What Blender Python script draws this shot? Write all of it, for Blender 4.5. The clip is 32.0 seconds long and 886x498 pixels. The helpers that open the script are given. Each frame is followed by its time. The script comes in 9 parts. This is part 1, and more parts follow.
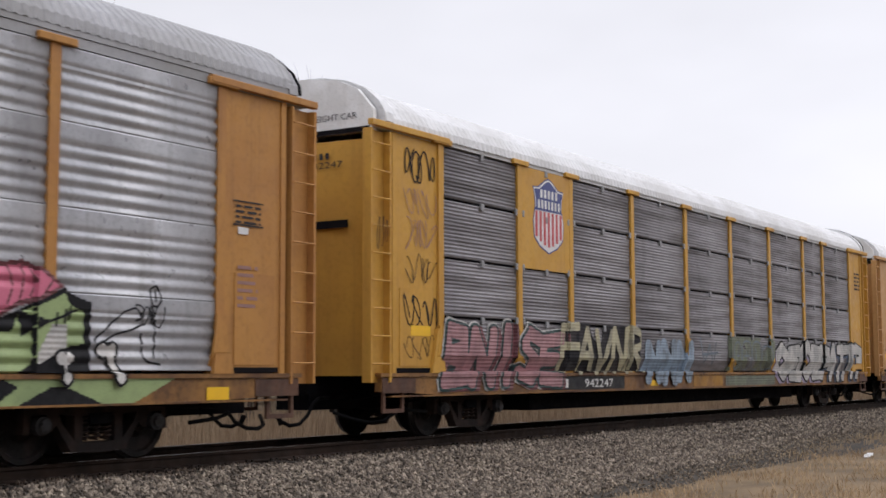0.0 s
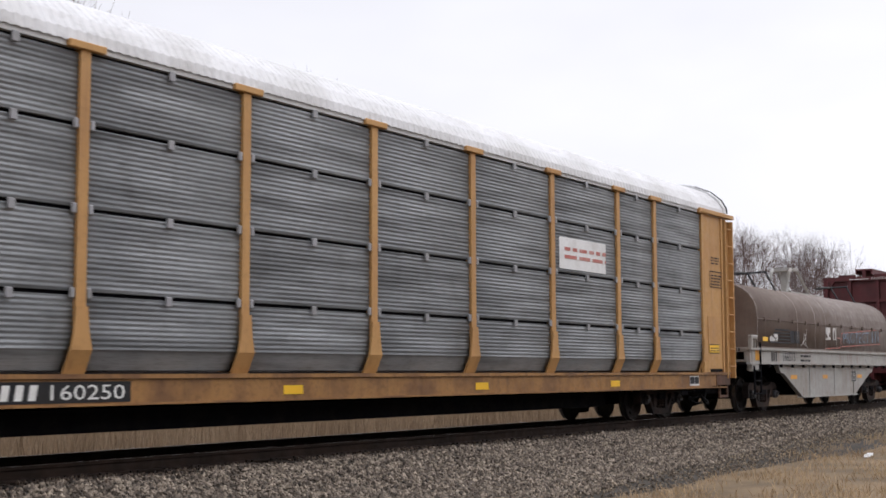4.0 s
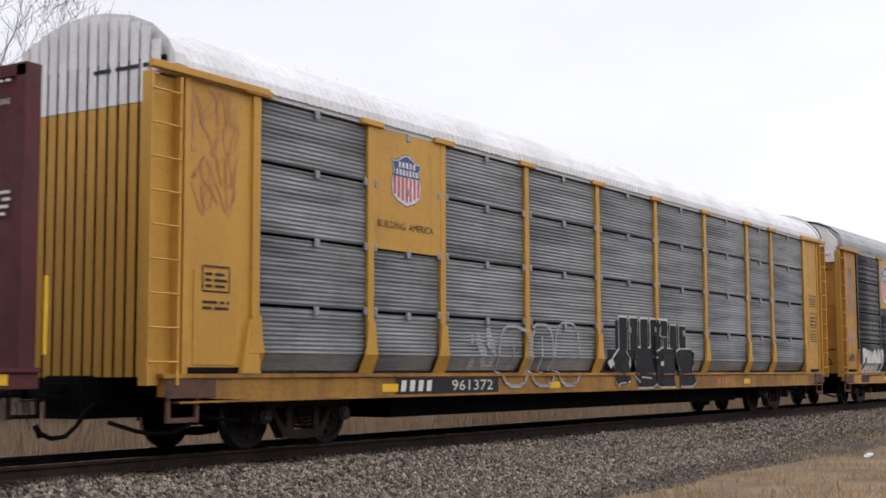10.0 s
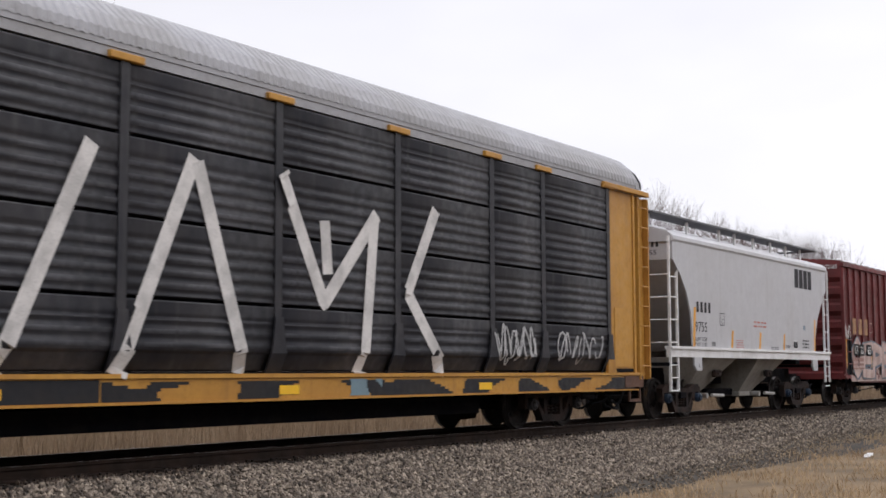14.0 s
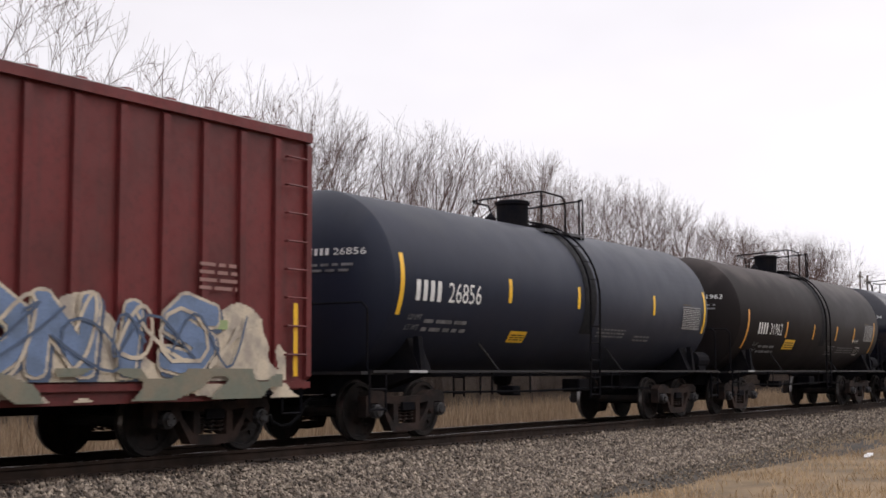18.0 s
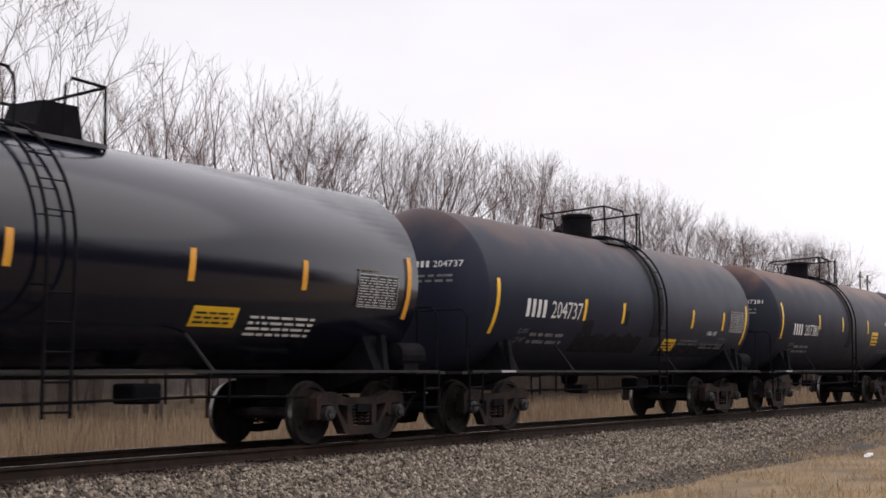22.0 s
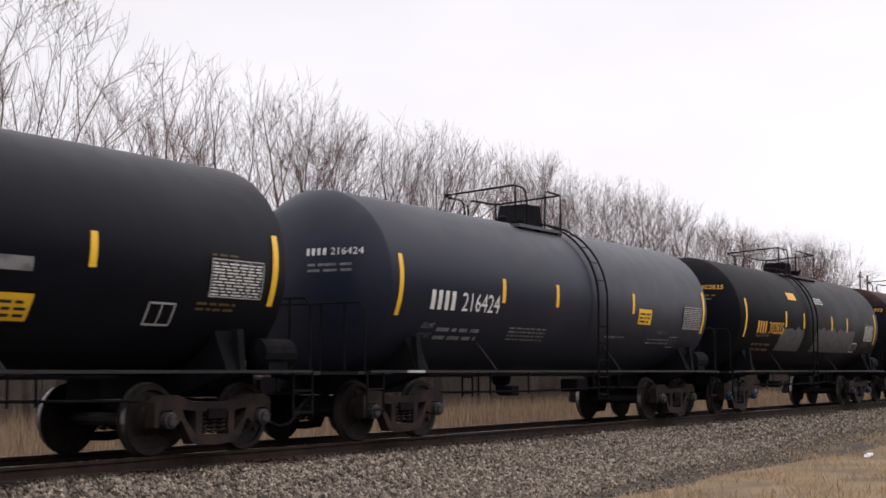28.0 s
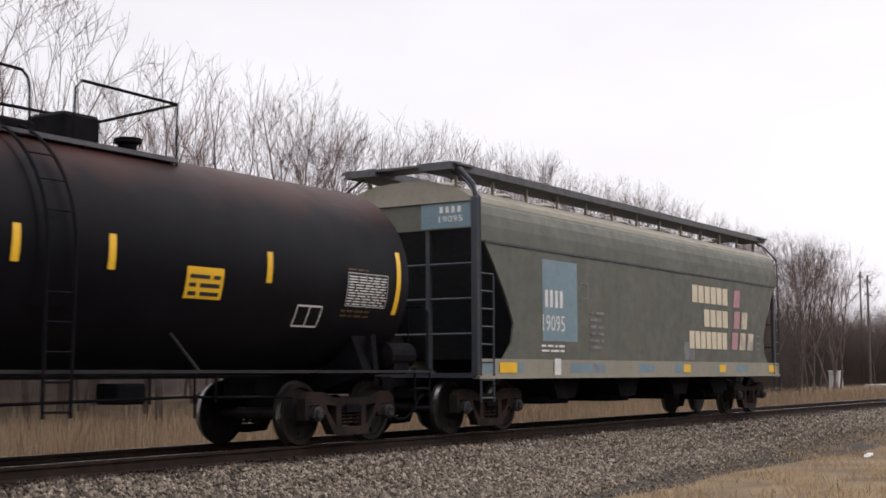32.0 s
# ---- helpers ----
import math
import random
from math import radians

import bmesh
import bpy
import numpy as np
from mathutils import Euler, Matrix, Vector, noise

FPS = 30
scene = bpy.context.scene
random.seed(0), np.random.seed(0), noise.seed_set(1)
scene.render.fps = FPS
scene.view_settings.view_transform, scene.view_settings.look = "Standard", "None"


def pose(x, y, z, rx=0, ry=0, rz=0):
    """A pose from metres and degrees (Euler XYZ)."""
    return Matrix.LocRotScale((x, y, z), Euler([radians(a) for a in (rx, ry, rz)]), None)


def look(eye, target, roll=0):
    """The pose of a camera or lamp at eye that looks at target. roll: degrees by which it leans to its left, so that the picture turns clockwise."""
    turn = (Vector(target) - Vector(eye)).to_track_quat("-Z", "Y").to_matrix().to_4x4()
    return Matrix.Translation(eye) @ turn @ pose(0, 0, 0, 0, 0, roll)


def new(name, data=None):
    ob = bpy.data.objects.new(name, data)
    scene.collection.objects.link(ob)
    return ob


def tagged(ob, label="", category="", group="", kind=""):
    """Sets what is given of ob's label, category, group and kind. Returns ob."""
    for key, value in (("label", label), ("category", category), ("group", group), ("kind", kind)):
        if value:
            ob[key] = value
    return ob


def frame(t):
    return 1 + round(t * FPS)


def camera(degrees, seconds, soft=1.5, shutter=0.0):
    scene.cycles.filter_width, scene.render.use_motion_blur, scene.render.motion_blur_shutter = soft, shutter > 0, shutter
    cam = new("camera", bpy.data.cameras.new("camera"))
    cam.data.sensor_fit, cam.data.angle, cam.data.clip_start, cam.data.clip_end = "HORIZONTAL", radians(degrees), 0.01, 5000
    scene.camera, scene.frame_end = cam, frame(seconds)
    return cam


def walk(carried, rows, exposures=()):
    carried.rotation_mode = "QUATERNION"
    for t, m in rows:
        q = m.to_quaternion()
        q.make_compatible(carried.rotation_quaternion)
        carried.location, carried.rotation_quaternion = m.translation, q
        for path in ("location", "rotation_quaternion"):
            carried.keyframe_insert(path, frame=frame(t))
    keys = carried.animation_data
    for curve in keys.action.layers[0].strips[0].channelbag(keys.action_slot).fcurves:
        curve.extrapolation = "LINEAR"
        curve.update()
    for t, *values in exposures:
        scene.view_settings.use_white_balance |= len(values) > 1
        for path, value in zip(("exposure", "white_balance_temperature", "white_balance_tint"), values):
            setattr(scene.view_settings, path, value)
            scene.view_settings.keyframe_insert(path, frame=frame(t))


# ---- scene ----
from mathutils import geometry

# Metres: x runs along the track, y across it, z = 0 is the top of the rail.
cam = camera(36.9, 32.0, soft=1.6, shutter=0.12)
EYE = (0.0, -13.034, 1.03)
AIM = (EYE[0] + 100 * math.cos(radians(32.607)), EYE[1] + 100 * math.sin(radians(32.607)),
       EYE[2] + 100 * math.tan(radians(5.362)))
STAND = look(EYE, AIM, roll=-0.2)
walk(cam, [(0.0, STAND), (32.0, STAND)], exposures=[(0.0, -0.12, 6500, 10), (1.0, -0.03, 6500, 10), (2.0, 0.0, 6500, 10), (13.0, 0.0, 6500, 10), (17.0, 0.0, 6750, 12.5), (32.0, 0.0, 6750, 12.5)])


def travelled(t):
    """How far the train has rolled, in metres, at t seconds."""
    u = (t - 16) / 16
    return 10.4939 * t + 3.3673 * u ** 2 - 0.5626 * u ** 3 - 0.6406 * u ** 4


# ---- overcast sky and a soft sun ----
world = bpy.data.worlds.new("overcast_sky")
scene.world = world
world.use_nodes = True
wn, wl = world.node_tree.nodes, world.node_tree.links
wn.clear()
sky = wn.new("ShaderNodeTexSky")
sky.sky_type, sky.sun_disc = 'NISHITA', False
sky.sun_elevation, sky.sun_rotation = radians(48), radians(141)
sky.air_density, sky.dust_density = 1.0, 4.0
flat = wn.new("ShaderNodeMix")
flat.data_type = 'RGBA'
flat.inputs[0].default_value = 0.93
flat.inputs[7].default_value = (8.5, 8.5, 9.15, 1)
wl.new(sky.outputs[0], flat.inputs[6])
wcoord = wn.new("ShaderNodeTexCoord")
wmap = wn.new("ShaderNodeMapping")
wmap.inputs["Scale"].default_value = (1.2, 1.2, 3.0)
cloud = wn.new("ShaderNodeTexNoise")
cloud.inputs["Scale"].default_value, cloud.inputs["Detail"].default_value = 2.0, 4.0
cramp = wn.new("ShaderNodeMapRange")
cramp.inputs["From Min"].default_value, cramp.inputs["From Max"].default_value = 0.3, 0.7
cramp.inputs["To Min"].default_value, cramp.inputs["To Max"].default_value = 0.90, 1.06
tint = wn.new("ShaderNodeVectorMath")
tint.operation = 'SCALE'
back = wn.new("ShaderNodeBackground")
back.inputs["Strength"].default_value = 0.12
wout = wn.new("ShaderNodeOutputWorld")
wl.new(wcoord.outputs["Generated"], wmap.inputs["Vector"])
wl.new(wmap.outputs[0], cloud.inputs["Vector"])
wl.new(cloud.outputs["Fac"], cramp.inputs["Value"])
# an overcast dome is brightest overhead
wsep = wn.new("ShaderNodeSeparateXYZ")
dome = wn.new("ShaderNodeMapRange")
dome.inputs["From Min"].default_value = 0.32
dome.inputs["To Min"].default_value, dome.inputs["To Max"].default_value = 1.03, 2.2
both = wn.new("ShaderNodeMath")
both.operation = 'MULTIPLY'
wl.new(wcoord.outputs["Generated"], wsep.inputs[0])
wl.new(wsep.outputs["Z"], dome.inputs["Value"])
wl.new(dome.outputs[0], both.inputs[0])
wl.new(cramp.outputs[0], both.inputs[1])
wl.new(flat.outputs[2], tint.inputs[0])
wl.new(both.outputs[0], tint.inputs["Scale"])
wl.new(tint.outputs[0], back.inputs["Color"])
wl.new(back.outputs[0], wout.inputs["Surface"])
sun = new("sun", bpy.data.lights.new("sun", 'SUN'))
sun.data.energy, sun.data.angle, sun.data.color = 0.55, radians(60), (1.0, 0.985, 0.965)
sun.matrix_world = look((40, -50, 60), (0, 0, 0))


# ---- materials ----
def surface(name, base, second=None, mottle=0.35, scale=1.5, streak=0.0, streak_colour=(0.03, 0.02, 0.015),
            rough=0.55, metal=0.0, bump=0.15, fine=40.0, vary=0.0, spread=(1, 1, 1), gloss=0.5, wander=0.12):
    """Paint, metal, wood or earth: a base colour with broad blotches, vertical streaks, grain and fine relief."""
    m = bpy.data.materials.new(name)
    m.use_nodes = True
    n, l = m.node_tree.nodes, m.node_tree.links
    b = n["Principled BSDF"]
    b.inputs["Metallic"].default_value = metal
    b.inputs["Specular IOR Level"].default_value = gloss
    co = n.new("ShaderNodeTexCoord")
    info = n.new("ShaderNodeObjectInfo")
    shift = n.new("ShaderNodeVectorMath")
    shift.operation = 'MULTIPLY_ADD'
    shift.inputs[1].default_value = spread
    wide = n.new("ShaderNodeVectorMath")
    wide.operation = 'SCALE'
    wide.inputs[0].default_value = (37.0, 11.0, 5.0)
    l.new(info.outputs["Random"], wide.inputs["Scale"])
    l.new(co.outputs["Object"], shift.inputs[0])
    l.new(wide.outputs[0], shift.inputs[2])

    def noise_at(sc, detail, source=shift):
        t = n.new("ShaderNodeTexNoise")
        t.inputs["Scale"].default_value, t.inputs["Detail"].default_value = sc, detail
        l.new(source.outputs[0], t.inputs["Vector"])
        return t.outputs["Fac"]

    def ramp(fac, lo, hi, to):
        r = n.new("ShaderNodeMapRange")
        r.interpolation_type = 'SMOOTHSTEP'
        r.inputs["From Min"].default_value, r.inputs["From Max"].default_value = lo, hi
        r.inputs["To Max"].default_value = to
        l.new(fac, r.inputs["Value"])
        return r.outputs[0]

    def blend(fac, a, c):
        x = n.new("ShaderNodeMix")
        x.data_type = 'RGBA'
        l.new(fac, x.inputs[0])
        for k, v in ((6, a), (7, c)):
            if hasattr(v, "is_linked"):
                l.new(v, x.inputs[k])
            else:
                x.inputs[k].default_value = (*v, 1)
        return x.outputs[2]

    other = second if second else tuple(c * 0.55 for c in base)
    colour = blend(ramp(noise_at(scale, 5.0), 0.38, 0.68, mottle * 1.6), base, other)
    colour = blend(ramp(noise_at(scale * 14, 3.0), 0.45, 0.75, mottle * 0.7), colour, tuple(c * 0.6 for c in other))
    if streak:
        tall = n.new("ShaderNodeVectorMath")
        tall.operation = 'MULTIPLY'
        tall.inputs[1].default_value = (7.0, 7.0, 0.35)
        l.new(shift.outputs[0], tall.inputs[0])
        colour = blend(ramp(noise_at(1.0, 5.0, tall), 0.5, 0.78, streak), colour, streak_colour)
    if vary:
        hsv = n.new("ShaderNodeHueSaturation")
        r = n.new("ShaderNodeMapRange")
        r.inputs["To Min"].default_value, r.inputs["To Max"].default_value = 1 - vary, 1 + vary
        l.new(info.outputs["Random"], r.inputs["Value"])
        l.new(r.outputs[0], hsv.inputs["Value"])
        l.new(colour, hsv.inputs["Color"])
        colour = hsv.outputs[0]
    l.new(colour, b.inputs["Base Color"])
    rr = n.new("ShaderNodeMapRange")
    rr.inputs["From Min"].default_value, rr.inputs["From Max"].default_value = 0.3, 0.7
    rr.inputs["To Min"].default_value, rr.inputs["To Max"].default_value = max(0.05, rough - wander), min(1, rough + wander)
    l.new(noise_at(scale * 5, 3.0), rr.inputs["Value"])
    l.new(rr.outputs[0], b.inputs["Roughness"])
    if bump:
        bp = n.new("ShaderNodeBump")
        bp.inputs["Strength"].default_value, bp.inputs["Distance"].default_value = bump, 0.01
        l.new(noise_at(fine, 4.0), bp.inputs["Height"])
        l.new(bp.outputs[0], b.inputs["Normal"])
    return m


def ribbed(m, pitch=.062, strength=.4):
    """Spray paint on corrugated sheet keeps the relief of the ribs below it."""
    n, l = m.node_tree.nodes, m.node_tree.links
    b = n["Principled BSDF"]
    old = b.inputs["Normal"].links[0].from_node if b.inputs["Normal"].links else None
    co = n.new("ShaderNodeTexCoord")
    wave = n.new("ShaderNodeTexWave")
    wave.bands_direction = 'Z'
    wave.inputs["Scale"].default_value = 0.314 / pitch
    l.new(co.outputs["Object"], wave.inputs["Vector"])
    bp = n.new("ShaderNodeBump")
    bp.inputs["Strength"].default_value, bp.inputs["Distance"].default_value = strength, 0.014
    l.new(wave.outputs["Fac"], bp.inputs["Height"])
    if old:
        l.new(old.outputs[0], bp.inputs["Normal"])
    l.new(bp.outputs[0], b.inputs["Normal"])
    return m


M = {}
M["yellow"] = surface("rack_yellow_paint", (0.45, 0.23, 0.042), (0.33, 0.155, 0.035), 0.4, 0.9, 0.35, (0.15, 0.07, 0.03), rough=0.5, gloss=.3)
M["yellow_bright"] = surface("bright_rack_yellow_paint", (0.52, 0.285, 0.05), (0.41, 0.21, 0.045), 0.3, 0.9, 0.25, (0.2, 0.1, 0.03), rough=0.5, gloss=.3)
M["orange"] = surface("faded_orange_rack_paint", (0.42, 0.205, 0.055), (0.33, 0.15, 0.05), 0.4, 0.9, 0.3, (0.1, 0.045, 0.025), gloss=.3)
M["tan"] = surface("tan_rack_paint", (0.47, 0.265, 0.10), (0.38, 0.2, 0.08), 0.35, 0.9, 0.3, (0.16, 0.075, 0.04), gloss=.3)
M["sill_rust"] = surface("rusty_yellow_sill_paint", (0.25, 0.125, 0.04), (0.085, 0.042, 0.024), 0.7, 1.2, 0.4, (0.03, 0.017, 0.012), gloss=.3)
M["sill_ochre"] = surface("grimy_ochre_sill_paint", (0.36, 0.185, 0.032), (0.16, 0.075, 0.026), 0.5, 1.3, 0.45, (0.05, 0.028, 0.018), gloss=.3)
M["sill_tan"] = surface("grimy_tan_sill_paint", (0.30, 0.155, 0.055), (0.14, 0.07, 0.035), 0.55, 1.3, 0.4, (0.06, 0.033, 0.022), gloss=.3)
M["rust"] = surface("rust_brown_steel", (0.105, 0.05, 0.03), (0.06, 0.03, 0.02), 0.6, 3.0, rough=0.85)
M["hood_seam"] = surface("scuffed_pale_seam_paint", (0.30, 0.255, 0.225), (0.17, 0.135, 0.11), 0.6, 3.0)
M["sill_black"] = surface("black_sill_paint", (0.011, 0.0118, 0.015), (0.021, 0.018, 0.017), 0.5, 1.5, gloss=.3)
M["silver"] = surface("weathered_galvanised_panel", (0.275, 0.265, 0.282), (0.13, 0.12, 0.125), 0.6, 1.3, 0.28, (0.065, 0.058, 0.055), rough=0.55, metal=0.2, vary=0.13, gloss=.3, spread=(.3, 1, 4))
M["silver_cool"] = surface("cool_grey_galvanised_panel", (0.255, 0.268, 0.28), (0.12, 0.125, 0.13), 0.55, 1.3, 0.28, (0.065, 0.058, 0.055), rough=0.55, metal=0.2, vary=0.12, gloss=.3, spread=(.3, 1, 4))
M["silver_new"] = surface("fresh_galvanised_panel", (0.47, 0.475, 0.50), (0.32, 0.32, 0.34), 0.45, 1.3, 0.3, (0.12, 0.11, 0.105), rough=0.38, metal=0.3, vary=0.08)
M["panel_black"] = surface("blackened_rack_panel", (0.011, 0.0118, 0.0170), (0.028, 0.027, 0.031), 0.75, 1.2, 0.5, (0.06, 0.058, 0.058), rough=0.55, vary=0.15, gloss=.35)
M["panel_ridge"] = surface("paler_ridges_of_blackened_panel", (0.055, 0.055, 0.062), (0.022, 0.023, 0.028), 0.8, 1.6, 0.6, (0.015, 0.016, 0.02), rough=0.5, vary=0.2, gloss=.35)
M["roof_white"] = surface("dirty_white_roof_sheet", (0.62, 0.62, 0.63), (0.45, 0.44, 0.43), 0.4, 0.8, rough=0.5, metal=0.1)
M["roof_grey"] = surface("dull_grey_roof_sheet", (0.30, 0.30, 0.315), (0.22, 0.215, 0.21), 0.4, 0.8, rough=0.5, metal=0.2)
M["white"] = surface("white_paint", (0.72, 0.72, 0.72), (0.5, 0.49, 0.47), 0.35, 2.0, 0.15, (0.3, 0.26, 0.2))
M["black"] = surface("black_running_gear_grime", (0.0048, 0.005, 0.0075), (0.011, 0.0095, 0.010), 0.5, 3.0, rough=0.9, gloss=.08)
M["hose"] = surface("black_rubber_hose", (0.006, 0.006, 0.007), None, 0.2, 6.0, rough=0.8, gloss=.1)
M["truck"] = surface("rusty_cast_truck_iron", (0.018, 0.0148, 0.0145), (0.042, 0.027, 0.022), 0.6, 3.0, rough=0.85, bump=0.3, gloss=.15)
M["wheel"] = surface("dark_rolled_wheel_steel", (0.0085, 0.0076, 0.008), (0.022, 0.015, 0.013), 0.6, 4.0, rough=0.7, metal=0.0, gloss=.2)
M["tread"] = surface("polished_wheel_tread_steel", (0.2, 0.19, 0.185), None, 0.3, 8.0, rough=0.35, metal=0.9)
M["cap"] = surface("grey_bearing_cap_paint", (0.05, 0.05, 0.054), (0.022, 0.018, 0.016), 0.5, 8.0, gloss=.2)
M["cap_blue"] = surface("blue_bearing_cap_paint", (0.03, 0.05, 0.085), (0.015, 0.02, 0.025), 0.5, 8.0, gloss=.2)
M["rail_side"] = surface("rust_brown_rail_steel", (0.020, 0.013, 0.010), (0.035, 0.021, 0.015), 0.5, 2.0, rough=0.85, gloss=.2)
M["rail_top"] = surface("worn_bright_rail_head", (0.42, 0.41, 0.40), None, 0.2, 4.0, rough=0.22, metal=0.95)
M["tie"] = surface("creosoted_tie_timber", (0.022, 0.017, 0.014), (0.011, 0.009, 0.008), 0.5, 3.0, rough=0.9, bump=0.4, spread=(1, .3, 1), gloss=.2)
M["ballast"] = surface("crushed_ballast_bed", (0.062, 0.053, 0.044), (0.034, 0.029, 0.024), 0.7, 5.0, rough=0.95, bump=1.0, fine=18.0, gloss=.2)
M["earth"] = surface("dry_winter_turf", (0.19, 0.135, 0.08), (0.11, 0.08, 0.05), 0.6, 0.8, rough=0.95, bump=0.6, fine=14.0, gloss=.2)
M["graffiti_white"] = surface("white_spray_paint", (0.62, 0.60, 0.58), (0.36, 0.35, 0.34), 0.45, 3.0)
M["graffiti_cream"] = surface("cream_spray_paint", (0.56, 0.48, 0.36), (0.30, 0.26, 0.22), 0.55, 3.5)
M["graffiti_lemon"] = ribbed(surface("pale_lemon_spray_paint", (0.40, 0.365, 0.235), (0.20, 0.185, 0.14), 0.6, 3.0))
M["graffiti_ash"] = ribbed(surface("dark_ash_spray_paint", (0.02, 0.0195, 0.023), (0.06, 0.056, 0.058), 0.6, 2.5, rough=.8, gloss=.1))
M["graffiti_teal"] = ribbed(surface("dark_teal_spray_paint", (0.02, 0.055, 0.055), (0.012, 0.02, 0.022), 0.5, 3.0))
M["graffiti_maroon"] = ribbed(surface("dull_maroon_spray_paint", (0.17, 0.055, 0.065), (0.11, 0.04, 0.045), 0.5, 3.0))
M["graffiti_pink"] = ribbed(surface("dusty_pink_spray_paint", (0.34, 0.175, 0.185), (0.19, 0.095, 0.105), 0.55, 2.5))
M["graffiti_hotpink"] = surface("bright_pink_spray_paint", (0.55, 0.14, 0.22), (0.42, 0.09, 0.15), 0.3, 3.0)
M["graffiti_green"] = surface("pale_green_spray_paint", (0.28, 0.36, 0.16), (0.18, 0.24, 0.11), 0.4, 3.0)
M["graffiti_black"] = surface("black_spray_paint", (0.009, 0.009, 0.011), (0.02, 0.02, 0.022), 0.3, 3.0, rough=.7, gloss=.2)
M["graffiti_blue"] = ribbed(surface("pale_blue_spray_paint", (0.24, 0.31, 0.39), (0.13, 0.16, 0.19), 0.7, 3.0, spread=(1.6, 1, .8)))
M["graffiti_moss"] = ribbed(surface("dull_moss_spray_paint", (0.135, 0.155, 0.10), (0.085, 0.09, 0.07), 0.6, 3.0), .062, .35)
M["graffiti_sage"] = surface("washed_sage_spray_paint", (0.135, 0.15, 0.115), (0.20, 0.17, 0.12), 0.6, 3.0)
M["graffiti_violet"] = surface("pale_violet_spray_paint", (0.36, 0.30, 0.42), (0.26, 0.22, 0.30), 0.4, 3.0)
M["graffiti_rust"] = surface("faded_rust_pink_marker", (0.42, 0.17, 0.10), None, 0.3, 3.0)
M["graffiti_rose"] = surface("pale_rose_spray_paint", (0.50, 0.375, 0.33), (0.30, 0.20, 0.18), 0.65, 2.0, 0.4, (0.2, 0.09, 0.07))
M["graffiti_steel"] = surface("steel_blue_spray_paint", (0.135, 0.20, 0.33), (0.09, 0.13, 0.20), 0.5, 3.0)
M["graffiti_bone"] = ribbed(surface("dirty_bone_spray_paint", (0.47, 0.45, 0.43), (0.27, 0.27, 0.26), 0.6, 3.0), .062, .35)
M["graffiti_slate"] = surface("grey_blue_spray_paint", (0.13, 0.17, 0.21), (0.07, 0.08, 0.09), 0.5, 3.0)
M["graffiti_darkblue"] = surface("slate_blue_spray_paint", (0.06, 0.09, 0.15), (0.04, 0.06, 0.10), 0.3, 3.0)
M["graffiti_red"] = surface("red_spray_paint", (0.40, 0.05, 0.07), None, 0.2, 3.0)
M["graffiti_purple"] = surface("faded_violet_spray_paint", (0.28, 0.15, 0.13), None, 0.2, 3.0)
M["faint_wash"] = ribbed(surface("faded_pale_spray_paint", (0.33, 0.345, 0.36), (0.22, 0.225, 0.23), 0.6, 3.0))
M["faint_grey"] = surface("faint_grey_spray_paint", (0.42, 0.42, 0.42), (0.3, 0.3, 0.3), 0.4, 3.0)
M["mark_pink"] = surface("faded_pink_mark_paint", (0.42, 0.22, 0.24), (0.32, 0.16, 0.18), 0.4, 4.0)
M["mark_cream"] = surface("cream_mark_paint", (0.62, 0.55, 0.40), (0.48, 0.42, 0.31), 0.3, 4.0)
M["reflector"] = surface("yellow_reflective_tape", (0.80, 0.47, 0.02), (0.65, 0.37, 0.02), 0.25, 4.0, rough=0.4)
M["reflector_orange"] = surface("orange_reflective_tape", (0.70, 0.32, 0.03), (0.5, 0.24, 0.04), 0.3, 4.0, rough=0.4)
M["letter_white"] = surface("white_stencil_paint", (0.68, 0.68, 0.66), (0.5, 0.5, 0.48), 0.3, 6.0)
M["letter_grey"] = surface("worn_grey_stencil_paint", (0.19, 0.19, 0.195), (0.07, 0.07, 0.072), 0.5, 6.0)
M["letter_yellow"] = surface("yellow_stencil_paint", (0.72, 0.36, 0.04), (0.5, 0.25, 0.03), 0.3, 6.0)
M["letter_dim"] = surface("worn_ochre_stencil_paint", (0.09, 0.055, 0.015), (0.03, 0.02, 0.009), 0.4, 6.0)
M["letter_ochre"] = surface("weathered_ochre_stencil_paint", (0.36, 0.19, 0.07), (0.2, 0.08, 0.04), 0.6, 4.0)
M["letter_ochre2"] = surface("dim_ochre_stencil_paint", (0.20, 0.12, 0.03), (0.09, 0.055, 0.02), 0.5, 6.0)
M["letter_black"] = surface("black_stencil_paint", (0.022, 0.022, 0.027), (0.045, 0.045, 0.045), 0.3, 6.0, rough=.7, gloss=.25)
M["letter_blue"] = surface("pale_blue_stencil_paint", (0.22, 0.28, 0.37), (0.13, 0.13, 0.14), 0.7, 6.0)
M["shield_blue"] = surface("navy_shield_enamel", (0.025, 0.04, 0.19), None, 0.15, 3.0, rough=0.35)
M["shield_red"] = surface("red_shield_enamel", (0.50, 0.05, 0.06), None, 0.15, 3.0, rough=0.35)
M["decal_red"] = surface("faded_red_decal", (0.42, 0.10, 0.08), (0.5, 0.3, 0.26), 0.4, 4.0)
M["hood"] = surface("weathered_brown_hood_paint", (0.118, 0.082, 0.066), (0.155, 0.118, 0.098), 0.5, 0.9, 0.3, (0.21, 0.17, 0.145), rough=0.6)
M["coil_grey"] = surface("rust_stained_pale_grey_paint", (0.35, 0.345, 0.33), (0.25, 0.225, 0.195), 0.4, 0.9, 0.45, (0.20, 0.085, 0.035))
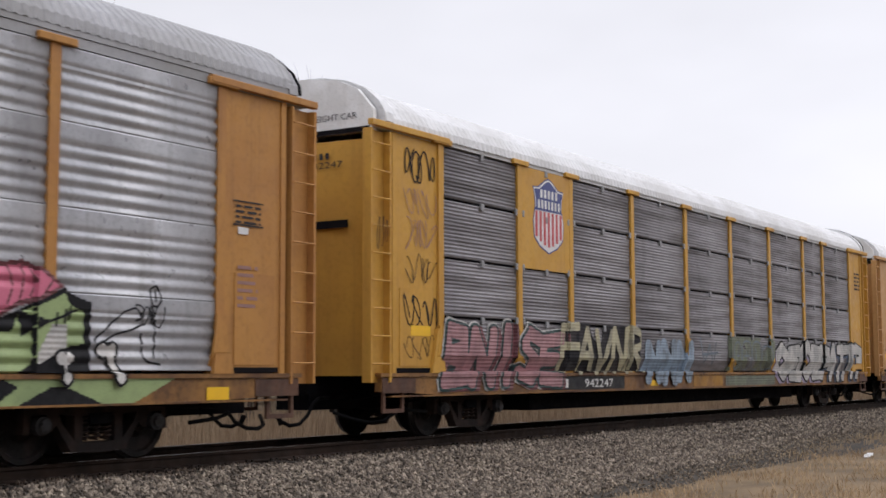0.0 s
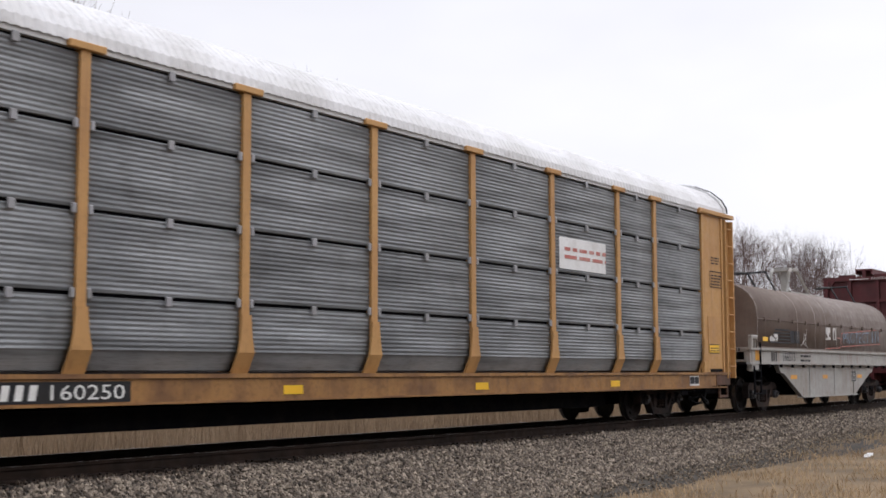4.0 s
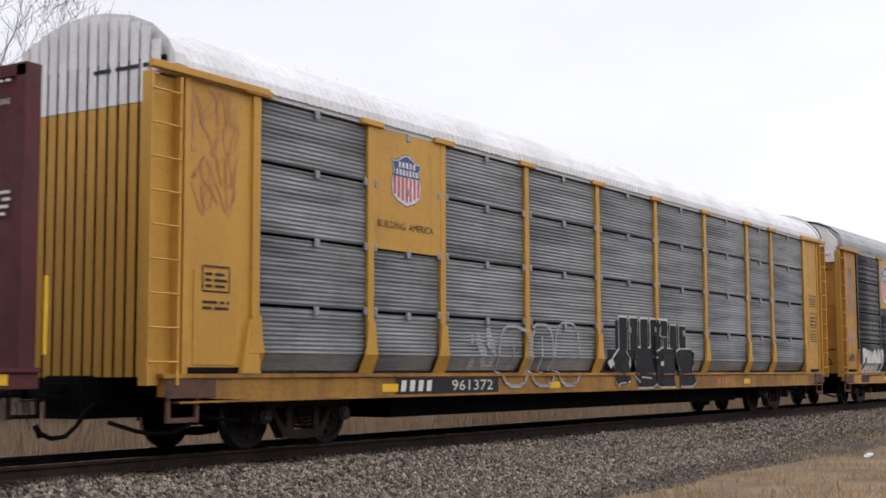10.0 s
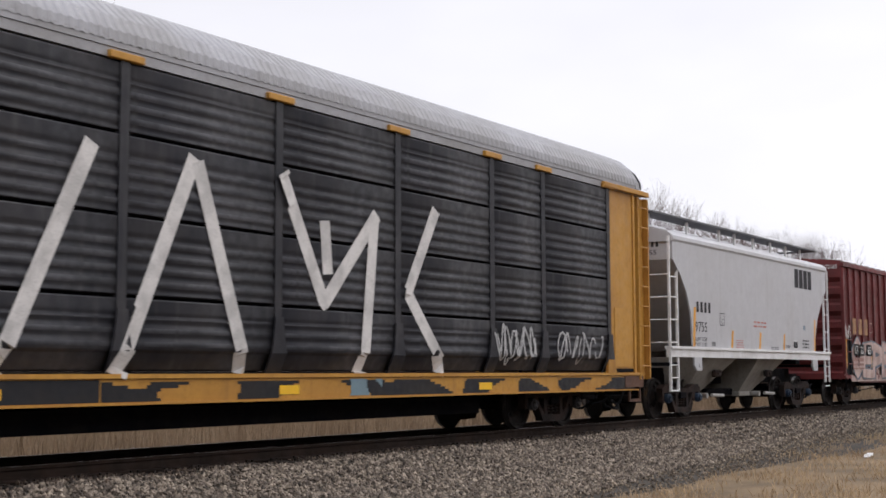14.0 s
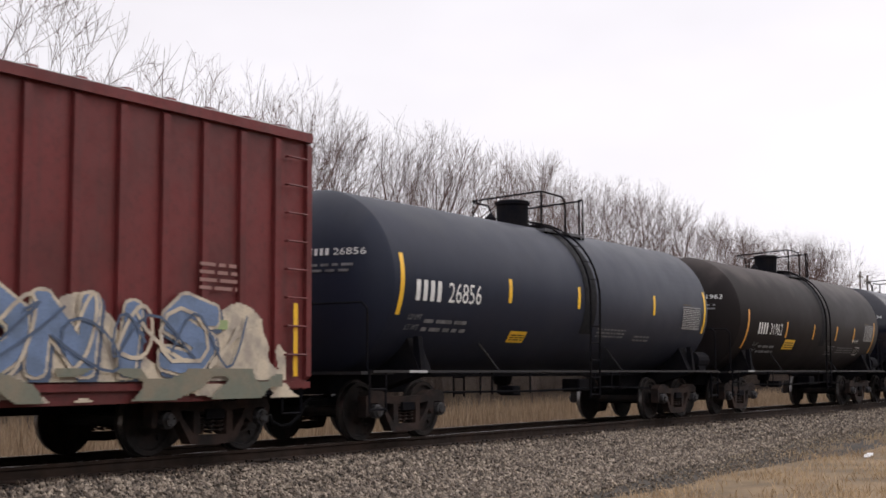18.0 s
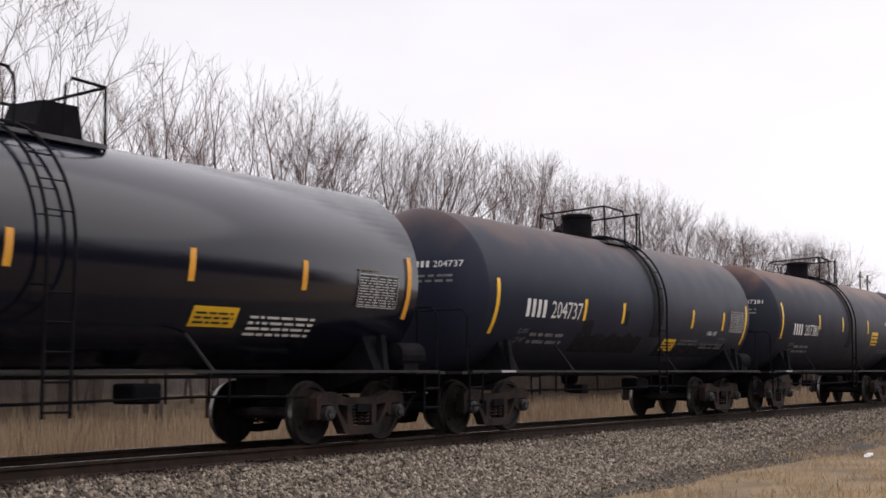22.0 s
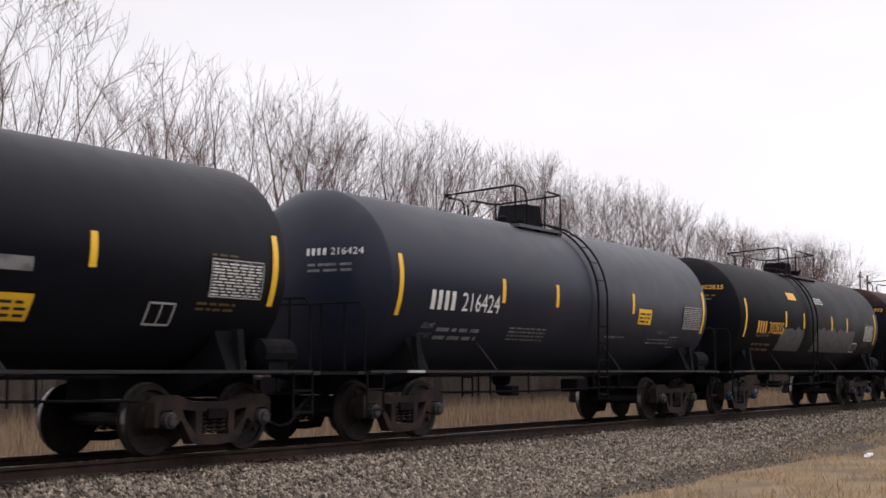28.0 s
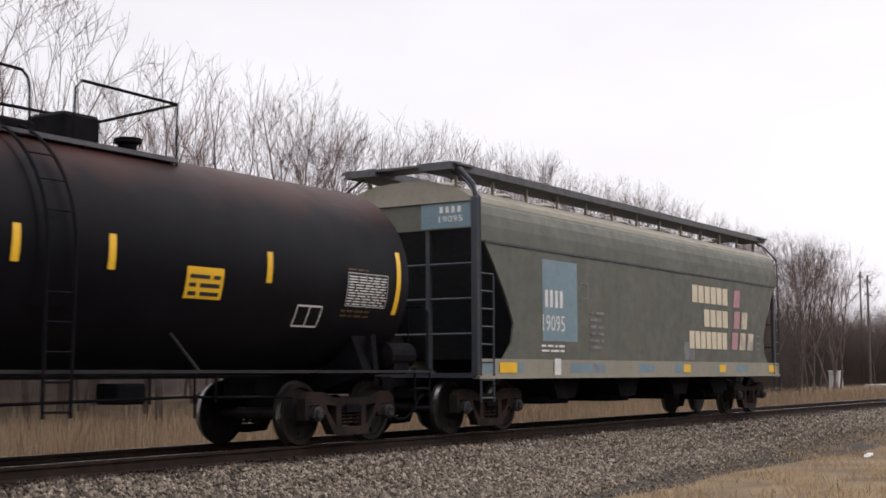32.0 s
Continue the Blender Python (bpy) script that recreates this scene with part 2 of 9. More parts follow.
M["maroon"] = surface("maroon_car_paint", (0.088, 0.016, 0.018), (0.052, 0.013, 0.014), 0.45, 1.0, 0.35, (0.03, 0.012, 0.012), rough=0.55, gloss=.35)
M["boxcar_red"] = surface("oxide_red_boxcar_paint", (0.135, 0.021, 0.021), (0.08, 0.017, 0.016), 0.5, 0.8, 0.4, (0.05, 0.02, 0.018), rough=0.55, gloss=.35)
M["hopper_grey"] = surface("pale_grey_hopper_paint", (0.44, 0.44, 0.455), (0.38, 0.37, 0.365), 0.16, 0.7, 0.15, (0.26, 0.22, 0.18), rough=0.5)
M["hopper_bay"] = surface("grimy_tan_grey_bay_paint", (0.30, 0.28, 0.25), (0.21, 0.19, 0.165), 0.5, 1.2, 0.35, (0.12, 0.095, 0.075))
M["hopper_green"] = surface("faded_grey_green_hopper_paint", (0.092, 0.095, 0.074), (0.072, 0.075, 0.06), 0.4, 0.8, 0.3, (0.13, 0.125, 0.10), rough=0.6)
M["hopper_tan"] = surface("chalky_tan_hopper_paint", (0.26, 0.243, 0.19), (0.20, 0.188, 0.147), 0.35, 0.8, 0.25, (0.17, 0.15, 0.11))
M["hopper_teal"] = surface("teal_patch_paint", (0.16, 0.24, 0.28), (0.12, 0.18, 0.21), 0.35, 1.5)
M["hopper_dark"] = surface("dark_blue_end_paint", (0.022, 0.03, 0.042), (0.04, 0.042, 0.045), 0.4, 1.5)
M["walk_steel"] = surface("grey_grating_steel", (0.10, 0.10, 0.11), (0.05, 0.05, 0.055), 0.4, 5.0, rough=0.6, metal=0.4)
M["bark"] = surface("grey_brown_bark", (0.125, 0.10, 0.088), (0.07, 0.056, 0.05), 0.5, 2.0, rough=0.9, bump=0.4, vary=0.2, gloss=.1)
M["twig"] = surface("winter_twig_bark", (0.125, 0.085, 0.076), (0.085, 0.057, 0.05), 0.4, 1.0, rough=0.9, bump=0.0, vary=0.25, gloss=.1)
M["brush"] = surface("bare_brush_stems", (0.14, 0.112, 0.097), (0.08, 0.063, 0.055), 0.6, 0.5, rough=0.95, bump=0.0, vary=0.25, gloss=.1)
M["straw"] = surface("dry_straw_grass", (0.46, 0.335, 0.20), (0.27, 0.185, 0.11), 0.5, 0.7, rough=0.9, bump=0.0, vary=0.1, gloss=.2)
M["reed"] = surface("bleached_field_grass", (0.28, 0.205, 0.135), (0.16, 0.112, 0.072), 0.6, 0.35, rough=0.9, bump=0.0, gloss=.2)
# pale tone stands in for haze over the distant woods
M["far_wood"] = surface("haze_toned_far_woods", (0.26, 0.235, 0.23), (0.17, 0.15, 0.145), 0.7, 0.35, 0.6, (0.10, 0.085, 0.08), rough=1.0, bump=0.0, gloss=0.0)
M["pole_wood"] = surface("grey_pole_timber", (0.10, 0.085, 0.075), None, 0.4, 2.0, rough=0.9)
M["cabinet"] = surface("pale_grey_cabinet_paint", (0.5, 0.5, 0.5), None, 0.2, 2.0)
M["concrete"] = surface("pale_concrete", (0.42, 0.40, 0.36), (0.3, 0.28, 0.25), 0.4, 1.0, rough=0.9)


def tank_paint(name, base, top=None, top_amount=0.0, rough=0.45, gloss=0.5, low_film=0.25):
    """Tank shell paint; a top colour (rust, dusty brown, paler grey) covers the crown in ragged patches."""
    base, gloss = (base[0] * .94, base[1] * .97, base[2] * 1.18), gloss * .8
    m = surface(name, base, tuple(c * 0.8 for c in base), 0.2, 0.35, 0.22, tuple(c * 0.6 for c in base), rough, gloss=gloss, bump=0.02, wander=.03)
    n, l = m.node_tree.nodes, m.node_tree.links
    b = n["Principled BSDF"]
    # paler grey towards the bottom, in ragged patches
    if low_film:
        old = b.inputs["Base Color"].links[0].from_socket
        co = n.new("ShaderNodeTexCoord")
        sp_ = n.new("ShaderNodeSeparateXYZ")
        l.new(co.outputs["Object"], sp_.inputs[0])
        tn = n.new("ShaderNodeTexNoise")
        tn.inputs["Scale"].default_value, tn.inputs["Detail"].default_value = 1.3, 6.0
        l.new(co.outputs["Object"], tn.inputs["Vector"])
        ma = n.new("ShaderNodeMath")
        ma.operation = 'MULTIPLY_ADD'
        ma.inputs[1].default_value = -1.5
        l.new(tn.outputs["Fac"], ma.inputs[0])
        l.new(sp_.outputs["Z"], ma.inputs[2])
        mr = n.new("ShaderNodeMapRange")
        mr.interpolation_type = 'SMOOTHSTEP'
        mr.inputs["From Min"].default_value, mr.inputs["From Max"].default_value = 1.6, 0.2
        mr.inputs["To Max"].default_value = low_film
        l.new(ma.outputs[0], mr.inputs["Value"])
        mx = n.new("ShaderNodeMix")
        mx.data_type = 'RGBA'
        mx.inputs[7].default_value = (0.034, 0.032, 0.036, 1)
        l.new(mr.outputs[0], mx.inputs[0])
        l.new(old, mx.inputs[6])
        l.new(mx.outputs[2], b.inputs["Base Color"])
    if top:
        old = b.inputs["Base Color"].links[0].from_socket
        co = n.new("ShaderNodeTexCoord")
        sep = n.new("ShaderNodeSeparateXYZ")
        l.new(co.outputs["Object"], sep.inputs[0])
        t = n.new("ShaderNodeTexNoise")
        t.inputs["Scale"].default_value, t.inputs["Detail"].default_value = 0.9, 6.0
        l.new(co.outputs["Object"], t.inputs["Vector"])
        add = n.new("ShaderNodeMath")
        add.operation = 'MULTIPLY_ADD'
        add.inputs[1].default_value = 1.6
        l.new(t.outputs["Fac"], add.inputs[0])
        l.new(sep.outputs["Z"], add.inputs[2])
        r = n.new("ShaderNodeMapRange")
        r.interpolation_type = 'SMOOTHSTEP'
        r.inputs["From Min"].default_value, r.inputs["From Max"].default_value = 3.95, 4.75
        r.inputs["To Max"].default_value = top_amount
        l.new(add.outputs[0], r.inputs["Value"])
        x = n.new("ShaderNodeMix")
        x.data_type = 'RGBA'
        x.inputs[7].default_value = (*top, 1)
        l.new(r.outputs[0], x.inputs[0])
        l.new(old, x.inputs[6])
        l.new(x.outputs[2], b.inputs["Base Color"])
    return m


# ---- mesh helpers ----
def part(name, bm, material, parent, label="", smooth=False):
    """Links a bmesh as one mesh object under a thing or under a part."""
    me = bpy.data.meshes.new(name)
    bmesh.ops.recalc_face_normals(bm, faces=bm.faces[:])
    if smooth:
        for f in bm.faces:
            f.smooth = True
    bm.to_mesh(me)
    bm.free()
    me.materials.append(material)
    ob = new(name, me)
    ob.parent = parent
    if label:
        ob["label"] = label
    return ob


def pieces(name, bm, material, parent, label="", least=0):
    """Each loose piece of a bmesh as an object of its own."""
    bmesh.ops.recalc_face_normals(bm, faces=bm.faces[:])
    left = set(bm.verts)
    made = []
    while left:
        seed = left.pop()
        isle, queue = {seed}, [seed]
        while queue:
            for e in queue.pop().link_edges:
                for v in e.verts:
                    if v not in isle:
                        isle.add(v)
                        queue.append(v)
        left -= isle
        if len(isle) < least:
            continue
        order = {v: i for i, v in enumerate(isle)}
        me = bpy.data.meshes.new(name)
        me.from_pydata([v.co[:] for v in order], [], [[order[v] for v in f.verts] for f in {f for v in isle for f in v.link_faces}])
        me.materials.append(material)
        made.append(linked(name, me, parent, None, label))
    bm.free()
    return made


def linked(name, me, parent, at=None, label=""):
    """A further object on a mesh that already exists."""
    ob = new(name, me)
    ob.parent = parent
    if at is not None:
        ob.matrix_basis = at
    if label:
        ob["label"] = label
    return ob


def thing(name, label, category, at=(0, 0, 0), group="", kind=""):
    return tagged(place_empty(name, at), label, category, group, kind)


def place_empty(name, at):
    ob = new(name)
    ob.empty_display_size = 0.3
    ob.location = at
    return ob


def box(bm, x0, x1, y0, y1, z0, z1, bevel=0.0):
    vs = [bm.verts.new((x, y, z)) for x in (x0, x1) for y in (y0, y1) for z in (z0, z1)]
    fs = [bm.faces.new([vs[i] for i in q]) for q in
          ((0, 1, 3, 2), (4, 6, 7, 5), (0, 4, 5, 1), (2, 3, 7, 6), (0, 2, 6, 4), (1, 5, 7, 3))]
    if bevel:
        es = list({e for f in fs for e in f.edges})
        bmesh.ops.bevel(bm, geom=es, offset=bevel, segments=1, affect='EDGES')
    return bm


def prism(bm, pts, y0, y1):
    """A polygon of (x, z) points, thick from y0 to y1."""
    a = [bm.verts.new((x, y0, z)) for x, z in pts]
    b = [bm.verts.new((x, y1, z)) for x, z in pts]
    bm.faces.new(a)
    bm.faces.new(b[::-1])
    for i in range(len(a)):
        j = (i + 1) % len(a)
        bm.faces.new((a[i], b[i], b[j], a[j]))
    return bm


def prism_x(bm, pts, x0, x1):
    """A polygon of (y, z) points, long from x0 to x1."""
    a = [bm.verts.new((x0, y, z)) for y, z in pts]
    b = [bm.verts.new((x1, y, z)) for y, z in pts]
    bm.faces.new(a)
    bm.faces.new(b[::-1])
    for i in range(len(a)):
        j = (i + 1) % len(a)
        bm.faces.new((a[i], b[i], b[j], a[j]))
    return bm


def tube(bm, path, r, n=6, r_end=None, caps=True):
    """A round bar along a list of points."""
    path = [Vector(p) for p in path]
    rings = []
    for i, p in enumerate(path):
        d = (path[min(i + 1, len(path) - 1)] - path[max(i - 1, 0)]).normalized()
        a = d.orthogonal().normalized() if abs(d.z) > 0.9 else d.cross(Vector((0, 0, 1))).normalized()
        c = d.cross(a)
        rad = r if r_end is None else r + (r_end - r) * i / (len(path) - 1)
        rings.append([bm.verts.new(p + (a * math.cos(k * 2 * math.pi / n) + c * math.sin(k * 2 * math.pi / n)) * rad) for k in range(n)])
    for u, v in zip(rings, rings[1:]):
        for k in range(n):
            bm.faces.new((u[k], u[(k + 1) % n], v[(k + 1) % n], v[k]))
    if caps:
        bm.faces.new(rings[0][::-1])
        bm.faces.new(rings[-1])
    return bm


def turned(bm, profile, n, centre=(0, 0, 0), axis='y'):
    """A lathe: profile of (along, radius) about the axis."""
    rings = []
    for s, r in profile:
        ring = []
        for k in range(n):
            a = 2 * math.pi * k / n
            c, d = r * math.cos(a), r * math.sin(a)
            p = {'y': (c, s, d), 'x': (s, c, d), 'z': (c, d, s)}[axis]
            ring.append(bm.verts.new(Vector(p) + Vector(centre)))
        rings.append(ring)
    for u, v in zip(rings, rings[1:]):
        for k in range(n):
            bm.faces.new((u[k], u[(k + 1) % n], v[(k + 1) % n], v[k]))
    bm.faces.new(rings[0])
    bm.faces.new(rings[-1][::-1])
    return bm


# ---- lettering: glyphs of the built-in font, made while the scene is still small ----
GLYPHS = {}


def learn(words):
    obs = []
    for w in words:
        cu = bpy.data.curves.new("lettering", 'FONT')
        cu.body, cu.resolution_u = w, 2
        obs.append((w, cu, new("lettering", cu)))
    deps = bpy.context.evaluated_depsgraph_get()
    for w, cu, ob in obs:
        me = bpy.data.meshes.new_from_object(ob.evaluated_get(deps))
        v = np.array([q.co[:2] for q in me.vertices])
        lo, hi = v.min(0), v.max(0)
        GLYPHS[w] = ((v - lo) / (hi - lo), [tuple(p.vertices) for p in me.polygons])
        bpy.data.meshes.remove(me)
    for w, cu, ob in obs:
        bpy.data.objects.remove(ob)
        bpy.data.curves.remove(cu)


learn("THE TANK CAR PEOPLE LD LMT 220200 LB 99 850 KG LT WT 65800 29 166513 626 58 626358 961372 942247 160250 851182 9755 172165 17 21 65 26856 31962 201434 204737 207381 26847 302095 216424 "
      "302835 301973 19095 PROTECT WARNING BUILDING AMERICA LOADING AND UNLOADING HEIGHT CAR BETWEEN BULKHEADS CAUTION FT 72 "
      "LD LMT WT LT 222500 53500 224500 C 217 55-1 FRA MP EXCESS III".split() + ["THE TANK CAR PEOPLE", "LD LMT 220200 LB", "LT WT 65800 LB", "99 850 KG", "29 850 KG", "LD LMT", "LT WT", "FRA AIP", "HEIGHT CAR", "EXCESS HEIGHT CAR"])


def paste(verts, faces, x0, x1, z0, z1, at, cut=0.0):
    """Flat shape in the unit square, laid on a surface."""
    bm = bmesh.new()
    vs = [bm.verts.new((x0 + (x1 - x0) * u, 0, z0 + (z1 - z0) * v)) for u, v in verts]
    for f in faces:
        try:
            bm.faces.new([vs[i] for i in f])
        except ValueError:
            pass
    if cut:
        k = 1
        while z0 + k * cut < z1 - 1e-4:
            bmesh.ops.bisect_plane(bm, geom=bm.verts[:] + bm.edges[:] + bm.faces[:], plane_co=(0, 0, z0 + k * cut), plane_no=(0, 0, 1))
            k += 1
    for v in bm.verts:
        v.co = at(v.co.x, v.co.z)
    return bm


def write(parent, word, x0, x1, z0, h, at, material, cut=0.0, name="number"):
    verts, faces = GLYPHS[word]
    return part(name, paste(verts, faces, x0, x1, z0, z0 + h, at, cut), material, parent)


SQUARE = ([(0, 0), (1, 0), (1, 1), (0, 1)], [(0, 1, 2, 3)])


def patch(parent, x0, x1, z0, z1, at, material, cut=0.0, name="plate", label=""):
    return part(name, paste(*SQUARE, x0, x1, z0, z1, at, cut), material, parent, label)


def bars(parent, n, x0, x1, z0, h, at, material, cut=0.0, name="mark", lean=0.0):
    """Plain bars in a row, one for each character, of the size of the writing."""
    bm = bmesh.new()
    w = (x1 - x0) / n
    for i in range(n):
        a = x0 + i * w
        nz = max(1, int(h / cut)) if cut else 1
        rows_ = [[bm.verts.new(at(a + f * w + lean * j / nz, z0 + h * j / nz)) for f in ((0.06, 0.9) if "emblem" in name else (0.14, 0.70))] for j in range(nz + 1)]
        for p, q in zip(rows_, rows_[1:]):
            bm.faces.new((p[0], p[1], q[1], q[0]))
    return pieces(name, bm, material, parent)


def lines(parent, x0, x1, z0, z1, rows_n, at, material, seed=0, cut=0.0, name="small_print"):
    """Lines of writing too small to read, as plain bars."""
    rng = random.Random(seed)
    bm = bmesh.new()
    pitch = (z1 - z0) / rows_n
    for i in range(rows_n):
        x = x0
        z = z1 - (i + 1) * pitch
        while x < x1 - 0.03:
            w = min(rng.uniform(0.06, 0.22) * max(1, pitch / 0.06), x1 - x)
            bm.faces.new([bm.verts.new(at(*p)) for p in ((x, z), (x + w, z), (x + w, z + pitch * 0.45), (x, z + pitch * 0.45))])
            x += w + 0.04 * max(1, pitch / 0.06)
    return part(name, bm, material, parent)


def ribbon(bm, path, width, at, step=0.05):
    """A painted stroke along (x, z) points."""
    pts = []
    for (x0, z0), (x1, z1) in zip(path, path[1:]):
        n = max(1, int(math.hypot(x1 - x0, z1 - z0) / step))
        pts += [(x0 + (x1 - x0) * i / n, z0 + (z1 - z0) * i / n) for i in range(n)]
    pts.append(path[-1])
    last = None
    for i, (x, z) in enumerate(pts):
        a, b = pts[max(0, i - 1)], pts[min(len(pts) - 1, i + 1)]
        d = Vector((b[0] - a[0], b[1] - a[1])).normalized()
        px, pz = -d.y * width / 2, d.x * width / 2
        pair = (bm.verts.new(at(x - px, z - pz)), bm.verts.new(at(x + px, z + pz)))
        if last:
            bm.faces.new((last[0], pair[0], pair[1], last[1]))
        last = pair
    return bm


def strokes(parent, paths, width, at, material, step=0.05, name="graffiti_stroke", label=""):
    bm = bmesh.new()
    for p in paths:
        ribbon(bm, p, width, at, step)
    return pieces(name, bm, material, parent, label)


def spray(parent, x0, x1, z0, z1, inside, at, material, dx=0.05, dz=0.03, name="graffiti_fill", label=""):
    """A sprayed area: small cells wherever inside(x, z) holds."""
    bm = bmesh.new()
    if dx < .2:
        dx, dz = dx * .5, dz * .6
    nx, nz = int((x1 - x0) / dx), int((z1 - z0) / dz)
    made = {}

    def vert(i, j):
        if (i, j) not in made:
            made[i, j] = bm.verts.new(at(x0 + i * dx, z0 + j * dz))
        return made[i, j]
    for i in range(nx):
        for j in range(nz):
            if inside(x0 + (i + .5) * dx, z0 + (j + .5) * dz):
                bm.faces.new((vert(i, j), vert(i + 1, j), vert(i + 1, j + 1), vert(i, j + 1)))
    return pieces(name, bm, material, parent, label, 24 if dx < .2 else 0)


def letter_strokes(x0, x1, z0, z1, n, seed, slant=0.0):
    """Outlines and inner lines of bulging letters side by side."""
    rng = random.Random(seed)
    w = (x1 - x0) / n
    out = []
    for i in range(n):
        c, h = x0 + (i + .5) * w, z1 - z0
        a, b = c - w * .47, c + w * .47
        t = z0 + h * rng.uniform(.82, 1)
        ring = []
        for k in range(15):
            q = 2 * math.pi * k / 14
            cu, cv = math.cos(q), math.sin(q)
            v = .5 + .5 * math.copysign(abs(cv) ** .62, cv)
            ring.append((c + (b - a) / 2 * math.copysign(abs(cu) ** .75, cu) + slant * (v - .5), z0 + (t - z0) * v))
        out.append(ring)
        out.append([(c + rng.uniform(-.1, .1), z0 + h * rng.uniform(.1, .3)), (c + slant / 2 + rng.uniform(-.08, .08), z0 + h * rng.uniform(.5, .8))])
        if rng.random() > .4:
            out.append([(a + w * .2, z0 + h * .45), (b - w * .2, z0 + h * rng.uniform(.35, .55))])
    return out


# plain stroke letters in the unit square, for the painted pieces
STROKES = {
    "A": [[(0, 0), (.5, 1), (1, 0)], [(.25, .38), (.75, .38)]],
    "B": [[(.05, 0), (.05, 1), (.75, .92), (.8, .62), (.1, .52)], [(.1, .5), (.95, .40), (.9, .06), (.05, 0)]],
    "C": [[(1, .8), (.6, 1), (.1, .75), (.05, .3), (.5, 0), (1, .2)]],
    "E": [[(.95, 1), (.05, .92), (.05, .05), (1, 0)], [(.05, .5), (.8, .5)]],
    "F": [[(1, 1), (.1, .95), (.1, 0)], [(.1, .52), (.85, .52)]],
    "I": [[(.5, 0), (.5, 1)]],
    "L": [[(.15, 1), (.1, .05), (1, 0)]],
    "N": [[(.05, 0), (.1, 1), (.9, 0), (.95, 1)]],
    "O": [[(.5, 1), (.05, .7), (.05, .3), (.5, 0), (.95, .3), (.95, .7), (.5, 1)]],
    "P": [[(.1, 0), (.1, 1), (.9, .85), (.9, .55), (.1, .42)]],
    "R": [[(.1, 0), (.1, 1), (.85, .88), (.85, .6), (.15, .48), (1, 0)]],
    "S": [[(.95, .85), (.4, 1), (.08, .72), (.9, .36), (.6, 0), (.05, .12)]],
    "T": [[(.5, 0), (.5, 1)], [(0, .95), (1, .95)]],
    "V": [[(0, 1), (.5, 0), (1, 1)]],
    "Z": [[(.05, .95), (.95, 1), (.1, .05), (1, 0)]],
}


def near_strokes(paths, gx, gz):
    """Distance of grid points from a set of polylines."""
    best = np.full(gx.shape, 9.0)
    for p in paths:
        for (xa, za), (xb, zb) in zip(p, p[1:]):
            dx, dz = xb - xa, zb - za
            t = np.clip(((gx - xa) * dx + (gz - za) * dz) / (dx * dx + dz * dz + 1e-9), 0, 1)
            ux, uz = np.abs(gx - xa - t * dx), np.abs(gz - za - t * dz)
            best = np.minimum(best, .6 * np.hypot(ux, uz) + .4 * np.maximum(ux, uz) * 1.1)
    return best


def sheet(name, mask, x0, z0, cell, at, material, parent, label=""):
    """One sheet of paint made of small cells."""
    made, V, F = {}, [], []

    def vert(i, j):
        if (i, j) not in made:
            made[i, j] = len(V)
            V.append(at(x0 + i * cell, z0 + j * cell))
        return made[i, j]
    for i, j in np.argwhere(mask).tolist():
        F.append((vert(i, j), vert(i + 1, j), vert(i + 1, j + 1), vert(i, j + 1)))
    if not F:
        return None
    me = bpy.data.meshes.new(name)
    me.from_pydata(V, [], F)
    me.materials.append(material)
    return linked(name, me, parent, None, label)


def piece(parent, word, x0, x1, z0, z1, at, fill, edge, shade=None, rim=None, fat=.34, edge_w=.08, shade_off=(.10, -.06), slant=.1, seed=0, label="", overlap=.08):
    """A graffiti piece: rim, cast block, dark edge and fill of each stroke letter."""
    rng = random.Random(seed)
    w, h = (x1 - x0) / len(word), z1 - z0
    fw = w * fat
    letters_ = []
    for i, ch in enumerate(word):
        a, b = x0 + i * w - w * overlap + fw / 2, x0 + (i + 1) * w + w * overlap - fw / 2
        t, lo = z1 - fw / 2 - h * rng.uniform(0, .12), z0 + fw / 2 + h * rng.uniform(0, .06)
        tip = rng.uniform(-.06, .06) * w
        letters_.append([[(a + (b - a) * u + (slant + tip) * (v - .5), lo + (t - lo) * v) for u, v in p] for p in STROKES[ch]])
    layers = [("graffiti_rim", rim, fw + edge_w + .05, 0.0, (0, 0)), ("graffiti_block", shade, fw + edge_w, .004, shade_off), ("graffiti_edge", edge, fw + edge_w, .013, (0, 0)), ("graffiti_fill", fill, fw, .022, (0, 0))]
    cell = .016
    for name, material, width, lift, (ox, oz) in layers:
        if material is None:
            continue
        for i, paths in enumerate(letters_):
            xs, zs = [x + ox for p in paths for x, z in p], [z + oz for p in paths for x, z in p]
            xa, za = min(xs) - width, max(min(zs) - width, z0)
            gx, gz = np.meshgrid(np.arange(xa, max(xs) + width, cell) + cell / 2, np.arange(za, max(zs) + width, cell) + cell / 2, indexing="ij")
            mask = near_strokes([[(x + ox, z + oz) for x, z in p] for p in paths], gx, gz) < width / 2
            sheet(name, mask, xa, za, cell, lambda x, z, i=i: (x, at(x, z)[1] - lift - .003 * (i % 2), z), material, parent, label if name == "graffiti_fill" else "")


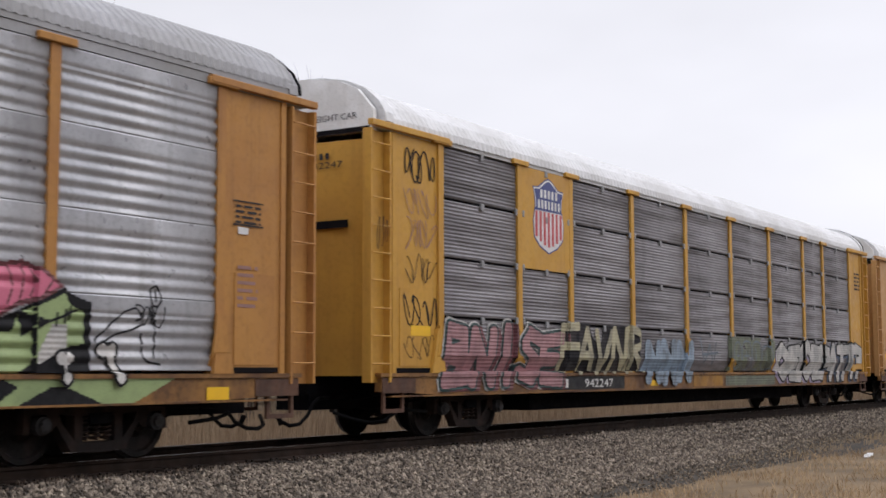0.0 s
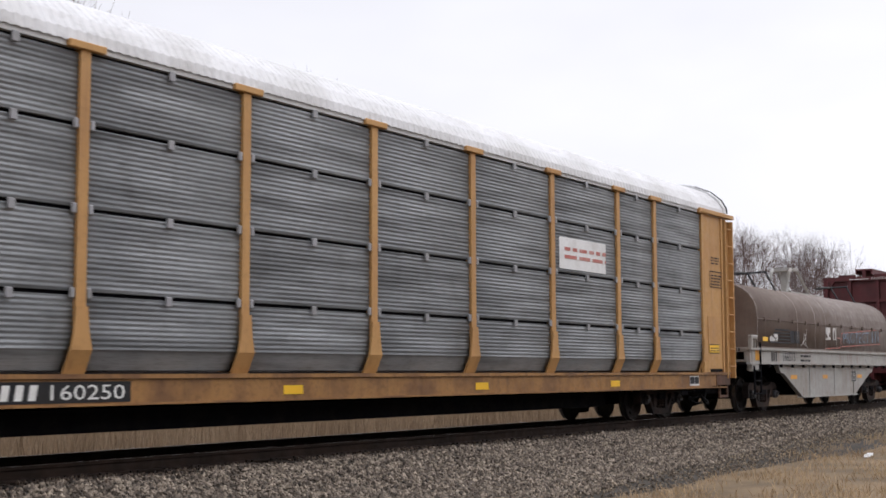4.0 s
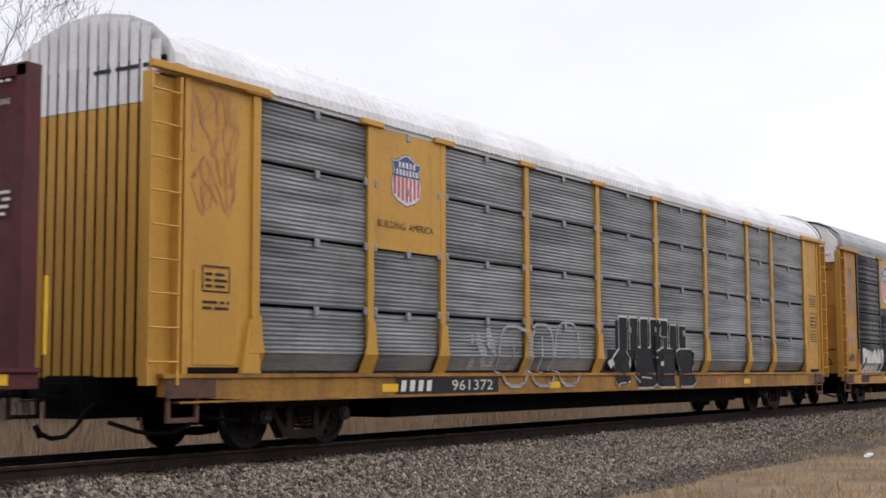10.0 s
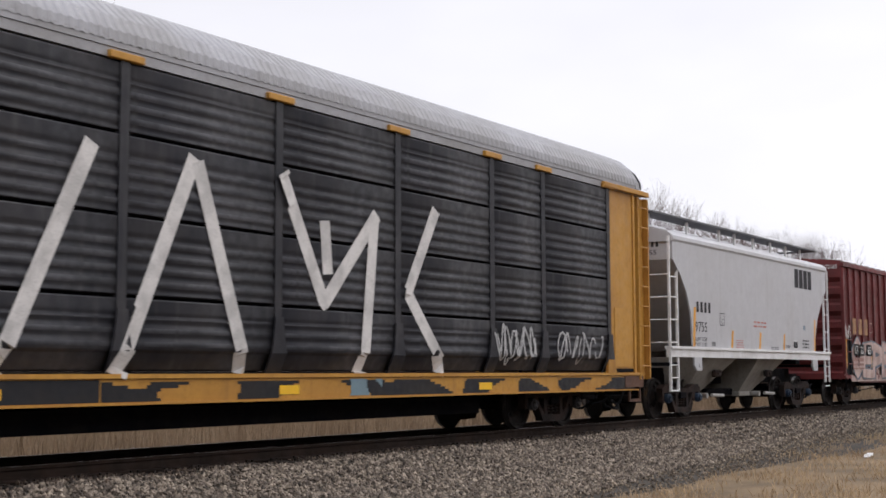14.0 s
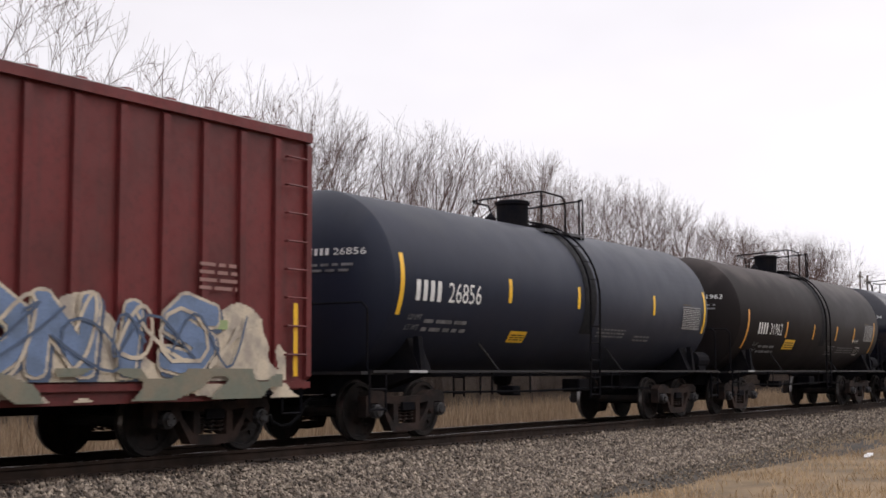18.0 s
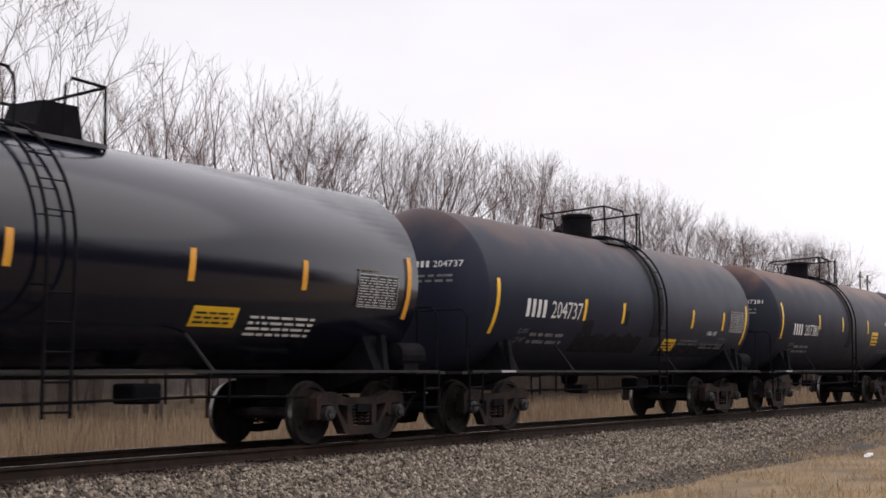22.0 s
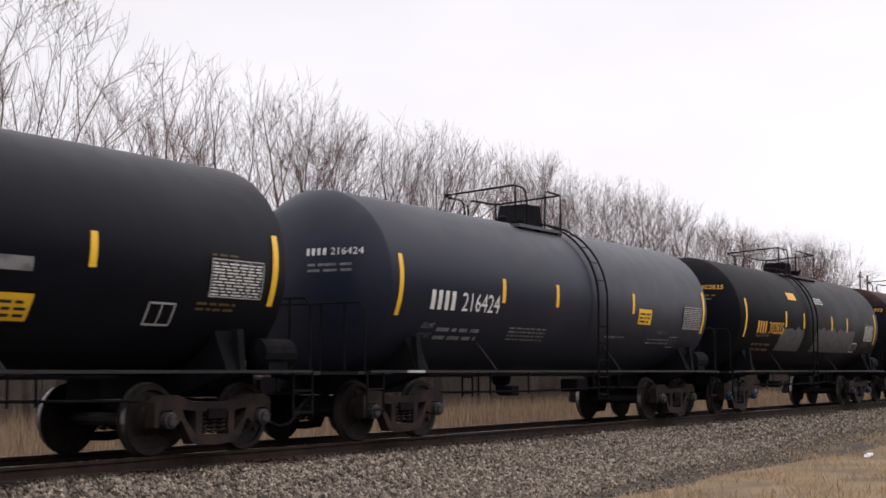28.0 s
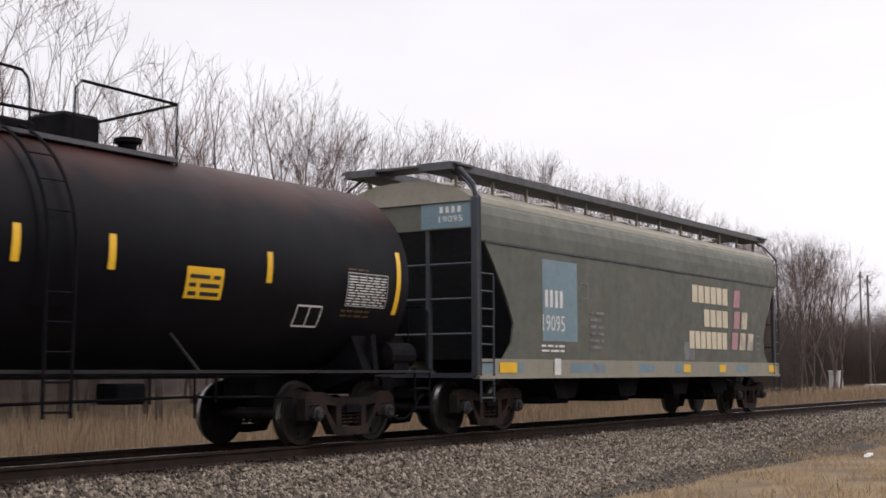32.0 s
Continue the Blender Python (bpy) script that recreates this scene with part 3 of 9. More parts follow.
def graffiti(parent, x0, x1, z0, z1, n, seed, at, fill, edge, shine=None, fat=.30, slant=.12, label="", edge_w=.07, rim=None):
    """Interlocking thick-stroked shapes side by side: dark edge, colour, then thin highlights."""
    rng = random.Random(seed)
    w, h = (x1 - x0) / n, z1 - z0
    paths = []
    for i in range(n):
        a, b = x0 + i * w + w * .16, x0 + (i + 1) * w - w * .10
        t = z1 - h * rng.uniform(.02, .16)
        lo = z0 + h * rng.uniform(.04, .12)
        c = (a + b) / 2
        pick = rng.randrange(6)
        lean = slant * rng.uniform(.3, 1.2)
        if pick == 0:
            paths += [[(a, lo), (a + lean, t)], [(a + lean, t), (b, t - h * .2), (c, lo + h * .5), (b, lo)]]
        elif pick == 1:
            paths += [[(b, t - h * .1), (a, t - h * .05), (a, lo + h * .55), (b, lo + h * .45), (b, lo), (a, lo + h * .05)]]
        elif pick == 2:
            paths += [[(a, lo), (c + lean, t), (b, lo)], [(a + w * .1, lo + h * .35), (b - w * .05, lo + h * .4)]]
        elif pick == 3:
            paths += [[(a, lo), (a + lean, t), (b, lo + h * .1), (b + lean, t)]]
        elif pick == 4:
            paths += [[(b, t), (a, t - h * .15), (a, lo + h * .1), (b, lo)], [(a, lo + h * .45), (b - w * .1, lo + h * .5)]]
        else:
            paths += [[(a, t), (a - lean * .3, lo), (b, lo + h * .06), (b + lean * .4, t), (a, t)]]
        if rng.random() < .75:
            made = 2 if pick in (0, 2, 4) else 1
            paths[-made:] = [[(a + b - x, z) for x, z in p] for p in paths[-made:]]
        if rng.random() < .45:
            made = 2 if pick in (0, 2, 4) else 1
            paths[-made:] = [[(x, z0 + z1 - z) for x, z in p] for p in paths[-made:]]
        if rng.random() < .5:
            paths.append([(a, z0 + h * rng.uniform(.2, .8)), (c, z0 + h * rng.uniform(.3, .7)), (b + w * .2, z0 + h * rng.uniform(.1, .9))])
    fat_w = w * fat
    inset = fat_w / 2
    paths = [[(min(max(x, x0 + inset), x1 - inset), min(max(z, z0 + inset), z1 - inset)) for x, z in p] for p in paths]
    for name, material, width, lift in (("graffiti_rim", rim, fat_w + edge_w + .07, -.006), ("graffiti_edge", edge, fat_w + edge_w, 0.0), ("graffiti_fill", fill, fat_w, .012)):
        if material is None:
            continue
        bm = bmesh.new()
        for k, p in enumerate(paths):
            ribbon(bm, p, width, lambda x, z, k=k: (at(x, z)[0], at(x, z)[1] - lift - .0009 * (k % 9), z), .05)
        pieces(name, bm, material, parent, label if name == "graffiti_fill" else "")
    if shine:
        bm = bmesh.new()
        for k, p in enumerate(paths):
            q = [(x - fat_w * .22, z + fat_w * .12) for x, z in p[:2]]
            ribbon(bm, q, .028, lambda x, z, k=k: (at(x, z)[0], at(x, z)[1] - .024 - .0009 * (k % 5), z), .05)
        pieces("graffiti_highlight", bm, shine, parent)


def scrawl(x0, x1, z0, z1, n, seed):
    """A marker tag: looping strokes that cannot be read."""
    rng = random.Random(seed)
    out = []
    w, h = (x1 - x0) / n, z1 - z0
    for i in range(n):
        c = x0 + (i + .5) * w
        a, b, q, r = rng.uniform(.8, 2.2), rng.uniform(1.2, 2.6), rng.uniform(0, 6.28), rng.uniform(0, 6.28)
        lean, tall, mid = rng.uniform(-.3, .3), rng.uniform(.3, .5), rng.uniform(.42, .58)
        run = rng.uniform(2.6, 5.0)
        p = []
        for k in range(15):
            u = run * k / 14
            dz = tall * math.sin(b * u + r)
            p.append((c + w * (.55 * math.sin(a * u + q) + lean * dz + .12 * (u - run / 2)), z0 + h * (mid + dz)))
        out.append(p)
    return out


# ---- running gear, shared by all the cars ----
WHEEL_R, AXLE_HALF = 0.457, 0.889
SHARED = {}
WHEELSETS = ([], [])
CARS = []


def shared(key, build, material, smooth=False):
    if key not in SHARED:
        bm = build()
        bmesh.ops.recalc_face_normals(bm, faces=bm.faces[:])
        if smooth:
            for f in bm.faces:
                f.smooth = True
        me = bpy.data.meshes.new(key)
        bm.to_mesh(me)
        bm.free()
        me.materials.append(material)
        SHARED[key] = me
    return SHARED[key]


def make_wheelset():
    bm = bmesh.new()
    tube(bm, [(0, -1.0, 0), (0, 1.0, 0)], 0.085, 10)
    for s in (-1, 1):
        turned(bm, [(s * 0.675, 0.30), (s * 0.685, 0.478), (s * 0.712, 0.484), (s * 0.722, WHEEL_R), (s * 0.80, WHEEL_R - 0.004),
                    (s * 0.815, 0.445), (s * 0.812, 0.385), (s * 0.775, 0.365), (s * 0.765, 0.2), (s * 0.80, 0.155), (s * 0.83, 0.13), (s * 0.83, 0.02)], 28)
    # balance lugs and chalk marks on the plate, by which the turning shows
    for a in (0.4, 2.6):
        c, d = 0.29 * math.cos(a), 0.29 * math.sin(a)
        box(bm, c - .03, c + .03, -0.80, -0.765, d - .03, d + .03)
    return bm


def make_sideframe():
    """A cast truss frame: one plate with its windows, thick flanges at top and bottom."""
    half = [(0, .68), (.40, .68), (.70, .77), (.98, .77), (1.11, .68), (1.11, .37), (1.03, .37), (1.01, .58), (.79, .58), (.77, .38), (.70, .40), (.64, .46), (.42, .14), (0, .12)]
    outer = half + [(-x, z) for x, z in half[-2:0:-1]]
    holes = [[(-.25, .25), (.25, .25), (.25, .55), (-.25, .55)]] + [[(s * .37, .56), (s * .62, .59), (s * .56, .47), (s * .37, .27)] for s in (-1, 1)]
    coords, edges = [], []
    for loop in [outer] + holes:
        k = len(coords)
        coords += [Vector(p) for p in loop]
        edges += [(k + i, k + (i + 1) % len(loop)) for i in range(len(loop))]
    vs, _, tris, *_ = geometry.delaunay_2d_cdt(coords, edges, [], 1, 1e-5)

    def within(p, loop):
        odd = False
        for (xa, za), (xb, zb) in zip(loop, loop[1:] + loop[:1]):
            if (za > p.y) != (zb > p.y) and p.x < (xb - xa) * (p.y - za) / (zb - za) + xa:
                odd = not odd
        return odd
    bm = bmesh.new()
    front, back = [bm.verts.new((v.x, -.08, v.y)) for v in vs], [bm.verts.new((v.x, .08, v.y)) for v in vs]
    rim = {}
    for t in tris:
        c = (vs[t[0]] + vs[t[1]] + vs[t[2]]) / 3
        if not within(c, outer) or any(within(c, h) for h in holes):
            continue
        bm.faces.new([front[i] for i in t])
        bm.faces.new([back[i] for i in t[::-1]])
        for a, b in zip(t, (*t[1:], t[0])):
            rim[(a, b)] = 1
    for a, b in list(rim):
        if (b, a) not in rim:
            bm.faces.new((front[b], front[a], back[a], back[b]))
    return bm


def make_spring():
    bm = bmesh.new()
    n = 40
    tube(bm, [(.06 * math.cos(k * .785), .06 * math.sin(k * .785), .27 + .27 * k / n) for k in range(n + 1)], .016, 5)
    return bm


def make_bolster():
    bm = bmesh.new()
    prism_x(bm, [(-1.12, .46), (-1.12, .58), (-.5, .66), (.5, .66), (1.12, .58), (1.12, .46), (.5, .34), (-.5, .34)], -.17, .17)
    turned(bm, [(.66, .2), (.72, .2)], 16, (0, 0, 0), 'z')
    for s in (-1, 1):
        box(bm, s * .36 - .05, s * .36 + .05, -.78, .78, .34, .42)
    return bm


def make_cap():
    bm = bmesh.new()
    turned(bm, [(0, .11), (-.09, .11), (-.10, .085), (-.13, .08), (-.135, .04)], 14)
    for k in range(3):
        a = k * 2.09 + .5
        c, d = .055 * math.cos(a), .055 * math.sin(a)
        box(bm, c - .014, c + .014, -.15, -.13, d - .014, d + .014)
    return bm


def add_truck(car, x, cap="cap"):
    """A two-axle truck under a car, centred at x."""
    t = linked("truck", shared("bolster", make_bolster, M["black"]), car, pose(x, 0, 0), "grimy black cast truck bolster")
    for s in (-1, 1):
        linked("sideframe", shared("sideframe", make_sideframe, M["truck"]), t, pose(0, s * 1.0, 0))
        for k in (-1, 0, 1):
            linked("spring", shared("spring", make_spring, M["truck"], True), t, pose(.17 * k, s * 1.0, 0))
        for a in (-1, 1):
            linked("bearing_cap", shared(cap, make_cap, M[cap]), t, pose(a * AXLE_HALF, s * 1.06, WHEEL_R, 0, 0, 0 if s < 0 else 180))
    for k, a in enumerate((-1, 1)):
        w = linked("wheelset", shared("wheelset", make_wheelset, M["wheel"]), t, pose(a * AXLE_HALF, 0, WHEEL_R))
        if len(SHARED["wheelset"].materials) < 2:
            # bright worn treads on the same mesh
            me = SHARED["wheelset"]
            me.materials.append(M["tread"])
            for p in me.polygons:
                r = math.hypot(p.center.x, p.center.z)
                if .43 < r < .47 and .70 < abs(p.center.y) < .805 and abs(p.normal.y) < .5:
                    p.material_index = 1
        WHEELSETS[k].append(w)
    return t


def make_coupler():
    bm = bmesh.new()
    box(bm, -.45, .30, -.07, .07, .80, .93, .015)
    prism(bm, [(-.45, .74), (-.62, .74), (-.70, .80), (-.70, .95), (-.62, .99), (-.45, .99)], -.13, .10)
    prism(bm, [(-.70, .76), (-.78, .76), (-.78, .97), (-.70, .97)], -.02, .12)
    box(bm, -.14, -.08, -.35, .35, .72, .78)
    return bm


def make_hose():
    bm = bmesh.new()
    tube(bm, [(.35, -.38, .66), (.10, -.40, .66), (-.04, -.40, .58), (-.16, -.38, .40), (-.30, -.34, .28), (-.46, -.28, .26), (-.58, -.2, .33)], .03, 8)
    tube(bm, [(-.55, -.2, .28), (-.62, -.18, .42)], .042, 8)
    tube(bm, [(.35, -.38, .66), (.6, -.5, .68)], .024, 6)
    return bm


def add_couplers(car, front, rear):
    """Draft gear and brake hoses at both ends; front and rear are the striker faces."""
    for x, turn in ((front, 0), (rear, 180)):
        linked("coupler", shared("coupler", make_coupler, M["black"]), car, pose(x, 0, 0, 0, 0, turn))
        linked("brake_hose", shared("hose", make_hose, M["hose"], True), car, pose(x, 0, 0, 0, 0, turn))


def new_car(name, label, category, at, group):
    car = thing(name, label, category, (at - travelled(0.0), 0, 0), group)
    CARS.append((car, at))
    return car


def ladder(parent, x0, x1, y, z0, z1, n, material, name="ladder", r=.016, rail=True):
    """Stiles and rungs in the side plane."""
    bm = bmesh.new()
    if rail:
        for x in (x0, x1):
            box(bm, x - .02, x + .02, y - .03, y + .03, z0, z1)
    for i in range(n):
        z = z0 + (z1 - z0) * (i + .5) / n
        tube(bm, [(x0, y, z), (x0, y - .05, z), (x1, y - .05, z), (x1, y, z)], r, 5)
    return part(name, bm, material, parent) if rail else pieces("grab_iron", bm, material, parent)


# ---- auto racks ----
POSTS = (2.0, 4.6, 6.6, 9.4, 12.3, 15.15, 18.0, 20.85, 22.7, 25.45)
ROWS = (1.07, 1.95, 2.91, 3.88, 4.74)
RACK_L = 27.4


RIBS = {"plain": (.062, 0.0, .014), "banded": (.16, 0.0, .032), "shallow": (.16, .024, .019)}


def tuck(z):
    """How far the foot of the side leans in above the sill."""
    return max(0.0, 1.31 - z) * .45 if z > 1.05 else 0.0


def rib_depth(z, style):
    """How far the corrugated side stands proud at height z; two styles have a plain band along the top."""
    pitch, base, deep = RIBS[style]
    if style != "banded" and z < 1.31:
        return 0.0
    for lo, hi in zip(ROWS, ROWS[1:]):
        if lo <= z <= hi:
            v = z - lo
            if style != "plain" and v > (hi - lo) * .74:
                return base + deep * min(1, .3 + (v / (hi - lo) - .74) * 12)
            return base + deep * (.5 + .5 * math.cos(2 * math.pi * v / pitch)) ** .8
    return 0.0


def rack_side(style, proud=.005):
    """Where paint lies on a rack's side; it also runs over the posts and their feet."""
    pitch, base, deep = RIBS[style]

    def at(x, z):
        near = min(abs(x - p) for p in POSTS)
        if near < (.21 if z < 1.84 else .1) and style != "banded":
            return (x, -1.551 + tuck(z) if z < 1.84 else -1.521, z)
        return (x, -1.462 - (rib_depth(z, style) if style == "banded" or z < 1.31 else base + deep) - proud + (0 if style == "banded" else tuck(z)), z)
    return at


def make_panel(width, row, style, side):
    """One corrugated panel, with its folded edges."""
    gap = .003 if style == "banded" else .024
    lo, hi = ROWS[row] + (.006 if row == 0 else gap), ROWS[row + 1] - gap
    n = max(2, round((hi - lo) / RIBS[style][0] * (6 if style == "plain" else 8)))
    zs = [lo + (hi - lo) * k / n for k in range(n + 1)]
    bm = bmesh.new()
    prof = [(1.32 if row == 0 else 1.42, lo)] + [(1.462 + rib_depth(z, style) - (0 if style == "banded" else tuck(z)), z) for z in zs] + [(1.42, hi)]
    a = [bm.verts.new((.012, side * y, z)) for y, z in prof]
    b = [bm.verts.new((width - .012, side * y, z)) for y, z in prof]
    for i in range(len(prof) - 1):
        bm.faces.new((a[i], a[i + 1], b[i + 1], b[i])).smooth = 0 < i < len(prof) - 2
    bm.faces.new(a)
    bm.faces.new(b[::-1])
    return bm


ROOF = [(-1.52, 4.86), (-1.50, 5.00), (-1.38, 5.20), (-1.12, 5.42), (-.75, 5.58), (-.3, 5.67), (0, 5.69)]
ROOF = ROOF + [(-y, z) for y, z in ROOF[-2::-1]]


def make_rack_roof(rib):
    """Arched roof of sheets ribbed across the car."""
    bm = bmesh.new()
    xs, x, k = [], .55, 0
    while x < RACK_L - .5:
        xs.append((x, 0 if k % 4 in (0, 1) else rib))
        x += (.05, .025, .05, .025)[k % 4]
        k += 1
    rings = []
    for x, lift in xs:
        rings.append([bm.verts.new((x, y * (1 + lift / 2.2), z + lift)) for y, z in ROOF])
    for u, v in zip(rings, rings[1:]):
        for i in range(len(ROOF) - 1):
            bm.faces.new((u[i], u[i + 1], v[i + 1], v[i]))
    return bm


def make_roof_end(x0, x1):
    bm = bmesh.new()
    out = [(y * 1.012, z + .02) for y, z in ROOF]
    prism_x(bm, out, x0, x1)
    return bm


def shield(parent, x0, x1, z0, z1, at):
    """The heraldic shield on its plate: plain blue and striped shapes."""
    w, h = x1 - x0, z1 - z0
    edge = [(.5, 0), (.78, .08), (.97, .2), (1, .42), (.93, .62), (.95, .74), (1.0, .86), (.82, .87), (.62, .97), (.5, 1.0), (.38, .97), (.18, .87), (0, .86), (.05, .74), (.07, .62), (0, .42), (.03, .2), (.22, .08)]

    def outline(grow):
        return [(.5 + (u - .5) * grow, .5 + (v - .5) * grow) for u, v in edge]

    def lay(o, name, material, depth, label=""):
        return part(name, paste(o, [tuple(range(len(o)))], x0, x1, z0, z1, lambda x, z: (x, at(x, z)[1] - depth, z)), material, parent, label)
    lay(outline(1.04), "shield_border", M["shield_blue"], 0.0)
    lay(outline(1.0), "shield_ground", M["white"], .004)

    top = [(u, max(v, .56)) for u, v in outline(.95)]
    part("shield_chief", paste(top, [tuple(range(len(top)))], x0, x1, z0, z1, lambda x, z: (x, at(x, z)[1] - .008, z)), M["shield_blue"], parent)
    for i in range(7):
        u0 = .05 + i * .136
        half = .5 - abs(u0 + .04 - .5)
        low = .075 + .17 * (1 - half / .5) ** 1.5
        patch(parent, x0 + w * u0, x0 + w * (u0 + .075), z0 + h * low, z0 + h * .55, lambda x, z: (x, at(x, z)[1] - .008, z), M["shield_red"], name="shield_stripe")
    lift = lambda x, z: (x, at(x, z)[1] - .012, z)
    bars(parent, 5, x0 + w * .20, x0 + w * .82, z0 + h * .735, h * .115, lift, M["white"], name="shield_bar")
    bars(parent, 7, x0 + w * .12, x0 + w * .90, z0 + h * .59, h * .115, lift, M["white"], name="shield_bar")


def auto_rack(at, label, paint="yellow", panel="silver", roof="roof_white", sill="yellow", style="plain", logo=None,
              ends="smooth", light_bays=(), post_paint=None, end_white=True, deep_cap=False):
    car = new_car("auto_rack_car", label, "railway car", at, "cars of the freight train")
    P, post_paint = M[paint], M[post_paint or paint]
    L = RACK_L
    # underframe
    bm = bmesh.new()
    box(bm, .1, L - .1, -.32, .32, .48, 1.02)
    for x in np.arange(1.2, L - 1, 2.9):
        prism_x(bm, [(-1.42, .80), (-1.42, 1.0), (1.42, 1.0), (1.42, .80), (.35, .62), (-.35, .62)], x, x + .12)
    box(bm, 6.0, L - 6.0, -.9, .9, .34, .62)
    part("underframe", bm, M["black"], car, "grimy black centre sill and crossbearers")
    for s in (-1, 1):
        bm = bmesh.new()
        prism(bm, [(.35, .98), (.35, .76), (1.9, .70), (L - 1.9, .70), (L - .35, .76), (L - .35, .98)], s * 1.50, s * 1.38)
        part("side_sill", bm, M[sill], car)
        bm = bmesh.new()
        box(bm, .3, L - .3, min(s * 1.36, s * 1.53), max(s * 1.36, s * 1.53), .985, 1.04)
        part("sill_cap", bm, M[sill], car)
        bm = bmesh.new()
        box(bm, .6, L - .6, min(s * 1.40, s * 1.525), max(s * 1.40, s * 1.525), .675, .70)
        part("sill_flange", bm, M[sill], car)
    bm = bmesh.new()
    box(bm, .35, L - .35, -1.38, 1.38, 1.03, 1.06)
    part("deck", bm, M["black"], car)
    for z in (2.55, ):
        bm = bmesh.new()
        box(bm, .7, L - .7, -1.36, 1.36, z, z + .08)
        part("upper_deck", bm, M["black"], car)
    # added black sheets: the unlit inside, as seen through the panel gaps
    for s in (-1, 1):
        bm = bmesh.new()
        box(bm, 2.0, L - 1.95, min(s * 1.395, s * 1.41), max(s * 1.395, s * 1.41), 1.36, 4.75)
        part("inner_liner", bm, M["black"], car, "black sheet standing in for the dark inside")
    # posts
    def make_post(side):
        b = bmesh.new()
        prism_x(b, [(side * 1.38, 1.04), (side * 1.41, 1.04), (side * 1.535, 1.31), (side * 1.535, 1.55), (side * 1.515, 1.7), (side * 1.515, 4.76), (side * 1.38, 4.76)], -.075, .075)
        prism(b, [(-.16, 1.31), (.16, 1.31), (.115, 1.5), (.085, 1.8), (-.085, 1.8), (-.115, 1.5)], side * 1.515, side * 1.545)
        prism_x(b, [(side * 1.39, 1.04), (side * 1.425, 1.04), (side * 1.545, 1.31), (side * 1.515, 1.31)], -.16, .16)
        return b
    for s in (-1, 1):
        me = shared("post_%s_%d" % (post_paint.name, s), lambda s=s: make_post(s), post_paint)
        for x in POSTS:
            linked("post", me, car, pose(x, 0, 0))
        cap_me = shared("post_cap_%s_%d" % (paint, s), lambda s=s: box(bmesh.new(), -.28, .28, min(s * 1.48, s * 1.56), max(s * 1.48, s * 1.56), 4.74, 4.83, .01), P)
        for x in POSTS:
            linked("post_cap", cap_me, car, pose(x, 0, 0))
    # panels
    for s in (-1, 1):
        for i, (a, b) in enumerate(zip(POSTS, POSTS[1:])):
            for r in range(4):
                if logo and i == 1 and r >= logo and s < 0:
                    continue
                kind_ = "silver_new" if (i, r) in light_bays else panel
                w = b - a
                key = "panel_%s_%s_%d_%d_%d" % (kind_, style, round(w * 100), r, s)
                ob = linked("panel", shared(key, lambda w=w, r=r, s=s: make_panel(w, r, style, s), M[kind_]), car, pose(a, 0, 0))
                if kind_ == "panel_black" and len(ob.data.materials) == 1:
                    ob.data.materials.append(M["panel_ridge"])
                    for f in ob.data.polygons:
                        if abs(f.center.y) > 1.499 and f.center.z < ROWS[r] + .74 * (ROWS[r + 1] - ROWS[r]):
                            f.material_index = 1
    clip = shared("panel_clip", lambda: box(bmesh.new(), -.05, .05, -1.525, -1.49, -.07, .05, .008), M["roof_grey"])
    for i, (a, b) in enumerate(zip(POSTS, POSTS[1:])):
        for z in ROWS[1:] if style != "banded" and panel != "panel_black" else ():
            linked("panel_clip", clip, car, pose((a + b) / 2, 0, z - .03))
    if style == "plain":
        clamp = shared("post_clamp", lambda: box(bmesh.new(), -.035, .035, -1.525, -1.48, -.06, .06, .012), M["roof_grey"])
        for x in POSTS[1:-1]:
            for z in ROWS[1:4]:
                for o in (-.125, .125):
                    linked("post_clamp", clamp, car, pose(x + o, 0, z))
    # top rail, roof, ends
    for s in (-1, 1):
        bm = bmesh.new()
        box(bm, .2, L - .2, min(s * 1.38, s * 1.50), max(s * 1.38, s * 1.50), 4.75, 4.87)
        part("top_rail", bm, M["cabinet" if roof == "roof_white" else "roof_grey"], car)
    if roof == "roof_grey":
        for s in (-1, 1):
            bm = bmesh.new()
            box(bm, .45, L - .45, min(s * 1.40, s * 1.515), max(s * 1.40, s * 1.515), 4.875, 4.99)
            part("eave_strip", bm, M[roof], car)
    linked("roof", shared("rack_roof_" + roof, lambda: make_rack_roof(.013 if roof == "roof_grey" else .011), M[roof]), car, pose(0, 0, .08 if roof == "roof_grey" else -.05))
    for x0, x1 in ((.42, .62), (L - .62, L - .42)):
        linked("roof_end", shared("roof_end_%s_%d" % (roof, x0 * 10), lambda x0=x0, x1=x1: make_roof_end(x0, x1), M[roof]), car)
    # black arc laid where the gap behind the roof's end is in shade
    for x0, x1 in ((L - .415, L - .375), ):
        b = bmesh.new()
        prism_x(b, [(y * 1.022, z + .035) for y, z in ROOF], x0, x1)
        part("roof_rim", b, M["black"], car, "black arc standing in for the shaded gap at the roof's end")
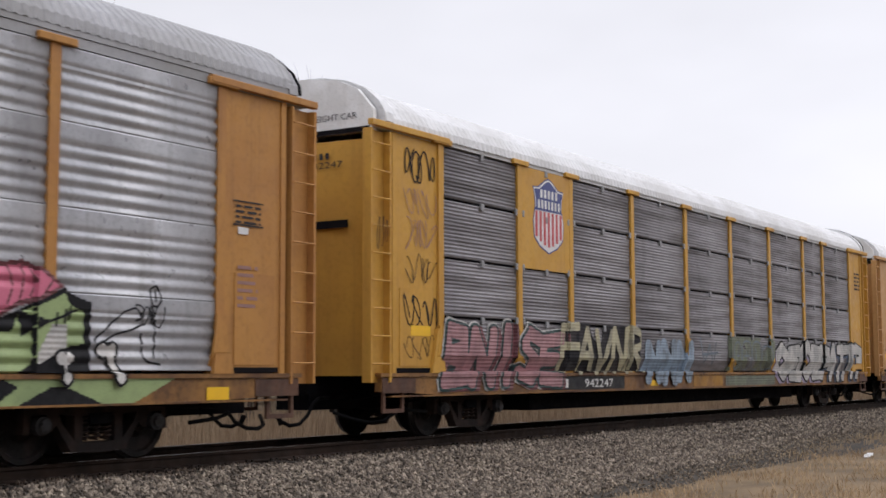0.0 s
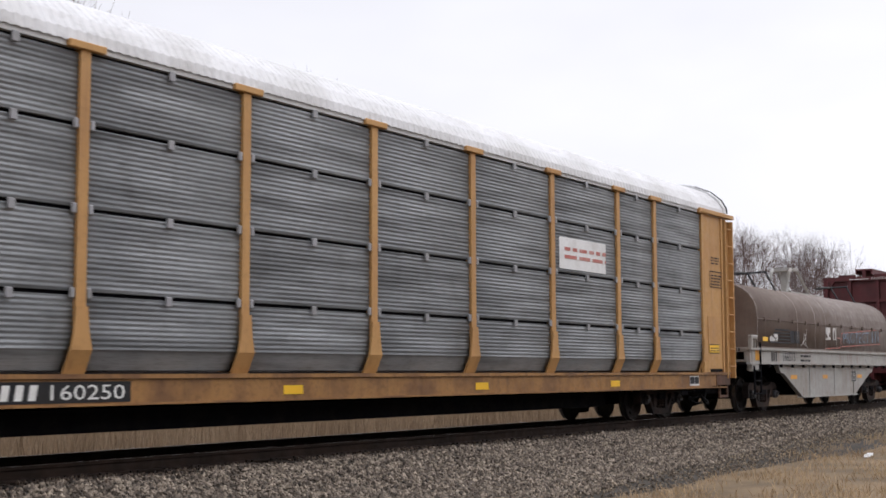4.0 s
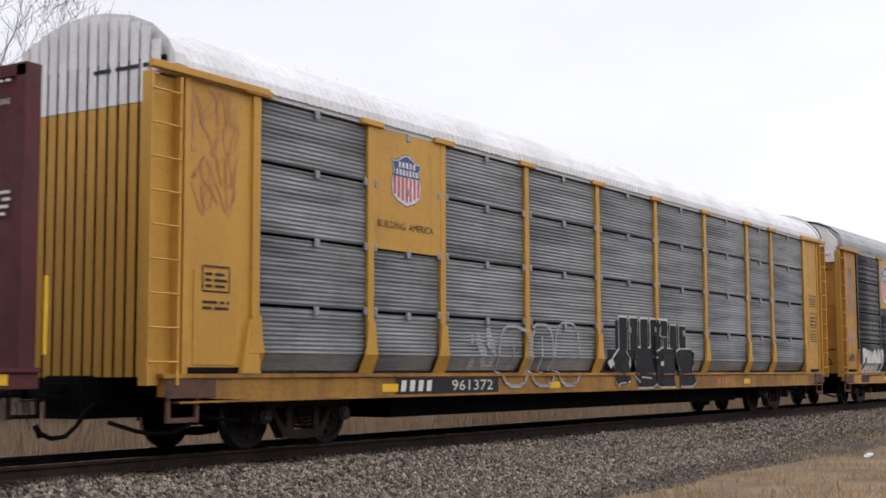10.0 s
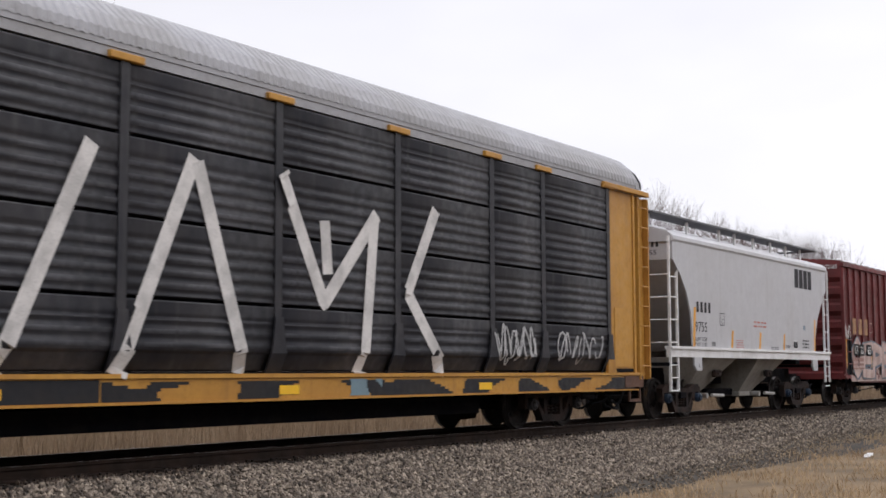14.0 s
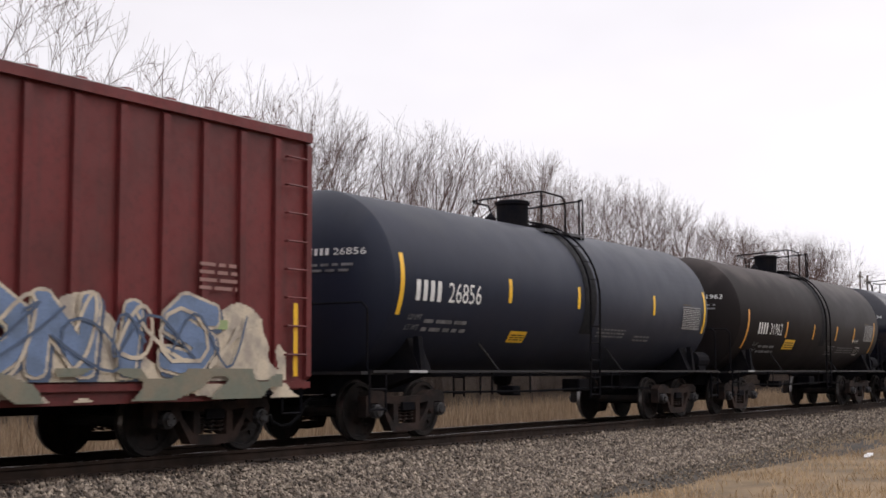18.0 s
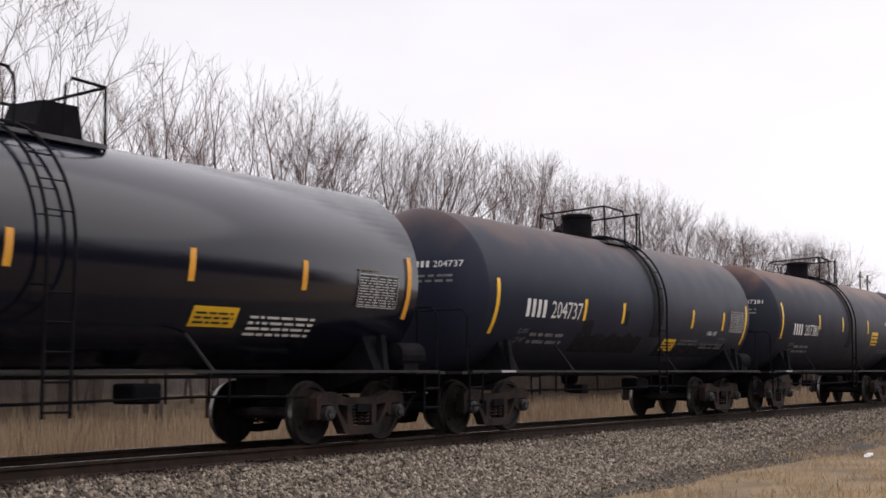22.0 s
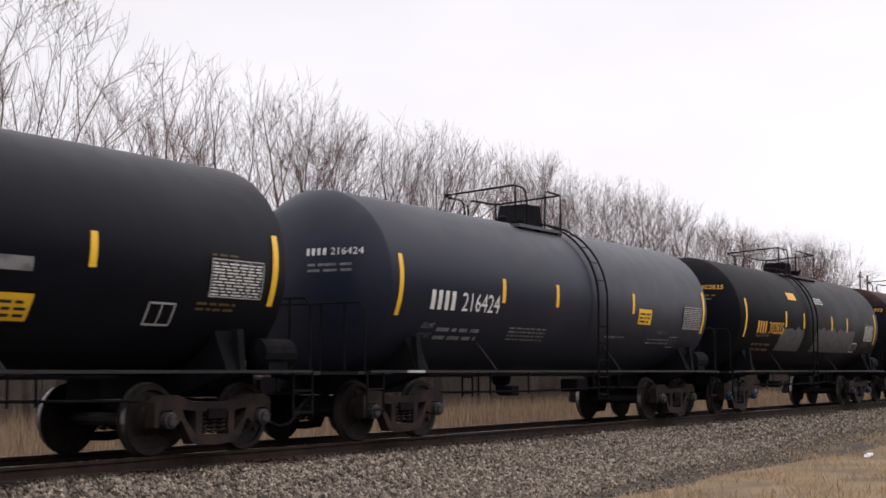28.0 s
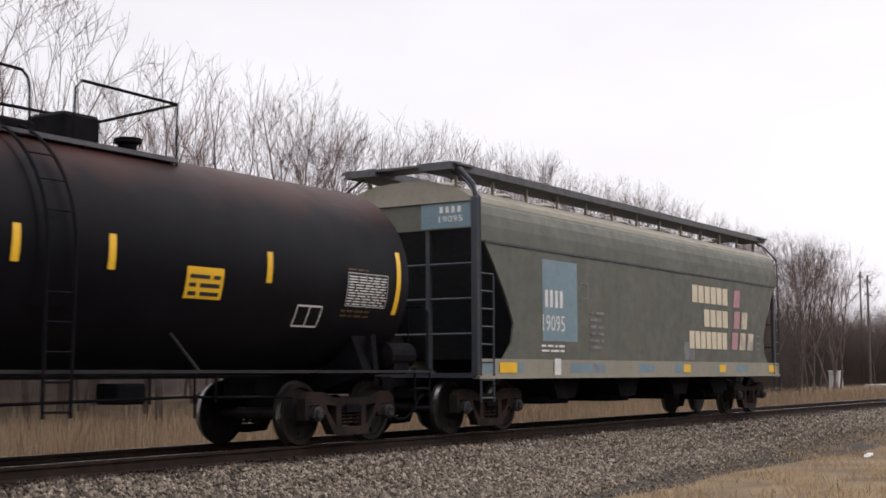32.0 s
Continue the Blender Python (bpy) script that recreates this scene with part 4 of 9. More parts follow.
    for s in (-1, 1):
        for x, d in ((0.0, 1), (L, -1)):
            b = bmesh.new()
            prism(b, [(x + d * .66, 1.06), (x + d * 1.93, 1.06), (x + d * 1.93, 4.76), (x + d * .66, 4.76)], s * 1.44, s * 1.475)
            part("end_sheet", b, P, car)
            b = bmesh.new()
            box(b, min(x + d * .64, x + d * .74), max(x + d * .64, x + d * .74), min(s * 1.30, s * 1.5), max(s * 1.30, s * 1.5), 1.04, 4.76)
            part("end_post", b, P, car)
            b = bmesh.new()
            prism(b, [(x + d * 1.7, 1.04), (x + d * 2.08, 1.04), (x + d * 2.0, 1.75), (x + d * 1.86, 1.75)], s * 1.475, s * 1.54)
            part("post_foot", b, P, car)
            b = bmesh.new()
            box(b, min(x + d * .85, x + d * 1.65), max(x + d * .85, x + d * 1.65), min(s * 1.475, s * 1.487), max(s * 1.475, s * 1.487), 1.15, 2.35)
            part("access_plate", b, P, car)
            # black strip in place of the shaded opening under the end sheet
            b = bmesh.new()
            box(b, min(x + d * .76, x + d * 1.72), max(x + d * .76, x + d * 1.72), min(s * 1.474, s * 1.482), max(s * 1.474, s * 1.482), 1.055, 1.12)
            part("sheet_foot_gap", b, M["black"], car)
            b = bmesh.new()
            xa, xb = sorted((x + d * .42, x + d * .98))
            prism(b, [(xa, .76), (xa, .44), (xb, .44), (xb, .76), (xb - .06, .76), (xb - .06, .50), (xa + .06, .50), (xa + .06, .76)], s * 1.44, s * 1.48)
            part("stirrup_step", b, M["rust"], car)
            b = bmesh.new()
            box(b, *sorted((x + d * .36, x + d * 1.25)), min(s * 1.49, s * 1.515), max(s * 1.49, s * 1.515), .74, .97)
            part("corner_bracket", b, M["rust"], car)
            # black strip for the shade in the gap beside the end post
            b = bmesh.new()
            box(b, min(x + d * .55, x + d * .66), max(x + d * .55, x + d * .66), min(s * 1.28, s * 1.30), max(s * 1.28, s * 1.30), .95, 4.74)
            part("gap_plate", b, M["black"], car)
            b = bmesh.new()
            box(b, min(x + d * .02, x + d * 2.2), max(x + d * .02, x + d * 2.2), min(s * 1.47, s * 1.57), max(s * 1.47, s * 1.57), 4.76, 4.86, .01)
            part("eave_beam", b, P, car)
            b = bmesh.new()
            xa, xb = sorted((x + d * .02, x + d * .56))
            box(b, xa, xb, min(s * 1.38, s * 1.42), max(s * 1.38, s * 1.42), .90, 4.72)
            ld = part("corner_ladder", b, P, car)
            for xx in (xa, xb - .05):
                b = bmesh.new()
                box(b, xx, xx + .05, min(s * 1.42, s * 1.54), max(s * 1.42, s * 1.54), .90, 4.72)
                part("stile", b, P, ld)
            b = bmesh.new()
            for k in range(9):
                z = 1.18 + k * .415
                tube(b, [(xa + .03, s * 1.55, z), (xb - .03, s * 1.55, z)], .013, 5)
            pieces("rung", b, P, ld)
    # end doors
    for x, d in ((0.34, 1), (L - .34, -1)):
        if ends == "slatted":
            for k in range(15):
                y = -1.36 + k * .186
                b = bmesh.new()
                box(b, x - .02 if d > 0 else x, x if d > 0 else x + .02, y, y + .135, 1.0, 4.42)
                part("door_board", b, P, car)
                b = bmesh.new()
                top = np.interp(abs(y + .08), [0, .75, 1.12, 1.40], [5.66, 5.54, 5.38, 5.06])
                box(b, x - .02 if d > 0 else x, x if d > 0 else x + .02, y, y + .142, 4.43, top)
                part("door_board", b, M["white"], car, "white upper door board")
            b = bmesh.new()
            box(b, min(x, x + d * .03) + d * .03, max(x, x + d * .03) + d * .03, -1.4, 1.4, 1.0, 5.0)
            part("door_backing", b, M["black"], car)
        else:
            b = bmesh.new()
            n = 9
            ys = np.linspace(-1.4, 1.4, n)
            for ya, yb in zip(ys, ys[1:]):
                f = lambda y: x - d * .10 * (1 - (y / 1.4) ** 2)
                q = [bm_v for bm_v in (b.verts.new((f(ya), ya, 1.0)), b.verts.new((f(yb), yb, 1.0)), b.verts.new((f(yb), yb, 4.62)), b.verts.new((f(ya), ya, 4.62)))]
                b.faces.new(q)
                q2 = [b.verts.new((v.co.x + d * .03, v.co.y, v.co.z)) for v in q]
                b.faces.new(q2)
            part("end_door", b, P, car)
            b = bmesh.new()
            box(b, *sorted((x - d * .125, x - d * .10)), -.95, .15, 3.26, 3.38)
            if not deep_cap:
                part("door_slot", b, M["black"], car)
            else:
                b.free()
                b = bmesh.new()
                box(b, *sorted((x - d * .115, x - d * .10)), -1.3, 1.3, 3.02, 3.06)
                part("door_seam", b, M["sill_ochre"], car)
            b = bmesh.new()
            cap_ = [(-1.42, 4.72), (-1.40, 5.06), (-1.1, 5.40), (-.75, 5.56), (0, 5.67), (.75, 5.56), (1.1, 5.40), (1.40, 5.06), (1.42, 4.72)]
            prism_x(b, cap_, *sorted((x - d * .08, x)))
            top_ = part("end_cap", b, M["white" if end_white else paint], car)
            if deep_cap:
                b = bmesh.new()
                box(b, *sorted((x - d * .135, x - d * .105)), -1.34, 1.34, 4.40, 4.74)
                part("cap_skirt", b, M["white"], top_)
                continue
            # black strip drawn for the dark gap under the cap
            b = bmesh.new()
            box(b, *sorted((x - d * .10, x - d * .085)), -1.38, 1.38, 4.72, 4.80)
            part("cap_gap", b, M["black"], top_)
    for x, d in ((0.0, 1), (L, -1)):
        b = bmesh.new()
        tube(b, [(x + d * 3.3, -1.15, .70), (x + d * 2.6, -1.15, .66), (x + d * 2.1, -1.15, .62), (x + d * 1.6, -1.1, .60)], .022, 6)
        tube(b, [(x + d * 2.1, -1.15, .42), (x + d * 1.6, -1.15, .46), (x + d * 1.36, -1.15, .52), (x + d * 1.2, -1.12, .40), (x + d * .95, -1.1, .31), (x + d * .65, -1.05, .29), (x + d * .42, -.95, .34), (x + d * .2, -.7, .45)], .028, 7)
        for xx in (2.5, 1.9):
            tube(b, [(x + d * xx, -1.15, .72), (x + d * xx, -1.15, .50)], .014, 5)
        part("air_line", b, M["hose"], car, smooth=True)
    add_couplers(car, .15, L - .15)
    add_truck(car, 3.55)
    add_truck(car, 23.85)
    # reflective marks on the sill
    for x in (4.9, 10.2, 15.2, 20.4):
        patch(car, x, x + .42, .76, .88, lambda a, z: (a, -1.508, z), M["reflector"], name="reflector")
    if logo:
        b = bmesh.new()
        lo = ROWS[logo]
        foot = lo + (.24 if panel == "panel_black" else 0)
        box(b, POSTS[1] + .02, POSTS[2] - .02, -1.51, -1.46, foot, 4.74)
        part("emblem_plate", b, M["yellow_bright"], car)
        if foot > lo:
            b = bmesh.new()
            box(b, POSTS[1] + .02, POSTS[2] - .02, -1.505, -1.46, lo, foot)
            part("lower_plate", b, M[panel], car, "black-painted foot of the emblem plate")
    return car


def flat_side(depth=1.51):
    return lambda x, z: (x, -depth, z)


# ---- the train, from its front to its rear ----
# auto rack with the bone figures
rack_a = auto_rack(-9.43, "orange auto rack car with bright corrugated silver panels and graffiti", "orange", "silver_new", "roof_grey", "sill_rust", "banded", end_white=True)
SA = rack_side("banded")
def flat_shape(parent, loop, at, lift, material, label="", cell=.022):
    """A sprayed shape with straight-cut edges, as one sheet."""
    xs, zs = [p[0] for p in loop], [p[1] for p in loop]
    gx, gz = np.meshgrid(np.arange(min(xs), max(xs), cell) + cell / 2, np.arange(min(zs), max(zs), cell) + cell / 2, indexing="ij")
    odd = np.zeros(gx.shape, bool)
    for (xa, za), (xb, zb) in zip(loop, loop[1:] + loop[:1]):
        if za != zb:
            odd ^= ((za > gz) != (zb > gz)) & (gx < (xb - xa) * (gz - za) / (zb - za) + xa)
    return sheet("graffiti_fill", odd, min(xs), min(zs), cell, lambda x, z: (x, at(x, z)[1] - lift, z), material, parent, label)


OVER = lambda x, z: (x, -1.553 if min(abs(x - p) for p in POSTS) < .21 else SA(x, z)[1], z)
flat_shape(rack_a, [(21.3, 1.9), (21.55, 2.2), (22.08, 2.24), (22.31, 2.28), (22.58, 2.2), (22.86, 2.01), (22.55, 1.84), (22.25, 1.76), (22.0, 1.62), (21.5, 1.6)], OVER, .0, M["graffiti_maroon"], "maroon-edged bright pink sprayed dome")
flat_shape(rack_a, [(21.36, 1.9), (21.6, 2.15), (22.08, 2.19), (22.31, 2.23), (22.56, 2.15), (22.78, 2.01), (22.53, 1.89), (22.25, 1.82), (22.02, 1.68), (21.55, 1.66)], OVER, .006, M["graffiti_hotpink"])
for p_ in ([(22.12, 1.78), (22.2, 2.0), (22.12, 2.2)], [(22.28, 1.84), (22.35, 2.05), (22.3, 2.24)], [(22.42, 1.88), (22.5, 2.02), (22.44, 2.18)], [(22.58, 1.92), (22.68, 2.05)], [(21.9, 1.72), (21.95, 2.0), (21.85, 2.15)]):
    strokes(rack_a, [p_], .025, lambda x, z: (x, OVER(x, z)[1] - .010, z), M["graffiti_maroon"])
flat_shape(rack_a, [(21.0, 1.05), (21.2, 1.6), (22.0, 1.62), (22.26, 1.72), (22.59, 1.87), (22.85, 2.0), (23.11, 1.9), (23.30, 1.86), (23.32, 1.05)], OVER, .003, M["graffiti_black"], "black-edged pale green sprayed head shape")
flat_shape(rack_a, [(21.2, 1.05), (21.5, 1.45), (22.2, 1.5), (22.30, 1.70), (22.6, 1.82), (22.86, 1.93), (23.05, 1.78), (23.2, 1.74), (23.2, 1.38), (22.79, 1.31), (22.46, 1.14), (22.3, 1.06)], OVER, .008, M["graffiti_green"])
flat_shape(rack_a, [(22.26, 1.73), (22.68, 1.62), (22.33, 1.44)], OVER, .013, M["graffiti_black"])
flat_shape(rack_a, [(22.70, 1.60), (22.95, 1.58), (22.95, 1.36), (22.52, 1.15), (22.46, 1.2)], OVER, .013, M["graffiti_bone"])
strokes(rack_a, [[(22.66, 1.62), (23.1, 1.76)], [(22.74, 1.56), (22.76, 1.72)], [(22.86, 1.6), (22.88, 1.76)], [(22.98, 1.64), (23.0, 1.8)]], .03, lambda x, z: (x, OVER(x, z)[1] - .015, z), M["graffiti_black"])
# thin long-limbed line figure
strokes(rack_a, [[(23.37, 1.42), (23.6, 1.6), (23.83, 1.77), (24.0, 1.82), (24.1, 1.74)], [(23.42, 1.36), (23.7, 1.5), (23.95, 1.56), (24.12, 1.62)], [(23.37, 1.42), (23.42, 1.36)],
                 [(24.24, 1.95), (24.26, 2.06), (24.33, 2.1), (24.41, 2.03), (24.42, 1.92), (24.36, 1.84), (24.27, 1.86), (24.24, 1.95)], [(24.33, 1.9), (24.33, 2.05)],
                 [(24.1, 1.52), (24.13, 1.23), (24.22, 1.18), (24.45, 1.15)], [(24.33, 1.59), (24.31, 1.22)]], .026, SA, M["graffiti_black"])
strokes(rack_a, scrawl(24.02, 24.46, 1.58, 1.9, 4, 15), .02, SA, M["graffiti_black"])
for bx, bz, ex, ez in ((22.9, 1.19, 22.93, .99), (23.55, 1.29, 23.74, .99)):
    for lift_, grow_, mat_ in ((.016, .035, "graffiti_black"), (.021, 0.0, "graffiti_white")):
        gx, gz = np.meshgrid(np.arange(bx - .25, ex + .25, .018) + .009, np.arange(ez - .12, bz + .16, .018) + .009, indexing="ij")
        near_ = np.minimum.reduce([near_strokes([[(bx, bz), (ex, ez)]], gx, gz) - .04, np.hypot(gx - bx + .07, gz - bz - .02) - .075, np.hypot(gx - bx - .07, gz - bz - .02) - .075, np.hypot(gx - ex, gz - ez) - .065])
        sheet("graffiti_fill", near_ < grow_, bx - .25, ez - .12, .018, lambda x, z: (x, min(OVER(x, z)[1], -1.535 if z < 1.06 else 0) - lift_, z), M[mat_], rack_a, "white sprayed bone shape" if grow_ == 0 else "")
flat_shape(rack_a, [(21.2, .70), (21.2, .98), (24.66, .98), (24.0, .70)], flat_side(1.504), 0, M["graffiti_green"], "pale green sprayed ground on the sill")
flat_shape(rack_a, [(22.3, .70), (22.75, .9), (22.95, .9), (23.5, .70)], flat_side(1.504), .004, M["graffiti_black"])
flat_shape(rack_a, [(21.2, .86), (21.2, .98), (22.1, .98), (22.3, .90), (22.0, .72), (21.7, .84)], flat_side(1.504), .004, M["graffiti_black"])
lines(rack_a, 25.75, 26.25, 3.0, 3.28, 4, flat_side(1.492), M["letter_black"], 3)
patch(rack_a, 25.8, 26.0, 2.86, 2.95, flat_side(1.492), M["white"], name="notice_plate")
lines(rack_a, 25.8, 26.2, 1.9, 2.5, 6, flat_side(1.492), M["graffiti_purple"], 5)
for z0_, z1_ in ((2.97, 2.99), (3.28, 3.30)):
    patch(rack_a, 25.7, 26.3, z0_, z1_, flat_side(1.494), M["letter_black"], name="stencil_border")
patch(rack_a, 25.22, 25.63, .71, .87, flat_side(1.518), M["reflector"], name="reflector")

# shield rack with the pink and cream lettering
rack_b = auto_rack(19.25, "yellow auto rack car with weathered silver panels, blue shield and graffiti", "yellow_bright", "silver", "roof_white", "sill_rust", logo=2)
SB = rack_side("plain")
shield(rack_b, 5.10, 6.26, 3.24, 4.60, flat_side(1.513))
SBL = lambda x, z: (x, SB(x, z)[1] if z > 1.06 else -1.515 if z < .98 else -1.54, z)
SBP = lambda x, z: (x, -1.552 + tuck(z) if z > 1.06 and min(abs(x - p) for p in POSTS) < .19 else SBL(x, z)[1], z)
piece(rack_b, "BNISE", 2.05, 6.15, .74, 1.92, SBP, M["graffiti_pink"], M["graffiti_teal"], M["graffiti_maroon"], M["graffiti_white"], .32, .10, (.12, -.05), .18, 3, "dusty pink graffiti letters edged in dark teal", .10)
spray(rack_b, 6.1, 9.75, 1.07, 2.0, lambda x, z: noise.noise((x * 1.1, z * 1.6, 3.0)) > -.32, SB, M["graffiti_ash"], .05, .03, label="dark ash sprayed ground of the letters")
piece(rack_b, "FAVNR", 6.1, 9.8, .98, 2.04, SBP, M["graffiti_lemon"], None, None, None, .23, .05, (.1, -.05), .12, 8, "pale lemon graffiti letters on a dark ground")
piece(rack_b, "NNN", 9.95, 12.45, .74, 1.80, SBP, M["graffiti_blue"], None, None, None, .38, .05, (.1, -.05), .04, 12, "washed-out pale blue graffiti letters")
strokes(rack_b, [[(13.1, 1.85), (13.35, 1.25), (13.7, 1.7), (13.9, 1.2), (14.1, 1.75)], [(13.2, 1.45), (14.2, 1.5)]], .05, SB, M["graffiti_slate"])
spray(rack_b, 14.9, 18.15, 1.08, 1.92, lambda x, z: noise.noise((x * 1.2, z * 2, 2.0)) > -.3, SB, M["graffiti_moss"], .06, .03, label="dull green sprayed letters")
strokes(rack_b, letter_strokes(15.1, 18.0, 1.1, 1.85, 4, 35), .045, lambda x, z: (x, SB(x, z)[1] - .004, z), M["graffiti_slate"])
spray(rack_b, 14.6, 18.2, .72, .97, lambda x, z: noise.noise((x * .9, z * 2, 6.0)) > -.3, flat_side(1.51), M["graffiti_moss"], .08, .05)
piece(rack_b, "OEOB", 18.3, 22.3, .74, 1.94, SBP, M["graffiti_bone"], M["graffiti_black"], M["graffiti_violet"], None, .34, .09, (-.09, -.08), .1, 24, "off-white graffiti letters edged in black")
piece(rack_b, "PATTP", 22.1, 26.55, .74, 1.94, SBP, M["graffiti_bone"], M["graffiti_black"], M["graffiti_darkblue"], None, .34, .09, (-.08, -.07), .1, 27, "white graffiti letters edged in dark blue", .10)
for a_, b_ in ((12.6, 14.4), (19.3, 20.6)):
    patch(rack_b, a_, b_, .72, .97, flat_side(1.5065), M["sill_ochre"], name="sill_patch")
patch(rack_b, 5.4, 8.9, .72, .97, flat_side(1.506), M["sill_black"], name="number_panel")
bars(rack_b, 4, 5.75, 6.45, .76, .16, flat_side(1.512), M["letter_white"])
write(rack_b, "942247", 7.1, 8.35, .76, .16, flat_side(1.512), M["letter_white"])
for k, (za, zb) in enumerate(((4.05, 4.6), (3.5, 3.95), (2.95, 3.5), (2.45, 2.9), (1.75, 2.25), (1.25, 1.65))):
    strokes(rack_b, scrawl(1.0, 1.85, za, zb, 4, 60 + k), .03 if k in (0, 4) else .016, flat_side(1.49), M["graffiti_black"] if k in (0, 3, 4, 5) else M["graffiti_purple"], name="marker_tag")
strokes(rack_b, scrawl(.1, .42, 2.9, 3.4, 3, 71), .015, flat_side(1.565), M["graffiti_black"], name="marker_tag")
patch(rack_b, 1.15, 1.7, 1.62, 1.78, flat_side(1.492), M["reflector"], name="notice_plate")
write(rack_b, "HEIGHT CAR", .2, 1.1, 4.94, .1, lambda y, z: (.25, -y, z), M["letter_black"], name="stencil")
bars(rack_b, 4, .15, .62, 4.34, .1, lambda y, z: (.226, -y, z), M["letter_black"])
write(rack_b, "942247", .15, .85, 4.2, .1, lambda y, z: (.226, -y, z), M["letter_black"])
lines(rack_b, 26.0, 26.6, 3.6, 4.2, 5, flat_side(1.492), M["letter_black"], 14)

# tan rack
rack_c = auto_rack(47.72, "tan auto rack car with clean corrugated silver panels", "tan", "silver_cool", "roof_white", "sill_tan", light_bays=((0, 1), (0, 2)))
patch(rack_c, 5.2, 7.4, .715, .955, flat_side(1.506), M["sill_black"], name="number_panel")
bars(rack_c, 4, 5.3, 6.05, .75, .17, flat_side(1.512), M["letter_white"], lean=.03)
write(rack_c, "160250", 6.2, 7.3, .75, .17, flat_side(1.512), M["letter_white"])
spray(rack_c, 18.3, 20.5, 3.0, 3.6, lambda x, z: True, SB, M["white"], .4, .03, name="banner_decal", label="white banner decal with red lettering bars")
lines(rack_c, 18.5, 20.3, 3.2, 3.5, 2, lambda x, z: (x, SB(x, z)[1] - .006, z), M["decal_red"], 4)
patch(rack_c, 1.0, 1.4, 1.45, 1.62, flat_side(1.492), M["reflector"], name="notice_plate")
lines(rack_c, .95, 1.4, 1.75, 1.82, 1, flat_side(1.492), M["letter_black"], 6)
bars(rack_c, 4, .4, .95, 4.36, .1, lambda y, z: (.226, -y, z), M["letter_black"])
write(rack_c, "160250", .4, 1.15, 4.22, .1, lambda y, z: (.226, -y, z), M["letter_black"])
write(rack_c, "HEIGHT CAR", .1, 1.0, 4.96, .09, lambda y, z: (.25, -y, z), M["letter_black"], name="stencil")
strokes(rack_c, [[(25.9, 3.05), (26.65, 3.05), (26.65, 3.42), (25.9, 3.42), (25.9, 3.05)]], .02, flat_side(1.492), M["letter_black"], name="stencil_border")
lines(rack_c, 25.98, 26.6, 3.1, 3.38, 4, flat_side(1.492), M["letter_black"], 11)
lines(rack_c, 26.0, 26.5, 3.6, 3.8, 3, flat_side(1.492), M["letter_black"], 12)
patch(rack_c, 25.78, 26.42, 1.48, 1.70, flat_side(1.492), M["letter_black"], name="notice_plate")
patch(rack_c, 25.8, 26.4, 1.5, 1.68, flat_side(1.495), M["reflector"], name="notice_plate")
lines(rack_c, 25.85, 26.35, 1.53, 1.65, 2, flat_side(1.498), M["letter_black"], 17)
patch(rack_c, 24.5, 25.05, .74, .96, flat_side(1.512), M["white"], name="data_plate")
patch(rack_c, 24.52, 24.76, .78, .94, flat_side(1.515), M["letter_black"], name="data_plate")
patch(rack_c, 24.78, 25.03, .78, .94, flat_side(1.515), M["letter_black"], name="data_plate")


# ---- coil car ----
def hood_ring(grow=0.0):
    """Half-round hood over straight sides."""
    pts = [(-1.47 - grow, 1.66), (-1.49 - grow, 2.42)]
    for k in range(1, 16):
        a = math.pi * k / 16
        c, s = math.cos(a), math.sin(a)
        pts.append((-(1.49 + grow) * math.copysign(abs(c) ** .8, c), 2.42 + (1.0 + grow) * s ** .8))
    return pts + [(1.49 + grow, 2.42), (1.47 + grow, 1.66)]


